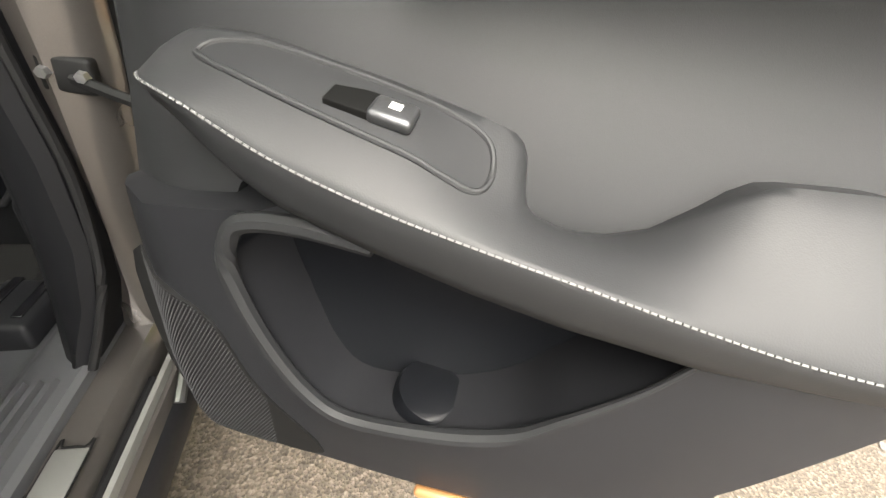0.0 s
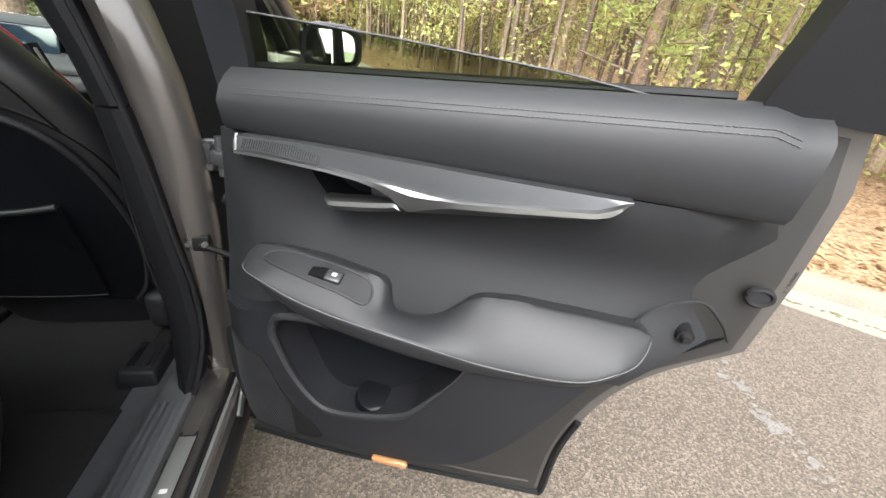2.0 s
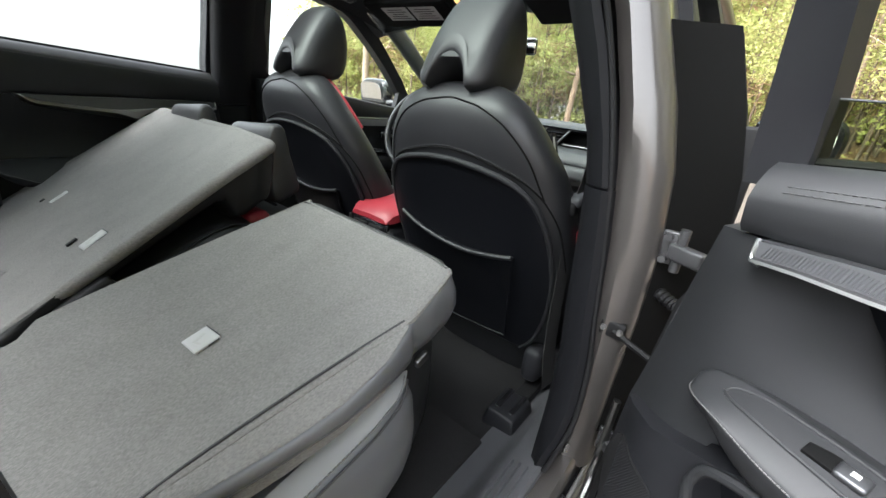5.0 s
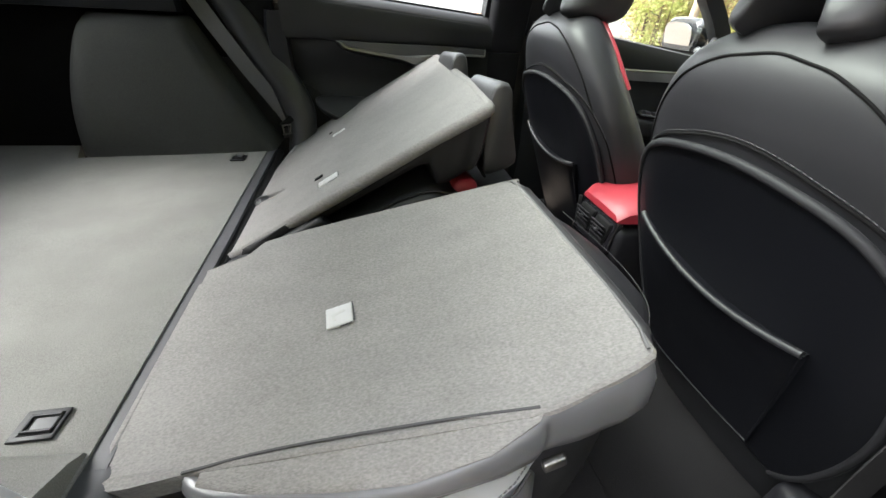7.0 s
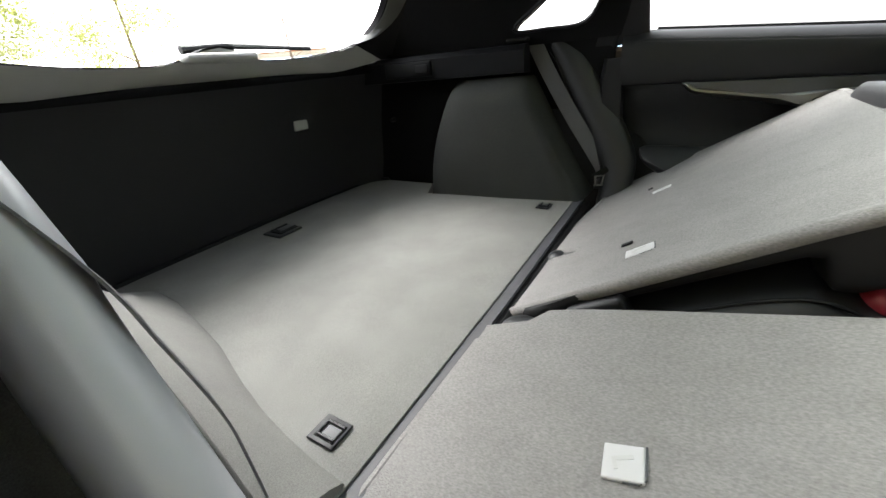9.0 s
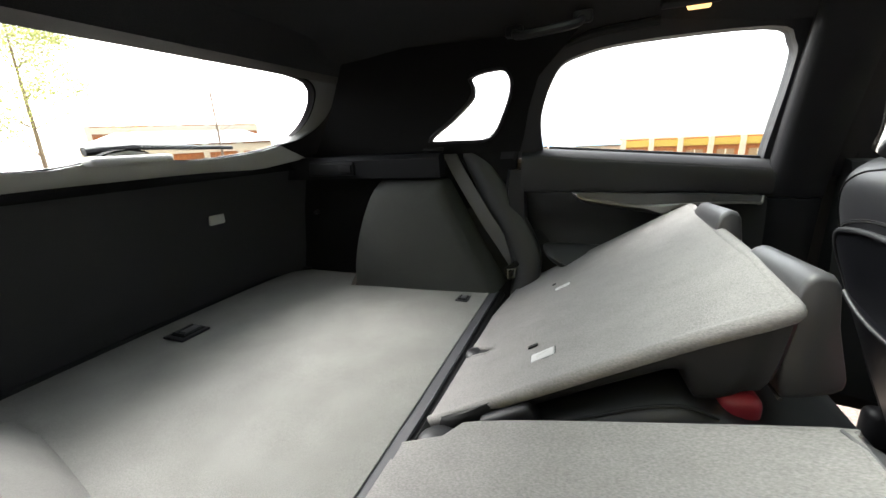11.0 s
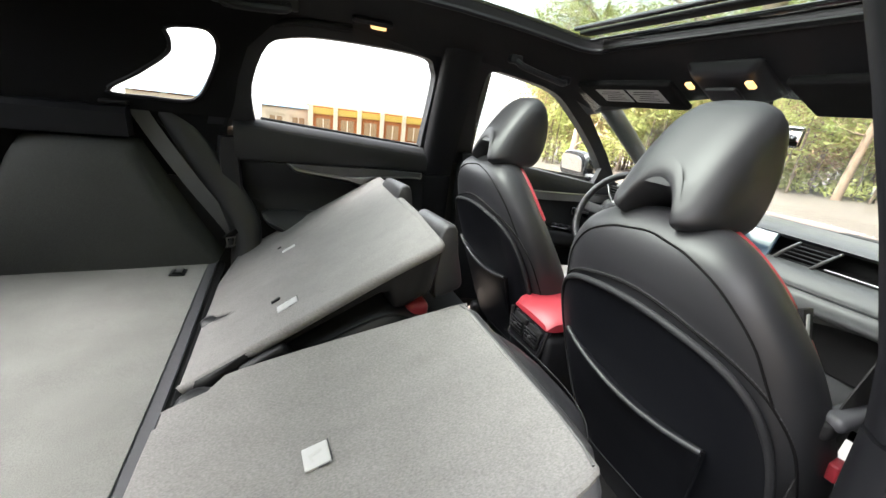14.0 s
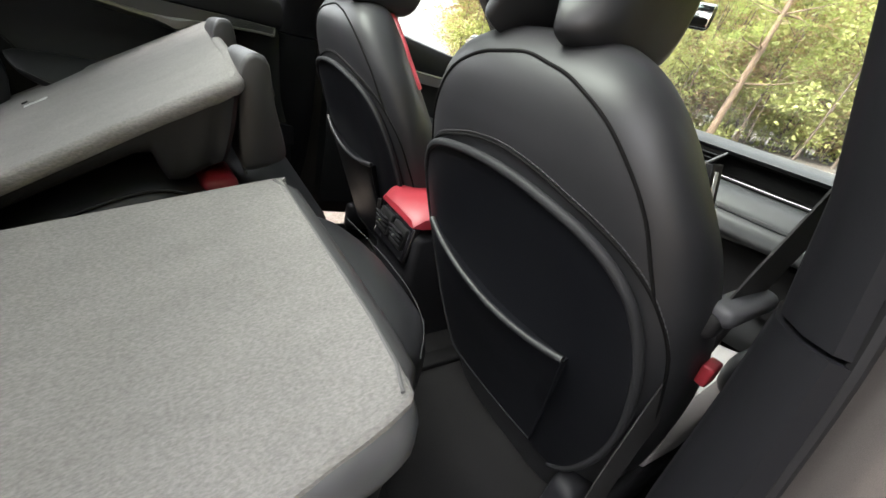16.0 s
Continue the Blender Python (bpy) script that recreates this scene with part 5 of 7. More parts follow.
part("front_welt", tube([(x, lerp_table([(0.139, 0.278), (0.16, 0.287), (0.30, 0.284), (0.46, 0.279), (0.545, 0.271), (0.556, 0.262)], x), s40_z(x, 0.28) + 0.0005) for x in np.linspace(0.14, 0.556, 15)], 0.0022, 6), THREAD, s40, "pale stitched welt")
# round leather knob at the outer rear corner
rings = []
for k, (y, r) in enumerate(((-0.335, 0.018), (-0.325, 0.040), (-0.30, 0.052), (-0.265, 0.054), (-0.24, 0.048))):
    rings.append([(0.555 + 1.05 * r * math.cos(a), y, s40_z(0.55, -0.28) - 0.062 + r * math.sin(a)) for a in np.linspace(0, 2 * math.pi, 16, endpoint=False)])
part("corner_pad", loft(rings), SHEENLEATHER, s40, "round leather corner pad", angle=70)
part("hinge_leg", rbox((0.16, -0.24, 0.71), (0.05, 0.08, 0.05), 0.01), STEEL, s40)
part("release_lever", rbox((0.594, 0.150, 0.768), (0.010, 0.028, 0.016), 0.003, m=pose(0, 0, 0, 14, 0, 0)), CHROME, s40, "bright release lever")


def anchor(at, normal_pitch, size, parent, lab):
    M = Matrix.Translation(at) @ pose(0, 0, 0, normal_pitch, 0, 0)
    a = part("anchor_cover", rbox((0, 0, -0.0012), (size[0], size[1], 0.005), 0.0022, 3), WHITEPL, parent, lab, m=M)
    w, d = size[0] / 2 + 0.0012, size[1] / 2 + 0.0012
    part("cover_lip", tube([(-w, d, -0.0005), (w - 0.006, d, -0.0005), (w, d - 0.006, -0.0005), (w, 0.0, -0.0005)], 0.0010, 6), GREYDARK, a, m=M)
    # a seated figure's bar and a bracket, pressed into the cover
    part("cover_mark", join(rbox((-0.004, 0.0, 0.0014), (size[0] * 0.12, size[1] * 0.5, 0.0006), 0.0, m=pose(0, 0, 0, 0, 0, 14)), rbox((0.003, -size[1] * 0.2, 0.0014), (size[0] * 0.34, size[1] * 0.10, 0.0006), 0.0, m=pose(0, 0, 0, 0, 0, 14))), GREYTRIM, a, m=M)


anchor((0.345, -0.064, s40_z(0.345, -0.064) + 0.0005), 14.4, (0.041, 0.039), s40, "white child-seat anchor cover")


def s60_z(x, y):
    return 0.716 + 0.599 * (y + 0.288) + 0.084 * (x - 0.023)


s60 = thing("folded_seat", "half-folded wide rear seat back in grey carpet", "folded seat", (-0.3, 0, 0.72), "folded rear seats")
plate_out = spline([(0.014, -0.278), (0.034, -0.12), (0.063, 0.12), (0.085, 0.226), (0.074, 0.242)], 4) + [(-0.10, 0.272), (-0.40, 0.307)] + spline([(-0.66, 0.338), (-0.682, 0.325), (-0.698, 0.20), (-0.715, 0.0), (-0.722, -0.12), (-0.712, -0.15)], 4) + [(-0.60, -0.185), (-0.45, -0.225), (-0.315, -0.258), (-0.275, -0.248), (-0.222, -0.182), (-0.200, -0.174), (-0.192, -0.19), (-0.225, -0.262), (-0.20, -0.274), (0.0, -0.292)]
bm = sheet(plate_out, lambda x, y: (x, y, s60_z(x, y) + 0.0015 * math.sin(11 * x + 6 * y)), lambda x, y: (x, y + 0.006, s60_z(x, y) - 0.015), step=0.05)
part("carpet_panel", bm, CARPET, s60, "grey carpeted back panel")
part("rolled_edge", tube([(x, y, s60_z(x, y) - 0.0125) for x, y in plate_out], 0.0130, 10, closed=True), CARPET, s60)
# leather body hanging under the panel
def smooth(t):
    t = max(0.0, min(1.0, t))
    return t * t * (3 - 2 * t)


nrm = Vector((0, -0.16, -0.987))
THICK60 = [(-0.30, 0.030), (-0.10, 0.050), (0.125, 0.056), (0.145, 0.066), (0.158, 0.098), (0.172, 0.126), (0.19, 0.136), (0.35, 0.136)]
ringtop = spline([(0.020, -0.26), (0.042, -0.10), (0.056, 0.02), (0.066, 0.09), (0.070, 0.115), (0.073, 0.132), (0.076, 0.148), (0.079, 0.164), (0.083, 0.185), (0.089, 0.225), (0.06, 0.258), (-0.30, 0.298), (-0.65, 0.340), (-0.695, 0.30), (-0.71, 0.15), (-0.715, 0.0), (-0.70, -0.13), (-0.30, -0.235)], 4, True)
rings = []
for f, k in ((0.1, 0.985), (0.3, 0.995), (0.6, 0.998), (0.85, 0.990), (0.96, 0.975), (1.0, 0.945), (1.02, 0.80)):
    rings.append([tuple(Vector((-0.31 + (x + 0.31) * k, y - (1 - k) * 0.10 * (y > 0.2), s60_z(x, y))) + nrm * f * lerp_table(THICK60, y)) for x, y in ringtop])
part("leather_body", loft(rings), BODYLEATHER, s60, "black leather seat face", angle=60)
part("red_pad", rbox((-0.01, 0.225, 0.835), (0.11, 0.060, 0.060), 0.018, 4), RED, s60, "red leather pad under the front edge")
part("bracket", rbox((0.040, -0.115, 0.768), (0.050, 0.10, 0.052), 0.010, m=pose(0, 0, 0, 28, 0, 0)), PLASTIC, s60, "black hinge bracket cover")
part("hinge_arm", rbox((0.05, -0.18, 0.728), (0.030, 0.11, 0.030), 0.008, m=pose(0, 0, 0, 20, 0, 0)), DARK, s60, "black hinge arm")
for hx, hy, hz, hr in ((0.078, -0.238, 0.716, 0.042), (-0.236, -0.226, 0.706, 0.036)):
    rings = [[(hx + hr * r * math.cos(a), hy + hr * r * math.sin(a), hz + dz) for a in np.linspace(0, 2 * math.pi, 20, endpoint=False)] for r, dz in ((1.0, -0.03), (1.0, 0.004), (0.93, 0.014), (0.75, 0.021), (0.4, 0.025), (0.05, 0.026))]
    part("hinge_pad", loft(rings), LEATHER, s60, "round leather hinge cover", angle=60)
anchor((-0.059, -0.064, s60_z(-0.059, -0.064) + 0.0005), 31, (0.028, 0.050), s60, "white child-seat anchor cover")
anchor((-0.438, -0.022, s60_z(-0.438, -0.022) + 0.0005), 31, (0.028, 0.046), s60, "white child-seat anchor cover")
part("panel_clip", rbox((-0.115, -0.085, s60_z(-0.115, -0.085) + 0.002), (0.010, 0.022, 0.003), 0.001, m=pose(0, 0, 0, 31, 0, 0)), DARK, s60)
part("panel_clip", rbox((-0.50, -0.045, s60_z(-0.5, -0.045) + 0.002), (0.008, 0.012, 0.003), 0.001, m=pose(0, 0, 0, 31, 0, 0)), DARK, s60)


def folded_headrest(xc, wd, label, dz):
    h = thing("headrest", label, "headrest", (xc, 0.38, 0.9), "rear headrests")
    prof = spline([(0.248, 1.022), (0.252, 1.050), (0.262, 1.066), (0.278, 1.069), (0.292, 1.056), (0.301, 1.00), (0.319, 0.935), (0.322, 0.914), (0.313, 0.901), (0.268, 0.886), (0.252, 0.894), (0.247, 0.935), (0.246, 0.98)], 2, True)
    rings = []
    for s in (-1, -0.97, -0.88, -0.4, 0.4, 0.88, 0.97, 1):
        k = 0.88 if abs(s) == 1 else 0.965 if abs(s) > 0.9 else 1.0
        x = xc + s * wd / 2
        rings.append([(x, 0.275 + (y - 0.275) * k - 0.10 * (x - 0.07), 0.99 + (z - 0.99) * k + 0.084 * (x - 0.07) + dz) for y, z in prof])
    part("cushion", loft(rings), LITLEATHER, h, angle=60)
    part("piping", tube([(xc + s * wd / 2, 0.258 - 0.10 * (xc + s * wd / 2 - 0.07), 0.889 + 0.084 * (xc - 0.07) + dz) for s in np.linspace(-0.9, 0.9, 5)], 0.003, 6), RED if xc < -0.2 else DARKTHREAD, h, "thin piping")
    for dx in (-0.06, 0.06):
        x = xc + dx
        part("post", cyl((x, 0.20, s60_z(x, 0.20) - 0.045), (x, 0.27 - 0.10 * (x - 0.07), s60_z(x, 0.20) - 0.03), 0.006), STEEL, h, "steel post")


folded_headrest(-0.038, 0.21, "black leather headrest on the half-folded seat back", 0.0)
folded_headrest(-0.44, 0.24, "black leather outer headrest on the half-folded seat back", 0.040)

LAY.append(Matrix.Identity(4))
# cushions under the folded backs
def cushion(name, x0, x1, label, prof, cut_out, cut_in):
    """Seat base pad; cut_out and cut_in round off its front corners at the door side and at the middle."""
    c = thing(name, label, "seat cushion", ((x0 + x1) / 2, 0.1, 0.45), "rear cushions")
    prof = spline(prof, 3, True)
    flip = 1 if x0 > 0 else -1
    rings = []
    for s in (-1, -0.985, -0.95, -0.88, -0.8, -0.6, -0.3, 0, 0.3, 0.5, 0.65, 0.8, 0.88, 0.95, 0.985, 1):
        k = lerp_table([(0.8, 1.0), (0.88, 0.99), (0.95, 0.965), (0.985, 0.92), (1.0, 0.85)], abs(s))
        cut = 1 - cut_out * max(0, (s * flip - 0.2) / 0.8) ** 2 - cut_in * max(0, (-s * flip - 0.2) / 0.8) ** 2
        rings.append([((x0 + x1) / 2 + s * (x1 - x0) / 2, 0.08 + (y - 0.08) * (k * cut if y > 0.08 else k), 0.56 + (z - 0.56) * k) for y, z in prof])
    part("pad", loft(rings), LEATHER, c, angle=60)
    return c


c40 = cushion("rear_seat_cushion", 0.115, 0.575, "black leather rear seat cushion with pale stitching", [(-0.26, 0.52), (-0.10, 0.66), (0.02, 0.712), (0.12, 0.750), (0.25, 0.800), (0.36, 0.838), (0.43, 0.846), (0.476, 0.835), (0.498, 0.80), (0.490, 0.69), (0.43, 0.46), (-0.10, 0.44), (-0.26, 0.50)], 0.50, 0.12)
part("stitching", stitches(spline([(0.15, 0.474, 0.838), (0.25, 0.487, 0.8355), (0.35, 0.490, 0.834), (0.43, 0.476, 0.832), (0.482, 0.444, 0.826)], 6), 0.005, 0.002, 0.0007), DARKTHREAD, c40)
c60 = cushion("rear_seat_cushion", -0.68, 0.096, "wide black leather rear seat cushion", [(-0.26, 0.56), (-0.10, 0.725), (0.015, 0.786), (0.08, 0.820), (0.14, 0.850), (0.19, 0.868), (0.225, 0.870), (0.262, 0.852), (0.30, 0.835), (0.40, 0.825), (0.48, 0.78), (0.47, 0.65), (0.41, 0.46), (-0.10, 0.44), (-0.26, 0.50)], 0.3, 0.0)
part("edge_piping", tube(spline([(0.081, -0.06, 0.740), (0.081, 0.015, 0.7765), (0.081, 0.08, 0.8105), (0.081, 0.14, 0.8405), (0.081, 0.19, 0.8585), (0.081, 0.225, 0.8605), (0.078, 0.255, 0.848)], 5), 0.0026, 6), SOFT, c60, "pale-sheened leather piping")
# narrow cushion's outer side: rounded bolster and stitched shoulder band, coloured lighter for sheen
TOP40 = [(-0.30, 0.650), (-0.20, 0.660), (-0.05, 0.682), (0.06, 0.706), (0.17, 0.732), (0.24, 0.742), (0.30, 0.736)]
rings = []
for y in (-0.28, -0.20, -0.10, 0.0, 0.08, 0.15, 0.20, 0.235, 0.258, 0.272, 0.280):
    zt, k = lerp_table(TOP40, y), lerp_table([(0.15, 0.0), (0.20, 0.008), (0.235, 0.024), (0.258, 0.046), (0.272, 0.072), (0.280, 0.105)], max(0.15, y))
    sec = [(0.50, zt - k * 0.5), (0.585 - k * 0.6, zt - k * 0.4), (0.612 - k, zt - 0.005 - k * 0.4), (0.628 - k, zt - 0.018 - k * 0.3), (0.638 - k, zt - 0.045), (0.644 - k, zt - 0.085), (0.642 - k, zt - 0.13), (0.630 - k, zt - 0.17 + k * 0.3), (0.60 - k, zt - 0.20 + k * 0.6), (0.50, zt - 0.21 + k * 0.8)]
    rings.append([(x, y, z) for x, z in sec])
part("side_bolster", loft(rings), SKIRTLEATHER, c40, "black leather cushion side, lightened for its sheen", angle=70)
edge = [(0.622 - lerp_table([(0.15, 0.0), (0.20, 0.008), (0.235, 0.024), (0.26, 0.050)], max(0.15, y)), y, lerp_table(TOP40, y) - 0.008) for y in np.linspace(-0.26, 0.250, 22)]
band = part("top_band", strap([(x - 0.020, y, z + 0.006) for x, y, z in edge], 0.034, 0.006, (0.93, 0, -0.36)), SHEENLEATHER, c40, "leather band along the cushion edge, sheen painted pale")
part("band_seam", tube([(x + 0.004, y, z - 0.005) for x, y, z in edge], 0.0022, 6), DARKTHREAD, c40)
part("band_stitching", stitches([(x - 0.003, y, z + 0.004) for x, y, z in edge], 0.005, 0.0025, 0.0009), THREAD, c40)
part("side_cover", rbox((0.618, 0.02, 0.47), (0.030, 0.30, 0.13), 0.012), DARK, c40)
LAY.append(Matrix.Identity(4))

# ---- front seats ----
def front_seat(at, label, out, group="front seats"):
    """Reclined front seat seen from behind; local x across, y forwards from the back face, z up."""
    M = Matrix.Translation(at)
    s = thing("front_seat", label, "car seat", at, group)

    def put(name, bm, mat, parent=None, lab="", angle=50):
        return part(name, bm, mat, parent or s, lab, angle, M)
    # (z, half width, back y, front y)
    tab = [(0.37, 0.205, 0.195, 0.33), (0.44, 0.228, 0.165, 0.34), (0.52, 0.250, 0.135, 0.325), (0.62, 0.268, 0.096, 0.295), (0.74, 0.276, 0.050, 0.25), (0.86, 0.277, 0.004, 0.200), (0.95, 0.267, -0.031, 0.155), (1.00, 0.253, -0.050, 0.130), (1.04, 0.238, -0.065, 0.108), (1.08, 0.214, -0.079, 0.088), (1.12, 0.186, -0.086, 0.068), (1.15, 0.157, -0.081, 0.050), (1.172, 0.123, -0.064, 0.036), (1.186, 0.085, -0.040, 0.022), (1.192, 0.045, -0.012, 0.010)]
    zs = np.array([t[0] for t in tab])
    dense = np.concatenate([np.linspace(a, b, 4)[:-1] for a, b in zip(zs, zs[1:])] + [[zs[-1]]])
    smoothed = spline(tab, 3)
    cols = [np.interp(dense, [q[0] for q in smoothed], [q[i] for q in smoothed]) for i in (1, 2, 3)]
    EX, EB, EF = 0.56, 0.70, 0.8

    def ring_point(z, ang):
        a, yb, yf = (np.interp(z, dense, c) for c in cols)
        yc, d = (yb + yf) / 2, (yf - yb) / 2
        c, sn = math.cos(ang), math.sin(ang)
        a *= 1 - 0.24 * max(0.0, sn) * smooth((z - 0.80) / 0.25)
        return (a * math.copysign(abs(c) ** EX, c), yc + d * math.copysign(abs(sn) ** (EB if sn < 0 else EF), sn), z)
    rings = [[ring_point(z, t) for t in np.linspace(0, 2 * math.pi, 40, endpoint=False)] for z in dense]
    back = put("backrest", loft(rings), LEATHER, None, "black leather backrest")

    def back_y(x, z):
        a, yb, yf = (np.interp(z, dense, c) for c in cols)
        yc, d = (yb + yf) / 2, (yf - yb) / 2
        k = min(1, abs(x) / a)
        sn = max(0.0, 1 - k ** (2 / EX)) ** 0.5
        return yc - d * sn ** EB
    # hard back panel, dished inside a raised rim
    side = [(0.0, 1.032), (0.08, 1.026), (0.155, 1.008), (0.203, 0.972), (0.230, 0.915), (0.243, 0.84), (0.245, 0.74), (0.230, 0.64), (0.200, 0.55), (0.165, 0.50)]
    rim = spline([(-x, z) for x, z in reversed(side[1:])] + side, 4)
    outline = [tuple(p) for p in rim]

    def shell_y(x, z):
        dish = math.exp(-((z - 0.90) / 0.13) ** 2 - (x / 0.16) ** 4)
        return back_y(x, z) - 0.015 + 0.010 * dish
    bm = sheet(outline, lambda x, z: (x, shell_y(x, z), z), lambda x, z: (x, back_y(x, z) + 0.03, z), step=0.024)
    shell = put("back_shell", bm, SHELL, None, "black hard seat-back shell")
    put("shell_rim", tube([(x, back_y(x, z) - 0.0125, z) for x, z in rim], 0.0065, 10), SOFT, shell)
    # map pocket with its sagging top edge
    top = spline([(-0.196, 0.850), (-0.15, 0.832), (-0.09, 0.816), (-0.03, 0.806), (0.03, 0.803), (0.10, 0.810), (0.160, 0.822)], 4)
    foot = spline([(0.119, 0.530), (0.0, 0.521), (-0.168, 0.516)], 5)

    def pocket_y(x, z):
        return back_y(x, z) - 0.019 - 0.012 * math.exp(-((z - 0.79) / 0.07) ** 2) * (1 - (x / 0.2) ** 2)
    bm = sheet(top + [(0.150, 0.74), (0.134, 0.63)] + foot + [(-0.182, 0.64), (-0.192, 0.76)], lambda x, z: (x, pocket_y(x, z), z), lambda x, z: (x, back_y(x, z) - 0.004, z), step=0.03)
    put("map_pocket", bm, SHELL, shell, "black map pocket")
    put("pocket_hem", tube([(x, pocket_y(x, z) - 0.002, z) for x, z in top], 0.0062, 8), LEATHER, shell)
    put("pocket_edge", tube([(x, pocket_y(x, z) - 0.001, z) for x, z in spline([(0.160, 0.822), (0.150, 0.74), (0.134, 0.63), (0.119, 0.530)], 4)], 0.0026, 6), SHELL, shell)
    put("pocket_base", tube([(x, pocket_y(x, z) - 0.0005, z) for x, z in foot], 0.0028, 6), SHELL, shell)
    # seams of the upper cover
    sm = [(0.0, 1.054), (0.06, 1.048), (0.113, 1.035), (0.155, 1.022), (0.192, 1.003), (0.224, 0.972), (0.250, 0.92), (0.262, 0.85), (0.266, 0.78), (0.262, 0.68)]
    seam = spline([(-x, z) for x, z in reversed(sm[1:])] + sm, 5)
    put("seam", tube([(x, back_y(x, z) - 0.0008, z) for x, z in seam], 0.0022, 6), BLACK, back)
    put("stitching", stitches([(x, back_y(x, z) - 0.0025, z + 0.005) for x, z in seam], 0.005, 0.003, 0.0008), DARKTHREAD, back)
    arc = [(0.0, 1.159), (0.040, 1.154), (0.078, 1.146), (0.128, 1.122), (0.165, 1.088), (0.192, 1.050), (0.211, 1.004), (0.223, 0.974)]
    line = spline([(-x, z) for x, z in reversed(arc[1:])] + arc, 5)
    put("seam", tube([(x, back_y(x, z) - 0.0006, z) for x, z in line], 0.0020, 6), BLACK, back)
    for sg in (1, -1):
        pip = [ring_point(z, math.pi / 2 - sg * radians(ang)) for z, ang in ((1.178, 42), (1.165, 47), (1.145, 54), (1.115, 60), (1.085, 63), (1.055, 65), (1.03, 66))]
        put("red_trim", tube(spline(pip, 4), 0.0075, 8), RED, back, "red leather shoulder trim")
    tx, ty, tz = ring_point(1.085, math.pi / 2 - out * radians(72))
    put("airbag_tag", rbox((tx + out * 0.004, ty, tz), (0.008, 0.024, 0.046), 0.001, m=pose(0, 0, 0, 0, -18 * out, 0)), DARK, back, "black airbag label")
    put("tag_mark", rbox((tx + out * 0.0085, ty - 0.002, tz), (0.0015, 0.007, 0.034), 0.0, m=pose(0, 0, 0, 0, -18 * out, 0)), GREYTRIM, back)
    put("recliner_cover", rbox((out * 0.215, 0.18, 0.475), (0.055, 0.15, 0.11), 0.022, 4), PLASTIC, None, "black moulded recliner cover")
    # cushion and base
    rings = []
    for y, a, zt, zb in ((0.26, 0.20, 0.60, 0.48), (0.30, 0.26, 0.645, 0.47), (0.42, 0.268, 0.665, 0.47), (0.56, 0.266, 0.68, 0.47), (0.66, 0.25, 0.675, 0.48), (0.70, 0.22, 0.63, 0.52)):
        rings.append([(-a, y, zb + 0.03), (-a * 0.9, y, zb), (a * 0.9, y, zb), (a, y, zb + 0.03), (a, y, zt - 0.03), (a * 0.9, y, zt), (a * 0.6, y, zt - 0.02), (-a * 0.6, y, zt - 0.02), (-a * 0.9, y, zt), (-a, y, zt - 0.03)])
    put("seat_cushion", loft(rings), GREYLEATHER, None, "pale grey leather seat cushion")
    put("cushion_side", rbox((out * 0.262, 0.42, 0.47), (0.03, 0.50, 0.11), 0.012), PLASTIC)
    put("base", rbox((0, 0.42, 0.43), (0.42, 0.44, 0.09), 0.03), DARK)
    for sg in (-1, 1):
        rail = put("seat_rail", rbox((sg * 0.225, 0.32, 0.388), (0.045, 0.56, 0.034), 0.006), DARK)
        cover = put("rail_cover", rbox((sg * 0.225, 0.0, 0.398), (0.095, 0.12, 0.050), 0.008, taper=(0.8, 0.85)), PLASTIC, rail, "black rail end cover")
        for dx in (-0.020, 0.020):
            put("rail_groove", rbox((sg * 0.225 + dx, 0.01, 0.4225), (0.014, 0.085, 0.006), 0.002), GLOSSBLACK, rail)
    # headrest on two posts, with an arch cut in its lower back
    hw, hx = 0.096, -0.018 * out
    prof = [(-0.090, 1.184), (-0.070, 1.228), (-0.032, 1.290), (0.018, 1.350), (0.060, 1.372), (0.098, 1.350), (0.116, 1.285), (0.108, 1.212), (0.082, 1.166), (0.030, 1.152), (-0.040, 1.158), (-0.078, 1.167)]
    prof = spline(prof, 3, True)
    rings = []
    for t in np.linspace(-1, 1, 19):
        k = (1 - abs(t) ** 3.2) ** 0.42 if abs(t) < 1 else 0.10
        k = max(0.12, k)
        row = []
        for y, z in prof:
            arch = 0.0
            if z < 1.215 and y < 0.03:
                arch = 0.055 * max(0, 1 - (t / 0.50) ** 2) ** 0.5 if abs(t) < 0.5 else 0
                arch *= max(0, (0.03 - y) / 0.09) ** 0.5
            zz = 1.23 + (z - 1.23) * (0.62 + 0.38 * k) + arch
            yy = 0.03 + (y - 0.03) * (0.45 + 0.55 * k) + arch * 0.35
            row.append((hx + t * hw * (1.0 - 0.16 * max(0, (zz - 1.16) / 0.20) ** 1.6), yy, zz + 0.008))
        rings.append(row)
    hr = put("headrest", loft(rings), LEATHER, None, "black leather headrest", angle=75)
    for dx in (hx - 0.060, hx + 0.060):
        put("headrest_post", cyl((dx, 0.035, 1.13), (dx, 0.045, 1.26), 0.006), STEEL, hr, "steel headrest post")
        put("post_collar", cyl((dx, 0.035, 1.160), (dx, 0.035, 1.180), 0.015, 0.011), CHROME, hr)
    return s


seat_r = front_seat((0.384, 0.632, 0), "black leather front passenger seat with red trim", 1)
seat_l = front_seat((-0.320, 0.657, 0), "black leather driver seat with red trim", -1)

LAY.append(Matrix.Translation((-0.03, 0.12, 0)))
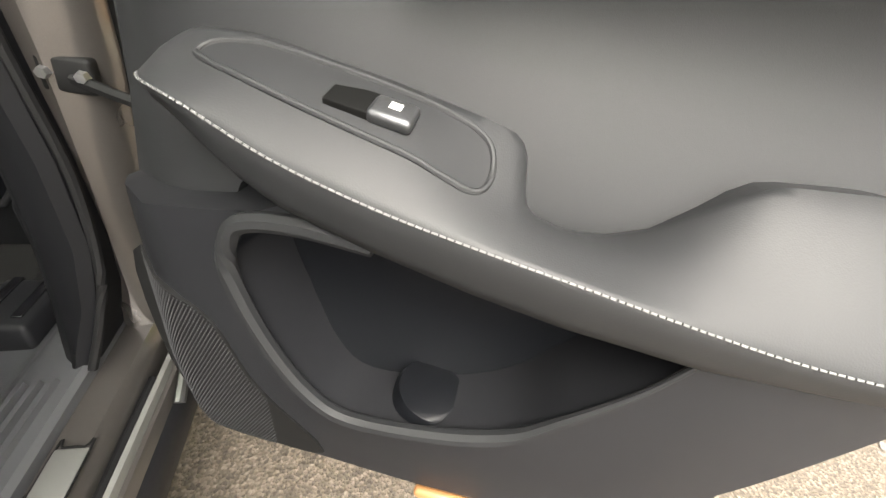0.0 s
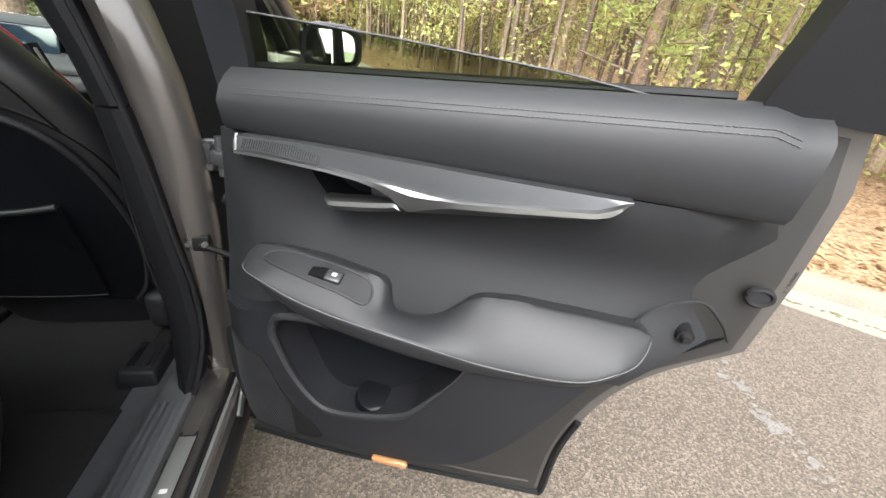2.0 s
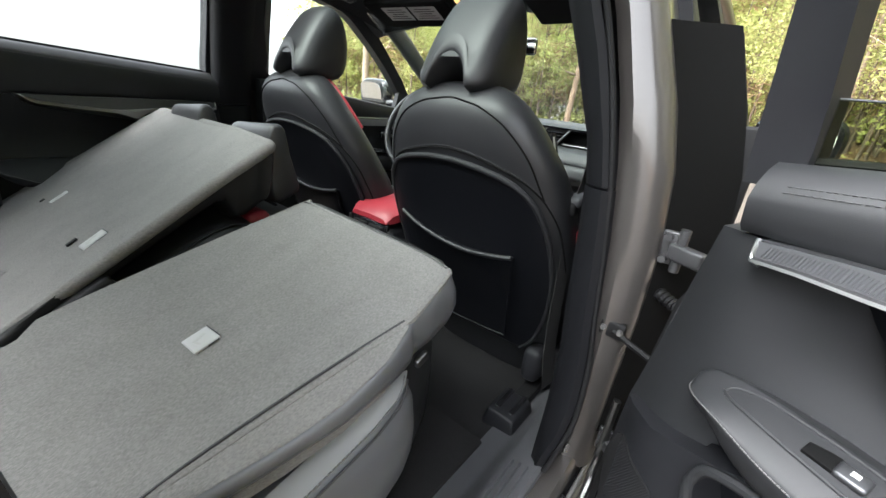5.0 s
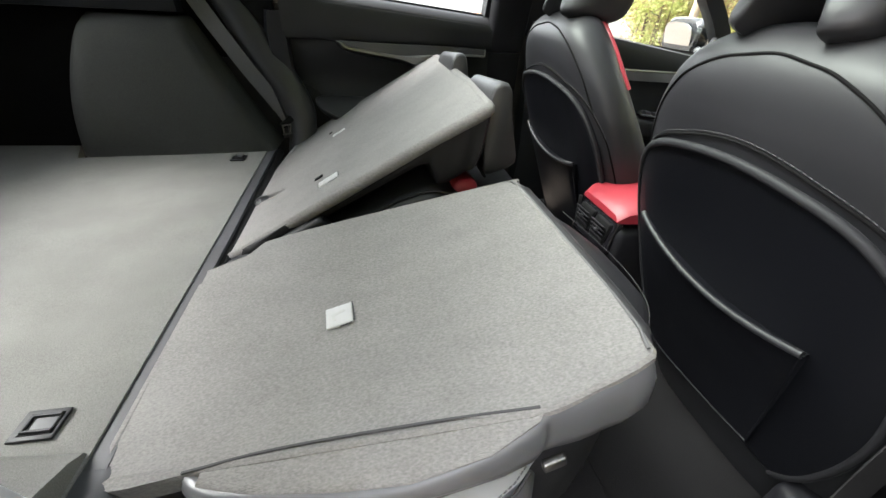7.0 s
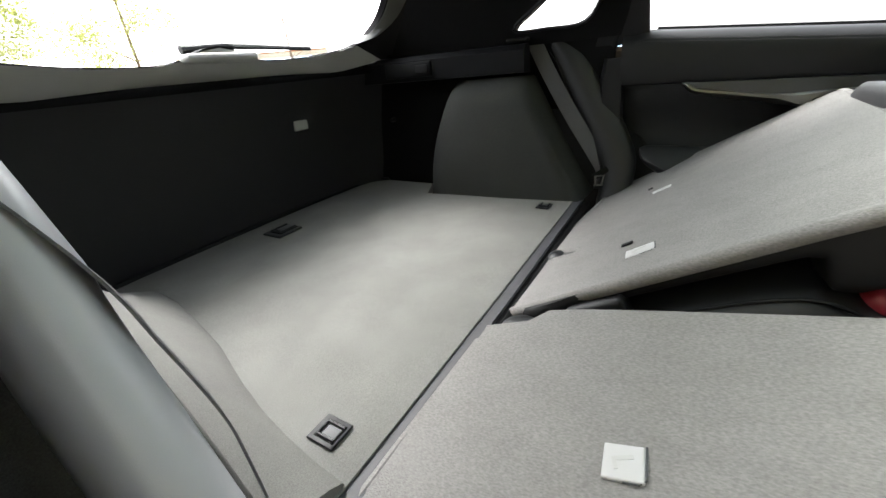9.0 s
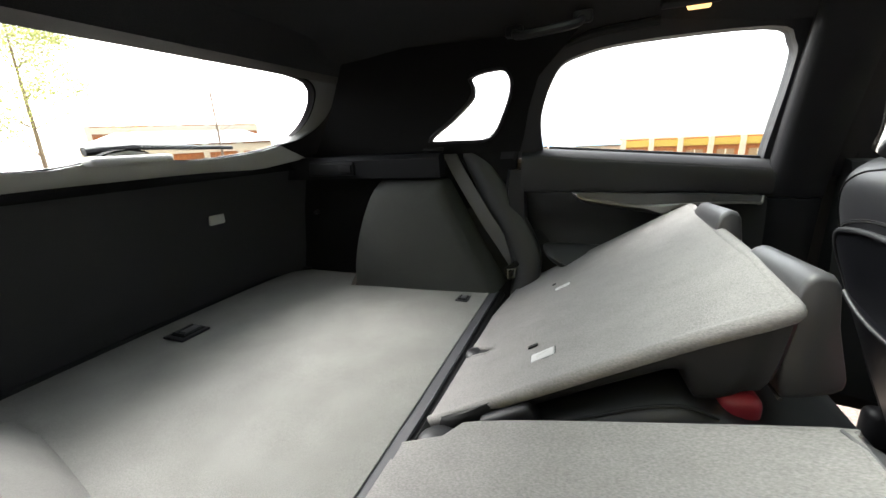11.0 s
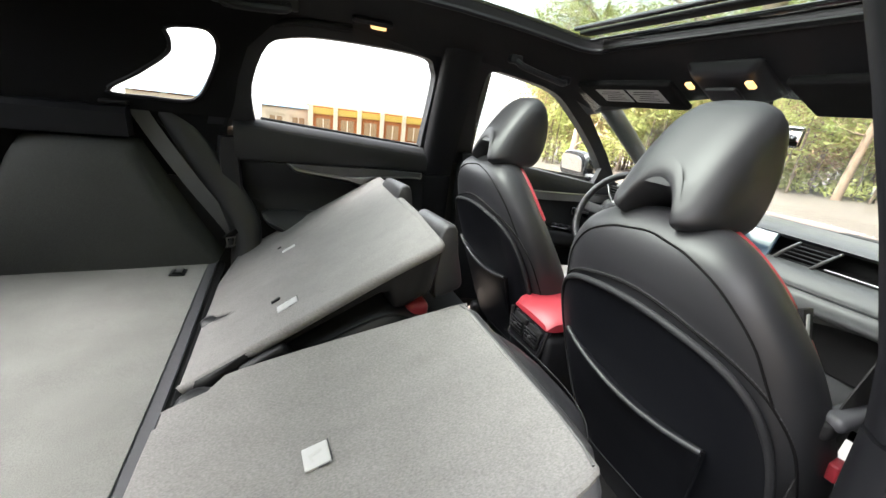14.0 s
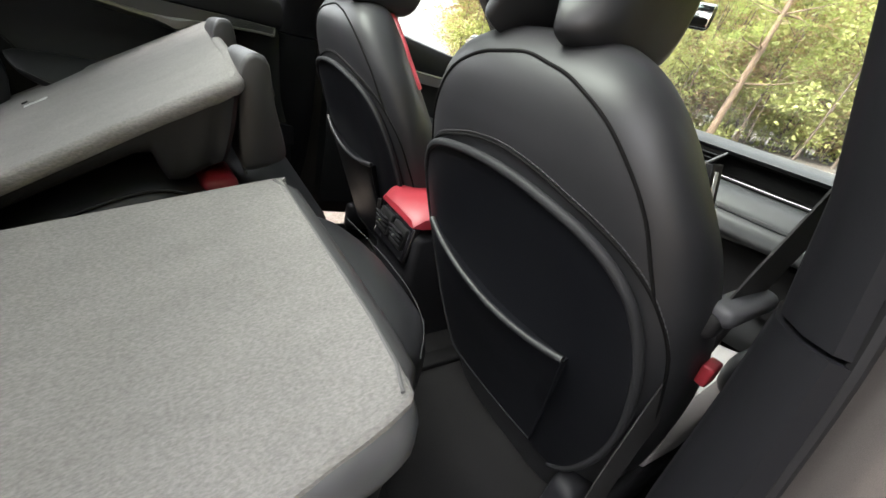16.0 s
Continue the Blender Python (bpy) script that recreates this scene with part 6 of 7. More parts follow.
# front passenger belt
fb = thing("seat_belt", "black front seat belt with grey plastic guide", "seat belt", (0.69, 0.6, 0.5))
part("webbing", strap(spline([(0.700, 0.60, 1.36), (0.694, 0.600, 1.17), (0.680, 0.585, 0.992), (0.678, 0.575, 0.90), (0.680, 0.59, 0.62), (0.69, 0.62, 0.45)], 5), 0.046, 0.0022, (0.25, 1, 0.15)), BLACKWEB, fb)
g = part("guide", rbox((0.682, 0.582, 0.985), (0.032, 0.080, 0.024), 0.010, 4, m=pose(0, 0, 0, 14, 0, -8)), GREYDARK, fb, "dark grey plastic belt guide")
part("guide_foot", rbox((0.674, 0.555, 0.962), (0.024, 0.03, 0.03), 0.008), DARK, g)
part("red_tab", rbox((0.694, 0.590, 0.895), (0.014, 0.022, 0.034), 0.004, m=pose(0, 0, 0, 18, 0, 0)), RED, fb, "red tab")

LAY.append(Matrix.Translation((0, 0.065, 0)))
# ---- centre console ----
con = thing("center_console", "black centre console with red armrest lid and rear air vents", "console", (MID, 0.8, 0.38))
part("body", rbox((MID, 0.90, 0.565), (0.19, 0.60, 0.37), 0.025, 4), PLASTIC, con)
rings = []
for y, zt, a in ((0.598, 0.780, 0.082), (0.62, 0.800, 0.090), (0.72, 0.812, 0.096), (0.90, 0.815, 0.096), (0.98, 0.806, 0.09), (1.0, 0.785, 0.08)):
    rings.append([(MID - a, y, 0.765), (MID - a, y, zt - 0.012), (MID - a * 0.85, y, zt), (MID, y, zt + 0.003), (MID + a * 0.85, y, zt), (MID + a, y, zt - 0.012), (MID + a, y, 0.765)])
part("armrest_lid", loft(rings), RED, con, "red leather armrest lid")
face = part("vent_panel", rbox((MID, 0.604, 0.715), (0.165, 0.024, 0.10), 0.010, m=pose(0, 0, 0, -12, 0, 0)), GLOSSBLACK, con, "gloss black vent panel")
for sg in (-1, 1):
    v = part("air_vent", rbox((MID + sg * 0.038, 0.592, 0.725), (0.062, 0.012, 0.056), 0.004, m=pose(0, 0, 0, -12, 0, 0)), DARK, con, "rear air vent")
    for k in range(4):
        part("slat", rbox((MID + sg * 0.038, 0.585 - 0.002 * k, 0.708 + 0.012 * k), (0.054, 0.012, 0.0025), 0.001, m=pose(0, 0, 0, -25, 0, 0)), PLASTIC, v)
    part("vent_tab", rbox((MID + sg * 0.038, 0.578, 0.726), (0.010, 0.010, 0.006), 0.002), CHROME, v, "chrome tab")
part("chrome_frame", tube([(MID - 0.078, 0.588, 0.765), (MID - 0.080, 0.592, 0.70), (MID - 0.072, 0.60, 0.668), (MID + 0.072, 0.60, 0.668)], 0.005, 6), CHROME, con, "chrome vent frame")

LAY.append(Matrix.Translation((0, 0.10, 0)))
# ---- dashboard ----
dash = thing("dashboard", "dark dashboard with chrome-edged vents and display", "dashboard", (MID, 1.5, 0.7))
prof = spline([(1.95, 1.03), (1.72, 1.070), (1.52, 1.085), (1.44, 1.078), (1.415, 1.066)], 3) + [(1.43, 1.056), (1.475, 1.048), (1.475, 1.000)] + spline([(1.40, 0.993), (1.365, 0.980), (1.345, 0.952), (1.343, 0.936)], 3) + spline([(1.350, 0.932), (1.338, 0.915), (1.342, 0.885), (1.37, 0.868)], 3) + [(1.47, 0.862), (1.49, 0.78), (1.50, 0.62), (1.60, 0.50), (1.95, 0.50)]
rings = []
for s in np.linspace(-1, 1, 17):
    rings.append([(MID + s * 0.715, y - 0.03 * (1 - s * s) + 0.09 * abs(s) ** 6, z - 0.012 * s * s) for y, z in prof])
part("dash_body", loft(rings), DASHTOP, dash, "soft grey-black dash top")


def dash_y(x, y):
    k = (x - MID) / 0.715
    return y - 0.03 * (1 - k * k) + 0.09 * abs(k) ** 6


# black recess behind the vents, chrome line on its lower lip
part("vent_band", loft([[(x, dash_y(x, y), z - 0.012 * ((x - MID) / 0.715) ** 2) for y, z in ((1.432, 1.0535), (1.471, 1.046), (1.471, 1.003), (1.402, 0.9955), (1.402, 0.994), (1.474, 1.0005), (1.474, 1.0475), (1.432, 1.0555))] for x in np.linspace(MID - 0.68, MID + 0.68, 17)]), BLACK, dash, "black recessed dash band")
part("chrome_line", tube([(x, dash_y(x, 1.398), 1.000 - 0.018 * (x - MID - 0.26)) for x in np.linspace(MID + 0.265, MID + 0.68, 7)], 0.0034, 6), CHROME, dash, "chrome dash strip")
part("pad_stitching", stitches([(x, dash_y(x, 1.341), 0.938) for x in np.linspace(MID + 0.16, MID + 0.69, 12)], 0.006, 0.0035, 0.0009), THREAD, dash, "pale stitching along the dash pad")
for x0, sg in ((0.205, 1), (other(0.205), -1), (0.62, 1), (other(0.62), -1)):
    # slanted outlet between two leaning chrome blades
    yv = dash_y(x0, 1.402)
    v = part("air_vent", loft([[(x0 + sg * (dx + lean), yv + dy, z) for dx, dy in ((-0.05, 0.012), (0.05, 0.012), (0.05, 0.05), (-0.05, 0.05))] for z, lean in ((0.986, -0.026), (1.054, 0.026))]), BLACK, dash, "dash air vent")
    for k in range(5):
        z = 0.994 + 0.0125 * k
        part("slat", rbox((x0 + sg * (-0.020 + 0.0094 * k), yv + 0.008, z), (0.094, 0.014, 0.0026), 0.001, m=pose(0, 0, 0, 0, 0, 0)), PLASTIC, v)
    for e in (-1, 1):
        part("chrome_blade", tube([(x0 + sg * (e * 0.052 - 0.028), yv - 0.004, 0.982), (x0 + sg * e * 0.052, yv - 0.006, 1.020), (x0 + sg * (e * 0.052 + 0.030), yv + 0.002, 1.058)], [0.0055, 0.0050, 0.0035], 8), CHROME, v, "leaning chrome blade")
    part("chrome_sill", tube([(x0 + sg * -0.080, yv - 0.004, 0.982), (x0 + sg * 0.024, yv - 0.004, 0.982)], 0.0048, 8), CHROME, v)
d2 = part("display", rbox((MID, 1.378, 1.022), (0.235, 0.02, 0.085), 0.006, m=pose(0, 0, 0, -18, 0, 0)), SCREEN, dash, "glossy centre display")
part("lower_display", rbox((MID + 0.02, 1.345, 0.86), (0.22, 0.02, 0.09), 0.006, m=pose(0, 0, 0, -30, 0, 0)), SCREEN, dash, "glossy lower display")
part("button_strip", rbox((MID + 0.135, 1.335, 0.87), (0.02, 0.02, 0.09), 0.004, m=pose(0, 0, 0, -30, 0, 0)), ALU, dash, "silver button strip")
part("glovebox_lid", rbox((MID + 0.43, 1.475, 0.755), (0.42, 0.03, 0.17), 0.02, m=pose(0, 0, 0, 4, 0, 0)), DARK, dash, "black glovebox lid")
part("screen_speaker", rbox((MID + 0.35, 1.80, 1.058), (0.5, 0.06, 0.008), 0.003), DARK, dash)
part("gauge_hood", rbox((-0.37, 1.43, 1.075), (0.34, 0.14, 0.07), 0.03, 4), SOFT, dash)

sw = thing("steering_wheel", "dark leather steering wheel with grey spokes", "steering wheel", (-0.335, 1.22, 0.98))
M = Matrix.Translation((-0.372, 1.17, 0.985)) @ pose(0, 0, 0, 66, 0, 0)
part("rim", tube([(0.185 * math.cos(a), 0.182 * math.sin(a), 0) for a in np.linspace(0, 2 * math.pi, 40, endpoint=False)], 0.0155, 10, closed=True), LEATHER, sw, m=M)
hub = part("hub", rbox((0, -0.01, 0.02 - 0.04), (0.15, 0.11, 0.05), 0.024, 4), SOFT, sw, m=M)
part("emblem", cyl((0, 0, 0.004), (0, 0, 0.009), 0.018, 0.016), ALU, hub, "chrome oval emblem", m=M)
for sg in (-1, 1):
    part("spoke", rbox((sg * 0.125, 0.0, -0.012), (0.11, 0.045, 0.018), 0.008), SOFT, sw, "dark spoke with buttons", m=M)
part("lower_spoke", rbox((0, -0.125, -0.012), (0.07, 0.11, 0.016), 0.008), SOFT, sw, m=M)
part("column", cyl((0, 0, -0.04), (0, -0.02, -0.26), 0.05, 0.06), PLASTIC, sw, m=M)

LAY.append(Matrix.Identity(4))
# ---- windscreen, pillars, visors, mirror ----
ws = thing("windscreen", "clear laminated windscreen", "windscreen", (MID, 1.6, 1.1), kind="structure")


def screen(x, t):
    e = ((x - MID) / 0.72) ** 2
    return (x, 1.235 + 0.80 * t - 0.12 * e, 1.468 - 0.41 * t - 0.035 * e * (1 - t))


bm = sheet([(MID - 0.60, 0), (MID, 0), (MID + 0.60, 0), (MID + 0.75, 1), (MID, 1), (MID - 0.75, 1)], lambda x, t: screen(x, t), lambda x, t: tuple(Vector(screen(x, t)) + Vector((0, 0.003, 0.004))), step=0.2)
g = part("windscreen_pane", bm, GLASS, ws)
g.visible_shadow = False
for sg in (-1, 1):
    a = thing("pillar_front_left" if sg < 0 else "pillar_front_right", "windscreen pillar trim, greyed for light from the screen", "pillar", (MID + sg * 0.7, 1.6, 1.2), kind="structure")
    pts = spline([(sg * 0.60, 1.16, 1.505), (sg * 0.66, 1.36, 1.428), (sg * 0.732, 1.69, 1.240), (sg * 0.79, 1.99, 1.06)], 5)
    # trim takes the lighter dash grey in place of windscreen light
    part("trim", tube(pts, 0.041, 14), DASHTOP, a)
    pts = [(x + sg * 0.035, y + 0.01, z + 0.015) for x, y, z in pts]
    part("outer_skin", tube(pts, 0.034, 10), PAINT, a)

for sg, lab in ((-1, "black sun visor with pale label"), (1, "plain black cloth sun visor folded up")):
    v = thing("sun_visor", lab, "sun visor", (MID + sg * 0.34, 1.17, 1.45), "sun visors")
    M = Matrix.Translation((sg * 0.37, 1.195, 1.448)) @ pose(0, 0, 0, -22, 0, sg * -6)
    part("board", rbox((0, 0, 0), (0.40, 0.17, 0.024), 0.011, 4), SHADECLOTH, v, m=M)
    if sg < 0:
        for i, x in enumerate((-0.085, 0.055)):
            lb = part("label_card", rbox((x + 0.03, -0.012, -0.0125), (0.128, 0.085, 0.0012), 0.0), WHITEPL, v, "pale printed warning label", m=M)
            for k in range(5):
                part("print_bar", rbox((x + 0.03, 0.016 - 0.014 * k, -0.0135), (0.10 - 0.02 * (k % 3), 0.004, 0.0006), 0.0), DARKTHREAD, lb, m=M)
    part("arm", tube([(-sg * -0.19, 0.05, 0.01), (-sg * -0.20, 0.07, 0.03)], 0.008, 8), PLASTIC, v, m=M)
oc = thing("overhead_console", "black overhead console with warm lamps", "overhead console", (MID, 1.1, 1.5))
M = Matrix.Translation((MID, 1.185, 1.468)) @ pose(0, 0, 0, -24, 0, 0)
part("housing", rbox((0, 0, 0.012), (0.23, 0.19, 0.04), 0.017, 4, m=pose(0, 0, 0, 180, 0, 0), taper=(0.75, 0.75)), PLASTIC, oc, m=M)
for sg in (-1, 1):
    part("map_lamp", rbox((sg * 0.088, -0.045, -0.022), (0.020, 0.030, 0.010), 0.004), LAMPGLOW, oc, "glowing warm map lamp", m=M)
part("glasses_flap", rbox((0, 0.02, -0.025), (0.09, 0.11, 0.012), 0.005), PLASTIC, oc, m=M)
rm = thing("rear_view_mirror", "frameless black rear-view mirror", "mirror", (0.09, 1.42, 1.37))
M = Matrix.Translation((-0.035, 1.42, 1.360)) @ pose(0, 0, 0, 3, 0, 20)
part("housing", rbox((0, 0.016, 0), (0.25, 0.030, 0.065), 0.014, 4), GLOSSBLACK, rm, m=M)
part("mirror_glass", rbox((0, -0.0015, 0), (0.24, 0.004, 0.056), 0.0015), MIRROR, rm, "mirror glass", m=M)
part("stalk", tube([(0.0, 0.03, 0.01), (0, 0.08, 0.05), (0, 0.05, 0.12)], 0.012, 8), PLASTIC, rm, m=M)


# ---- front doors ----
def front_door(m, label, tilt):
    d = thing("car_door", label, "car door", m @ Vector((-0.78, 1.2, 0.4)), "front doors")

    def put(name, bm, mat, parent=None, lab="", fall=0.14):
        for v in bm.verts:  # the waistline falls towards the bonnet
            v.co.z -= fall * max(0.0, min(v.co.y, 1.6) - 0.80) * max(0.0, min(1.0, (1.45 - v.co.z) / 0.3))
        return part(name, bm, mat, parent or d, lab, 40, m)
    win = spline([(0.785, 1.16), (0.764, 1.23), (0.735, 1.36), (0.737, 1.45), (0.77, 1.476), (0.84, 1.474), (1.07, 1.442), (1.23, 1.37), (1.39, 1.285), (1.51, 1.212), (1.58, 1.148), (1.30, 1.142), (1.0, 1.150)], 4, True)

    def dx(y, z):
        return -0.785 + 0.40 * max(0, z - 1.15)
    bm = sheet([(0.70, 1.10), (0.69, 1.35), (0.70, 1.51), (0.85, 1.53), (1.10, 1.49), (1.28, 1.405), (1.52, 1.26), (1.72, 1.10)], lambda y, z: (dx(y, z), y, z), lambda y, z: (dx(y, z) - 0.05, y, z), [win], step=0.09)
    put("window_frame", bm, PLASTIC, None, "black window frame")
    bm = sheet(win, lambda y, z: (dx(y, z) - 0.02, y, z), lambda y, z: (dx(y, z) - 0.024, y, z))
    g = put("window_pane", bm, GLASS)
    g.visible_shadow = False
    rings = []
    for y in np.linspace(0.72, 1.80, 12):
        rings.append([(-0.80, y, 0.45), (-0.72, y, 0.45), (-0.715, y, 0.72), (-0.745, y, 0.90), (-0.745, y, 1.02), (-0.735, y, 1.05), (-0.735, y, 1.115), (-0.75, y, 1.142), (-0.78, y, 1.148), (-0.80, y, 1.14)])
    put("panel", loft(rings), SOFT, None, "black soft door panel")
    bl = spline([(-0.730, 0.80, 1.030), (-0.728, 1.05, 1.022), (-0.728, 1.30, 1.045), (-0.735, 1.62, 1.085)], 6)
    put("trim_blade", strap(bl, 0.034, 0.012, (0.2, 0, 1)), STEEL, None, "aluminium trim blade")
    put("chrome_edge", tube([(x + 0.006, y, z + 0.020) for x, y, z in bl], 0.005, 6), CHROME)
    h = put("door_handle", rbox((-0.728, 1.42, 0.985), (0.02, 0.12, 0.045), 0.012), GLOSSBLACK)
    put("lever", rbox((-0.715, 1.42, 0.992), (0.012, 0.09, 0.014), 0.004), CHROME, h, "chrome lever")
    arm = put("armrest", rbox((-0.70, 1.14, 0.845), (0.10, 0.60, 0.09), 0.035, 4), LEATHER, None, "black leather armrest")
    sp = put("switch_panel", rbox((-0.69, 1.30, 0.897), (0.07, 0.20, 0.012), 0.005), GLOSSBLACK, arm, "window switch panel")
    for k in range(3):
        put("switch", rbox((-0.69, 1.25 + 0.045 * k, 0.907), (0.03, 0.026, 0.012), 0.003), ALU, sp)
    grille = put("speaker_grille", rbox((-0.735, 1.62, 1.005), (0.02, 0.10, 0.035), 0.008), PLASTIC, None, "small tweeter grille")
    bm = sheet([(0.68, 0.34), (1.9, 0.34), (1.9, 1.14), (0.68, 1.14)], lambda y, z: (-0.84 - 0.06 * math.sin(math.pi * (z - 0.2) / 1.1), y, z), lambda y, z: (-0.86 - 0.06 * math.sin(math.pi * (z - 0.2) / 1.1), y, z), step=0.15)
    put("outer_skin", bm, PAINT, None, "graphite painted outer skin")
    # exterior mirror
    c = Vector((-0.985, 1.52, 1.115))
    rings = []
    for t, k in ((0, 0.90), (0.012, 1.0), (0.05, 0.98), (0.09, 0.82), (0.115, 0.5), (0.12, 0.2)):
        rings.append([(c.x + 0.115 * k * math.copysign(abs(math.cos(a)) ** 0.6, math.cos(a)), c.y + t, c.z + 0.078 * k * math.copysign(abs(math.sin(a)) ** 0.6, math.sin(a))) for a in np.linspace(0, 2 * math.pi, 24, endpoint=False)])
    mir = put("side_mirror", loft(rings), GLOSSBLACK, None, "door mirror housing", 0)
    bm = loft([[(c.x + 0.088 * math.copysign(abs(math.cos(a)) ** 0.6, math.cos(a)), c.y - 0.009 + t + tilt * 0.064 * math.sin(a), c.z + 0.056 * math.copysign(abs(math.sin(a)) ** 0.6, math.sin(a))) for a in np.linspace(0, 2 * math.pi, 24, endpoint=False)] for t in (0, 0.004)])
    put("mirror_glass", bm, MIRROR, mir, "mirror glass", 0)
    put("mirror_foot", rbox((-0.85, 1.56, 1.065), (0.11, 0.06, 0.045), 0.015), GLOSSBLACK, mir, "", 0)
    put("sail_panel", loft([[(-0.80, 1.50, 1.14), (-0.80, 1.70, 1.10), (-0.80, 1.70, 1.14), (-0.78, 1.52, 1.215)], [(-0.765, 1.50, 1.14), (-0.765, 1.70, 1.10), (-0.765, 1.70, 1.14), (-0.755, 1.52, 1.215)]]), PLASTIC)


front_door(Matrix.Identity(4), "closed driver door, black panel with aluminium blade", -0.32)
front_door(FLIP, "closed front passenger door with black exterior mirror", 0.07)
bulk = sheet([(-0.80, 0.25), (0.85, 0.25), (0.85, 1.04), (-0.80, 1.04)], lambda x, z: (x, 2.0, z), lambda x, z: (x, 2.05, z), step=0.4)
solo("firewall", bulk, DARK, "dark bulkhead behind the dashboard", "wall", "structure")
bm = sheet([(MID - 0.85, 2.0), (MID + 0.85, 2.0), (MID + 0.88, 2.5), (MID + 0.78, 2.95), (MID - 0.78, 2.95), (MID - 0.88, 2.5)], lambda x, y: (x, y, 1.02 - 0.10 * (y - 2.0) - 0.08 * (y - 2.0) ** 3 - 0.10 * ((x - MID) / 0.85) ** 4), lambda x, y: (x, y, 0.60), step=0.15)
solo("bonnet", bm, PAINT, "graphite metallic bonnet ahead of the windscreen", "car bonnet")
bm = sheet([(-0.78, -1.28), (0.78, -1.28), (0.78, 2.9), (-0.78, 2.9)], lambda x, y: (x, y, 0.235), lambda x, y: (x, y, 0.20), step=0.6)
solo("underbody", bm, DARK, "dark car underbody", "car underbody", "structure")


# ---- the car park and what stands round it ----
def ground_z(x, y):
    z = 0.0
    if x < -3:
        z -= 0.065 * (min(-x, 45) - 3) + 0.04 * max(0, -x - 45)
    return z


def grid_mesh(xs, ys, fn):
    bm = bmesh.new()
    V = [[bm.verts.new((x, y, fn(x, y))) for y in ys] for x in xs]
    for i in range(len(xs) - 1):
        for j in range(len(ys) - 1):
            bm.faces.new([V[i][j], V[i + 1][j], V[i + 1][j + 1], V[i][j + 1]])
    return bm


xs = [-600, -200, -90, -45, -30, -15, -8, -3, 0, 2, 4, 8, 20, 60, 600]
ys = [-600, -200, -80, -30, -10, -4, 0, 4, 10, 30, 80, 200, 600]
solo("ground", grid_mesh(xs, ys, ground_z), ASPHALT, "weathered asphalt car park with pale stone chips", "ground", "structure")
KERB = 4.15
# the kerb and the woods run at an angle to the car
SLANT = Matrix.Translation((4.1, 1.4, 0)) @ Matrix.Rotation(radians(15), 4, "Z") @ Matrix.Translation((-4.1, -1.4, 0))
LAY.append(SLANT)
BEND = [(-40, 5.0), (-1.2, 5.0), (0.5, 4.68), (1.2, 4.30), (1.6, 4.00), (1.78, 3.84), (2.2, 3.66), (3.0, 3.58), (5.0, 3.62), (9.0, 3.85), (14.0, 4.15), (60, 4.15)]


def kerb_x(y):
    """The kerb's foot: bent to fit the camera's view."""
    return lerp_table(BEND, y)


kerb_ys = np.concatenate([[-30, -10, -4], np.arange(-1.6, 5.0, 0.12), [6, 8, 11, 14, 20, 30, 60]])
bm = loft([[(kerb_x(y), y, -0.05), (kerb_x(y) + 0.015, y, 0.070), (kerb_x(y) + 0.040, y, 0.104), (kerb_x(y) + 0.075, y, 0.115), (kerb_x(y) + 0.17, y, 0.118), (kerb_x(y) + 0.185, y, 0.108), (kerb_x(y) + 0.19, y, -0.05)] for y in kerb_ys])
kerb = solo("kerb", bm, CONCRETE, "weathered beige concrete kerb along the car park", "kerb", "structure")
bm = loft([[(kerb_x(y) - 0.36 + 0.012 * math.sin(9 * y) + 0.008 * math.sin(31 * y), y, 0.004), (kerb_x(y) - 0.01, y, 0.010), (kerb_x(y) - 0.01, y, -0.02), (kerb_x(y) - 0.36 + 0.012 * math.sin(9 * y), y, -0.02)] for y in kerb_ys])
solo("gutter", bm, GUTTER, "pale concrete gutter strip", "gutter", "structure")


def bank(x, y):
    return 0.12 + 0.03 * (x - KERB) * (1 - math.exp(-(x - KERB) / 6)) + 0.10 * math.sin(0.7 * x) * math.cos(0.5 * y) * min(1, (x - KERB) / 3)


bm = grid_mesh([KERB + 0.185, 4.6, 5, 6, 7.5, 9, 11, 14, 18, 24, 32, 45, 90, 300, 600], np.concatenate([[-600, -150, -60], np.arange(-30, -2, 2.5), np.arange(-1.6, 5.0, 0.24), np.arange(5, 60, 2.5), [90, 200, 600]]), bank)
for v in bm.verts:
    v.co.x += (kerb_x(v.co.y) - KERB) * max(0.0, 1 - (v.co.x - KERB - 0.185) / 5)
    v.co.z -= 0.012 * max(0.0, 1 - (v.co.x - kerb_x(v.co.y) - 0.185) / 0.5)
solo("forest_floor", bm, LITTER, "brown leaf litter under the trees", "forest floor", "structure")
# moss in the gutter's crack
rng = random.Random(11)
verts, faces = [], []
for i in range(260):
    y = rng.uniform(-0.6, 4.5)
    c, r = kerb_x(y) - 0.27 + 0.02 * math.sin(6 * y) + rng.gauss(0, 0.012), rng.uniform(0.006, 0.02)
    k = len(verts)
    verts += [(c + r * rng.uniform(0.4, 1.0) * math.cos(a) * 0.6 - 0.5 * r * math.sin(a), y + r * math.sin(a), 0.0095) for a in np.linspace(0, 2 * math.pi, 7, endpoint=False)] + [(c, y, 0.016)]
    faces += [(k + j, k + (j + 1) % 7, k + 7) for j in range(7)]
me = bpy.data.meshes.new("moss")
me.from_pydata(verts, [], faces)
me.materials.append(MOSS)
ob = new("moss", me)
ob.matrix_basis = LAY[-1]
tagged(ob, "olive moss tufts along the gutter crack", "moss", "", "stuff")
# fallen leaves along the kerb
rng = random.Random(4)


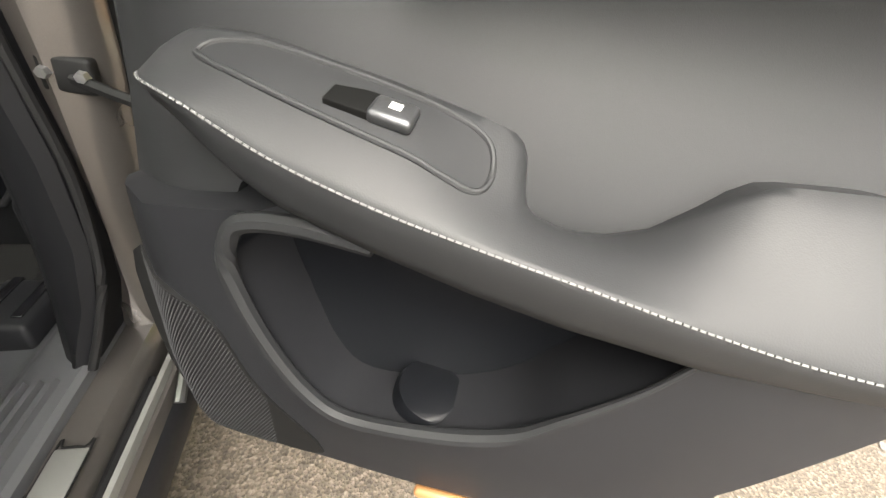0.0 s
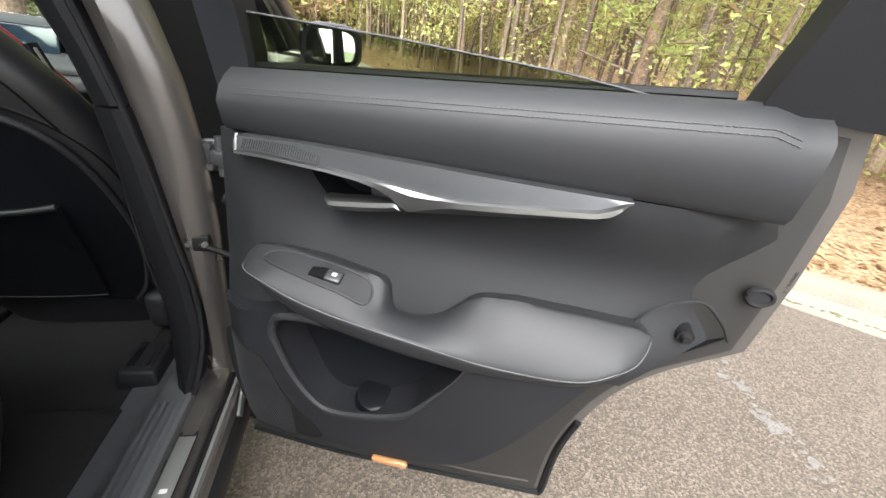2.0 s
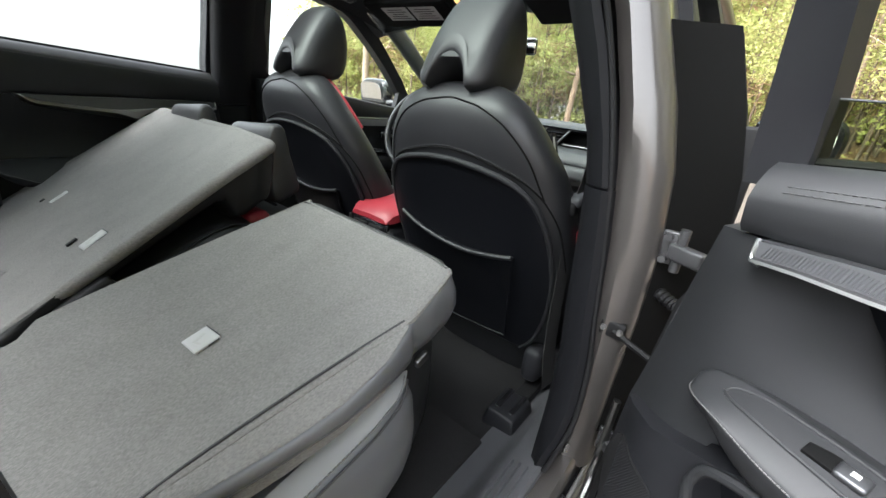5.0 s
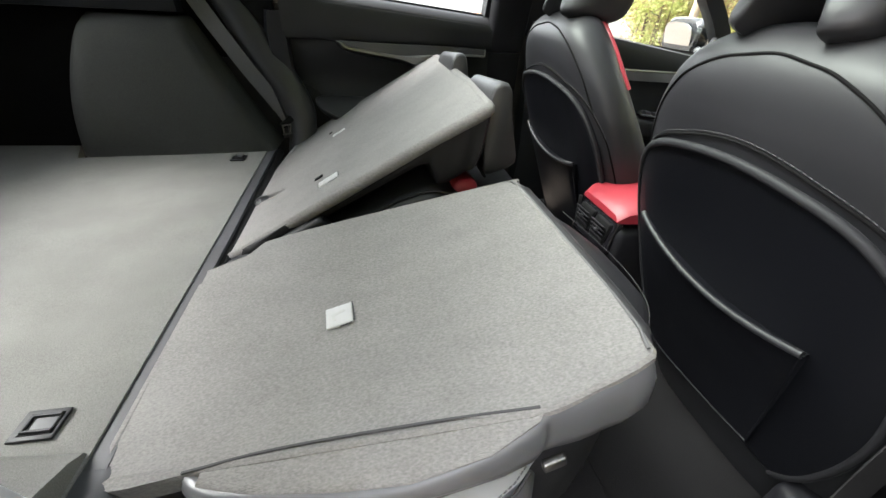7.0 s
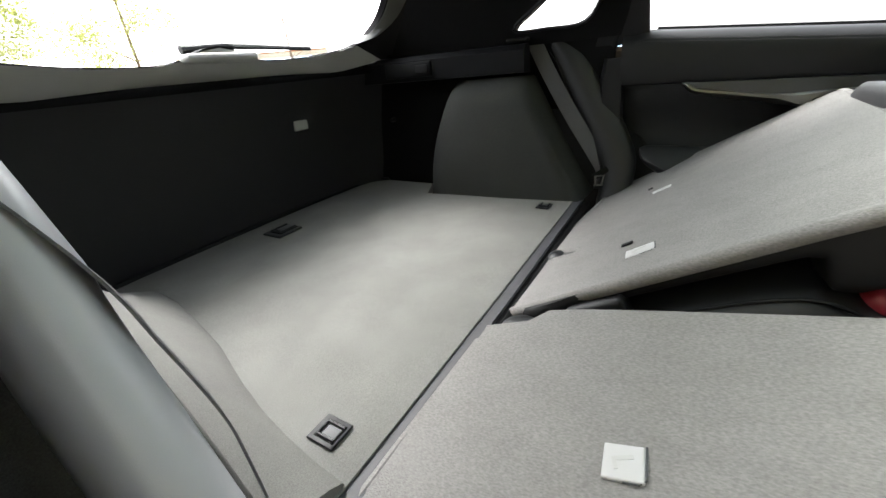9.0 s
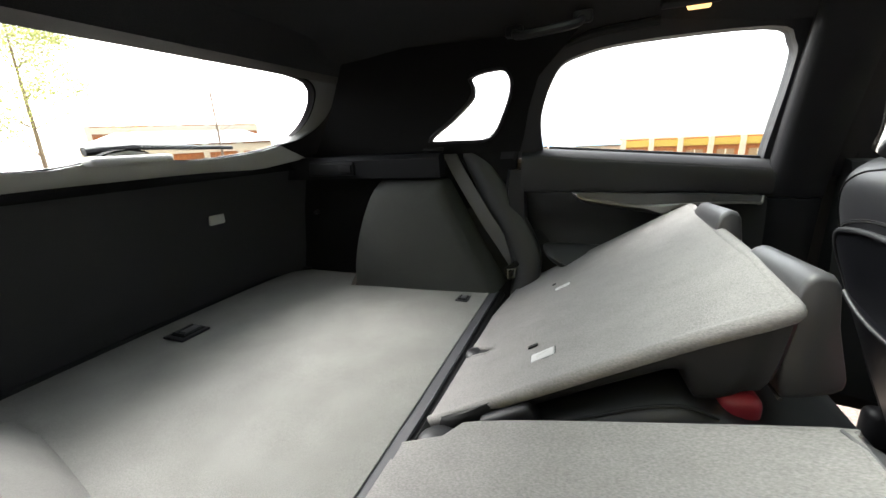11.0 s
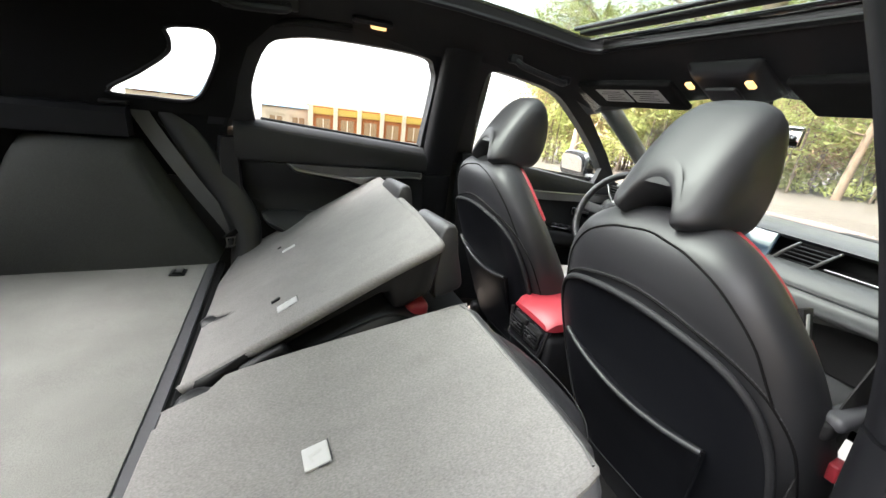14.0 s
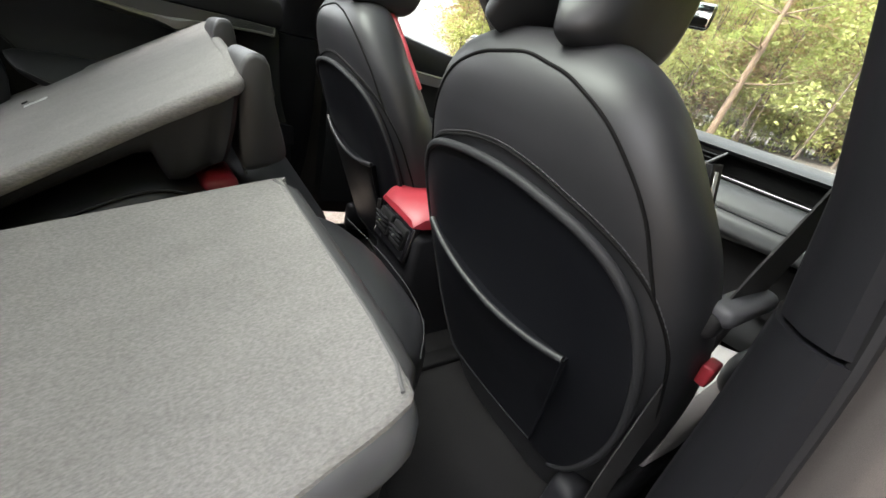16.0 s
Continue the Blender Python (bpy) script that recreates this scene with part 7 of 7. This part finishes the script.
def flat_leaves(name, n, place, size, mat, label):
    verts, faces = [], []
    for i in range(n):
        x, y, z, tilt = place()
        s = size * rng.uniform(0.6, 1.3)
        a, t = rng.uniform(0, 6.28), tilt
        u = Vector((math.cos(a), math.sin(a), rng.uniform(-t, t))).normalized()
        v = u.cross(Vector((rng.uniform(-t, t), rng.uniform(-t, t), 1))).normalized()
        c = Vector((x, y, z))
        k = len(verts)
        verts += [c - u * s, c + v * s * 0.55, c + u * s, c - v * s * 0.55]
        faces.append((k, k + 1, k + 2, k + 3))
    me = bpy.data.meshes.new(name)
    me.from_pydata([tuple(v) for v in verts], [], faces)
    me.materials.append(mat)
    ob = new(name, me)
    ob.matrix_basis = LAY[-1]
    return tagged(ob, label, "leaves", "", "stuff")


def near_kerb():
    y = rng.uniform(-4, 22)
    x = kerb_x(y) + 0.22 + rng.random() ** 1.6 * 6
    return x, y, bank(x, y) + rng.uniform(0.005, 0.03), 0.5


flat_leaves("fallen_leaves", 9000, near_kerb, 0.05, DRYLEAF, "brown fallen leaves along the kerb")
LAY.append(Matrix.Identity(4))
# worn parking line
bm = None
for i in range(260):
    t = rng.random()
    y0 = -1.6 + 3.4 * t
    x0 = 2.77 + 0.10 * max(0, y0 - 0.5) + rng.uniform(-0.05, 0.05)
    w = 0.006 + 0.024 * rng.random() ** 2
    b = rbox((x0, y0, 0.0005 + 0.000012 * i), (w, w * rng.uniform(0.6, 2.4), 0.003), 0.0, m=pose(0, 0, 0, 0, 0, rng.uniform(0, 90)))
    bm = b if bm is None else join(bm, b)
solo("parking_line", bm, LINEPAINT, "worn white parking line on the asphalt", "road marking", "structure")


LAY.append(SLANT)


def limb(p, d, length, r, depth, out, rng, up=0.1):
    """Branching limbs as tapered polylines."""
    pts, rad = [p], [r]
    q, v = Vector(p), Vector(d).normalized()
    n = 4
    for i in range(n):
        v = (v + Vector((rng.gauss(0, 0.16), rng.gauss(0, 0.16), rng.gauss(0, 0.10) + up * 0.3))).normalized()
        q = q + v * length / n
        pts.append(tuple(q))
        rad.append(max(0.004, r * (1 - 0.75 * (i + 1) / n)))
        if depth > 0 and i >= 1:
            side = v.cross(Vector((rng.gauss(0, 1), rng.gauss(0, 1), rng.gauss(0, 1)))).normalized()
            limb(tuple(q), v * 0.6 + side * 0.8, length * rng.uniform(0.45, 0.7), rad[-1] * 0.7, depth - 1, out, rng, up)
    out.append((pts, rad))


def tubes_mesh(name, lines, mat, n=5):
    verts, faces = [], []
    for pts, rad in lines:
        base = len(verts)
        for i, p in enumerate(pts):
            a, b = Vector(pts[max(0, i - 1)]), Vector(pts[min(len(pts) - 1, i + 1)])
            d = (b - a).normalized()
            s = d.cross(Vector((0.3, 0.9, 0.2)) if abs(d.z) > 0.7 else Vector((0, 0, 1))).normalized()
            t = s.cross(d)
            for j in range(n):
                an = 2 * math.pi * j / n
                verts.append(Vector(p) + (s * math.cos(an) + t * math.sin(an)) * rad[i])
        for i in range(len(pts) - 1):
            for j in range(n):
                k = (j + 1) % n
                faces.append((base + i * n + j, base + i * n + k, base + (i + 1) * n + k, base + (i + 1) * n + j))
    me = bpy.data.meshes.new(name)
    me.from_pydata([tuple(v) for v in verts], [], faces)
    me.materials.append(mat)
    for p in me.polygons:
        p.use_smooth = True
    return me


def leaf_mesh(name, centres, per, spread, size, mat, rng, long=1.0, wide=0.5):
    verts, faces = [], []
    for c in centres:
        for _ in range(per):
            p = Vector(c) + Vector((rng.gauss(0, spread), rng.gauss(0, spread), rng.gauss(0, spread * 0.7)))
            u = Vector((rng.gauss(0, 1), rng.gauss(0, 1), rng.gauss(0, 0.6))).normalized()
            v = u.cross(Vector((rng.gauss(0, 1), rng.gauss(0, 1), rng.gauss(0, 1)))).normalized()
            s = size * rng.uniform(0.5, 1.4)
            k = len(verts)
            verts += [p - u * s * long, p + v * s * wide, p + u * s * long, p - v * s * wide]
            faces.append((k, k + 1, k + 2, k + 3))
    me = bpy.data.meshes.new(name)
    me.from_pydata([tuple(v) for v in verts], [], faces)
    me.materials.append(mat)
    return me


def child(name, me, parent, label=""):
    ob = new(name, me)
    ob.parent = parent
    ob.matrix_parent_inverse = BASE[parent].inverted() @ LAY[-1]
    if label:
        ob["label"] = label
    return ob


def tree(x, y, h, r, kind, seed, zb=None):
    rg = random.Random(seed)
    zb = (bank(x, y) if x > KERB else ground_z(x, y)) if zb is None else zb
    lab = {"pine": "tall young pine with bright green needles", "bare": "bare grey-brown tree before leafing", "leaf": "slender tree in fresh yellow-green leaf"}[kind]
    t = thing("tree", lab, "tree", (x, y, zb), "trees")
    lines = []
    lean = (rg.gauss(0, 0.03), rg.gauss(0, 0.03))
    pts = [(x + lean[0] * h * k + 0.03 * h * math.sin(5 * k + seed) * 0.2, y + lean[1] * h * k, zb - 0.1 + h * k) for k in np.linspace(0, 1, 9)]
    lines.append((pts, [r * (1 - 0.85 * k) for k in np.linspace(0, 1, 9)]))
    tips = []
    limbs = []
    for i in range({"pine": 22, "bare": 14, "leaf": 15}[kind]):
        k = rg.uniform(0.22 if kind != "bare" else 0.3, 0.98)
        p = pts[int(k * 8)]
        a = rg.uniform(0, 6.28)
        d = (math.cos(a), math.sin(a), 0.15 if kind == "pine" else 0.6)
        limb(p, d, h * (0.24 if kind == "pine" else 0.30) * (1.15 - 0.7 * k), r * 0.34 * (1.1 - k * 0.7), 1 if kind == "pine" else 2, limbs, rg)
    child("trunk", tubes_mesh("trunk", lines, PALEBARK if kind == "leaf" else BARK, 9), t)
    tw = child("branchwork", tubes_mesh("branchwork", limbs, PALEBARK if kind == "leaf" else BARK, 4), t, "thin bare branches")
    tw["kind"] = "stuff"
    if kind != "bare":
        cs = [p for q, _ in limbs for p in q[2:]]
        if kind == "pine":
            child("crown", leaf_mesh("crown", cs, 90, 0.15, 0.05, PINE, rg, 1.7, 0.07), t)
        else:
            child("crown", leaf_mesh("crown", cs, 40, 0.24, 0.036, LEAF, rg), t)
    return t


rt = random.Random(11)
for i, (x, y, kind) in enumerate([(7.2, 6.0, "pine"), (9.5, 3.2, "leaf"), (8.3, 9.5, "leaf"), (10.5, 12.5, "bare"), (7.6, 13.5, "leaf"), (11.5, 7.5, "pine"), (8.6, 2.6, "pine"), (9.0, -1.5, "leaf"), (6.8, 17.5, "leaf"), (9.2, 21.0, "pine"), (12.5, 17.0, "bare"), (7.4, 26.0, "leaf")]):
    tree(x + rt.uniform(-0.3, 0.3), y, rt.uniform(7, 12), rt.uniform(0.07, 0.13), kind, 30 + i)


def woods(name, label, spots, seed, leaf_per, size):
    """A stretch of woods too dense to count: thin trunks, twigs and leaf clumps."""
    rg = random.Random(seed)
    lines, green, dry, tips = [], [], [], []
    for x, y in spots:
        zb = bank(x, y) if x > KERB else ground_z(x, y)
        h, r = rg.uniform(6, 14), rg.uniform(0.02, 0.095)
        lx, ly = rg.gauss(0, 0.05), rg.gauss(0, 0.05)
        pts = [(x + lx * h * k, y + ly * h * k, zb - 0.2 + h * k) for k in (0, 0.25, 0.5, 0.75, 1)]
        lines.append((pts, [r, r * 0.85, r * 0.65, r * 0.4, 0.01]))
        for _ in range(7):
            k = rg.uniform(0.10, 0.97)
            p = Vector((x + lx * h * k, y + ly * h * k, zb + h * k))
            a = rg.uniform(0, 6.28)
            d = Vector((math.cos(a), math.sin(a), rg.uniform(0.1, 0.9)))
            q = p + d * rg.uniform(0.5, 1.8)
            e = q + (d + Vector((rg.gauss(0, 0.4), rg.gauss(0, 0.4), 0.2))) * rg.uniform(0.3, 0.9)
            lines.append(([tuple(p), tuple(q), tuple(e)], [r * 0.3, r * 0.18, 0.005]))
            (green if rg.random() < 0.62 else dry).append(tuple(q))
            (green if rg.random() < 0.62 else dry).append(tuple(e))
        if rg.random() < 0.5:
            green.append((x + rg.uniform(-1, 1), y + rg.uniform(-1, 1), zb + rg.uniform(0.3, 1.5)))
    ob = new(name, tubes_mesh(name, lines, WOODBARK, 4))
    tagged(ob, label, "woods", "", "stuff")
    ob.matrix_basis = LAY[-1]
    g = tagged(new("woodland_leaves", leaf_mesh("woodland_leaves", green, leaf_per, 0.42, size, LEAF, rg, 1.0, 0.5)), "fresh yellow-green leaves in the woods", "leaves", "", "stuff")
    e = tagged(new("woodland_dry_leaves", leaf_mesh("woodland_dry_leaves", dry, leaf_per, 0.65, size * 1.1, DRYLEAF, rg, 1.8, 0.16)), "dry tan leaves in the woods", "leaves", "", "stuff")
    g.matrix_basis = LAY[-1]
    e.matrix_basis = LAY[-1]


spots = []
for i in range(520):
    x = KERB + 2.0 + rt.random() ** 1.3 * 24
    y = rt.uniform(-10, 55)
    spots.append((x, y))
woods("woods_beside", "dense spring woods beside the car park", spots, 5, 120, 0.050)
LAY.append(Matrix.Identity(4))
spots = []
for i in range(430):
    a = rt.uniform(-0.92, 0.45)
    d = rt.uniform(26, 48)
    spots.append((d * math.sin(a) - 3, d * math.cos(a)))
woods("woods_ahead", "spring woods beyond the road ahead", spots, 6, 85, 0.115)
# a deeper stand that closes the gaps between the trunks
spots = [(rt.uniform(-16, 24), 34 + rt.random() * 16) for i in range(200)] + [(KERB + 24 + rt.random() * 14, rt.uniform(-8, 45)) for i in range(170)]
woods("woods_beyond", "far olive-brown woods behind the nearer trees", spots, 8, 46, 0.22)
# bare tree above the roof
tree(-2.6, 5.2, 9.5, 0.16, "bare", 90)
tree(-16, 14, 11, 0.2, "leaf", 91)
tree(-9, 24, 12, 0.2, "pine", 93)
tree(-14, 21, 11, 0.2, "leaf", 94)
tree(-6.2, -15.6, 6.5, 0.08, "leaf", 92)
tree(-3.0, -15.4, 6.0, 0.08, "leaf", 97)
tree(-24, -29, 11, 0.13, "bare", 95)


# ---- low commercial buildings across the lot ----
def shop(name, label, at, size, rz, roof, wall, bays, band):
    L, W, H = size
    M = Matrix.Translation(at) @ pose(0, 0, 0, 0, 0, rz)
    b = thing(name, label, "building", at, "buildings")
    part("wall", rbox((0, 0, H / 2), (L, W, H), 0.0), wall, b, m=M)
    if roof is not None:
        rings = [[(-L / 2 - 0.6, -W / 2 - 0.6, H), (L / 2 + 0.6, -W / 2 - 0.6, H), (L / 2 + 0.6, W / 2 + 0.6, H), (-L / 2 - 0.6, W / 2 + 0.6, H)], [(-L / 2 + 2, -0.4, H + 1.35), (L / 2 - 2, -0.4, H + 1.35), (L / 2 - 2, 0.4, H + 1.35), (-L / 2 + 2, 0.4, H + 1.35)]]
        part("roof", loft(rings), roof, b, "blue metal roof", m=M)
    part("band", rbox((0, -W / 2 - 0.08, H - 0.5), (L * 1.01, 0.16, 0.7), 0.0), band, b, "pale fascia band", m=M)
    for i in range(bays):
        x = -L / 2 + (i + 0.5) * L / bays
        wdw = part("window", rbox((x, -W / 2 - 0.03, H * 0.36), (L / bays * 0.55, 0.1, H * 0.5), 0.0), DARKGLASS, b, m=M)
        part("window_frame", rbox((x, -W / 2 - 0.06, H * 0.36), (0.12, 0.1, H * 0.5), 0.0), CREAM, wdw, m=M)
        part("pier", rbox((-L / 2 + i * L / bays, -W / 2 - 0.12, H / 2), (0.5, 0.24, H), 0.0), CREAM, b, m=M)
    return b


shop("shop_building", "long low orange brick shop with yellow fascia", (-54, 10.0, ground_z(-54, 0)), (14, 10, 3.35), 90, None, BRICK, 5, YELLOW)
shop("shop_building", "low cream rendered building with pale fascia", (-56, 0.5, ground_z(-56, 0)), (5, 9, 2.9), 90, BLUEROOF, CREAM, 2, CREAM)
shop("shop_building", "small orange brick building with blue metal roof", (-50, -9.5, ground_z(-50, 0)), (8, 8, 2.9), 95, BLUEROOF, BRICK, 3, CREAM)
shop("shop_building", "orange brick building with blue metal roof", (-29, -40, ground_z(-29, 0)), (15, 9, 3.7), 144, BLUEROOF, BRICK, 5, CREAM)
shop("shop_building", "orange brick building with tall fascia", (-36, -50, ground_z(-36, 0)), (17, 8, 6.6), 144, None, BRICK, 6, CREAM)
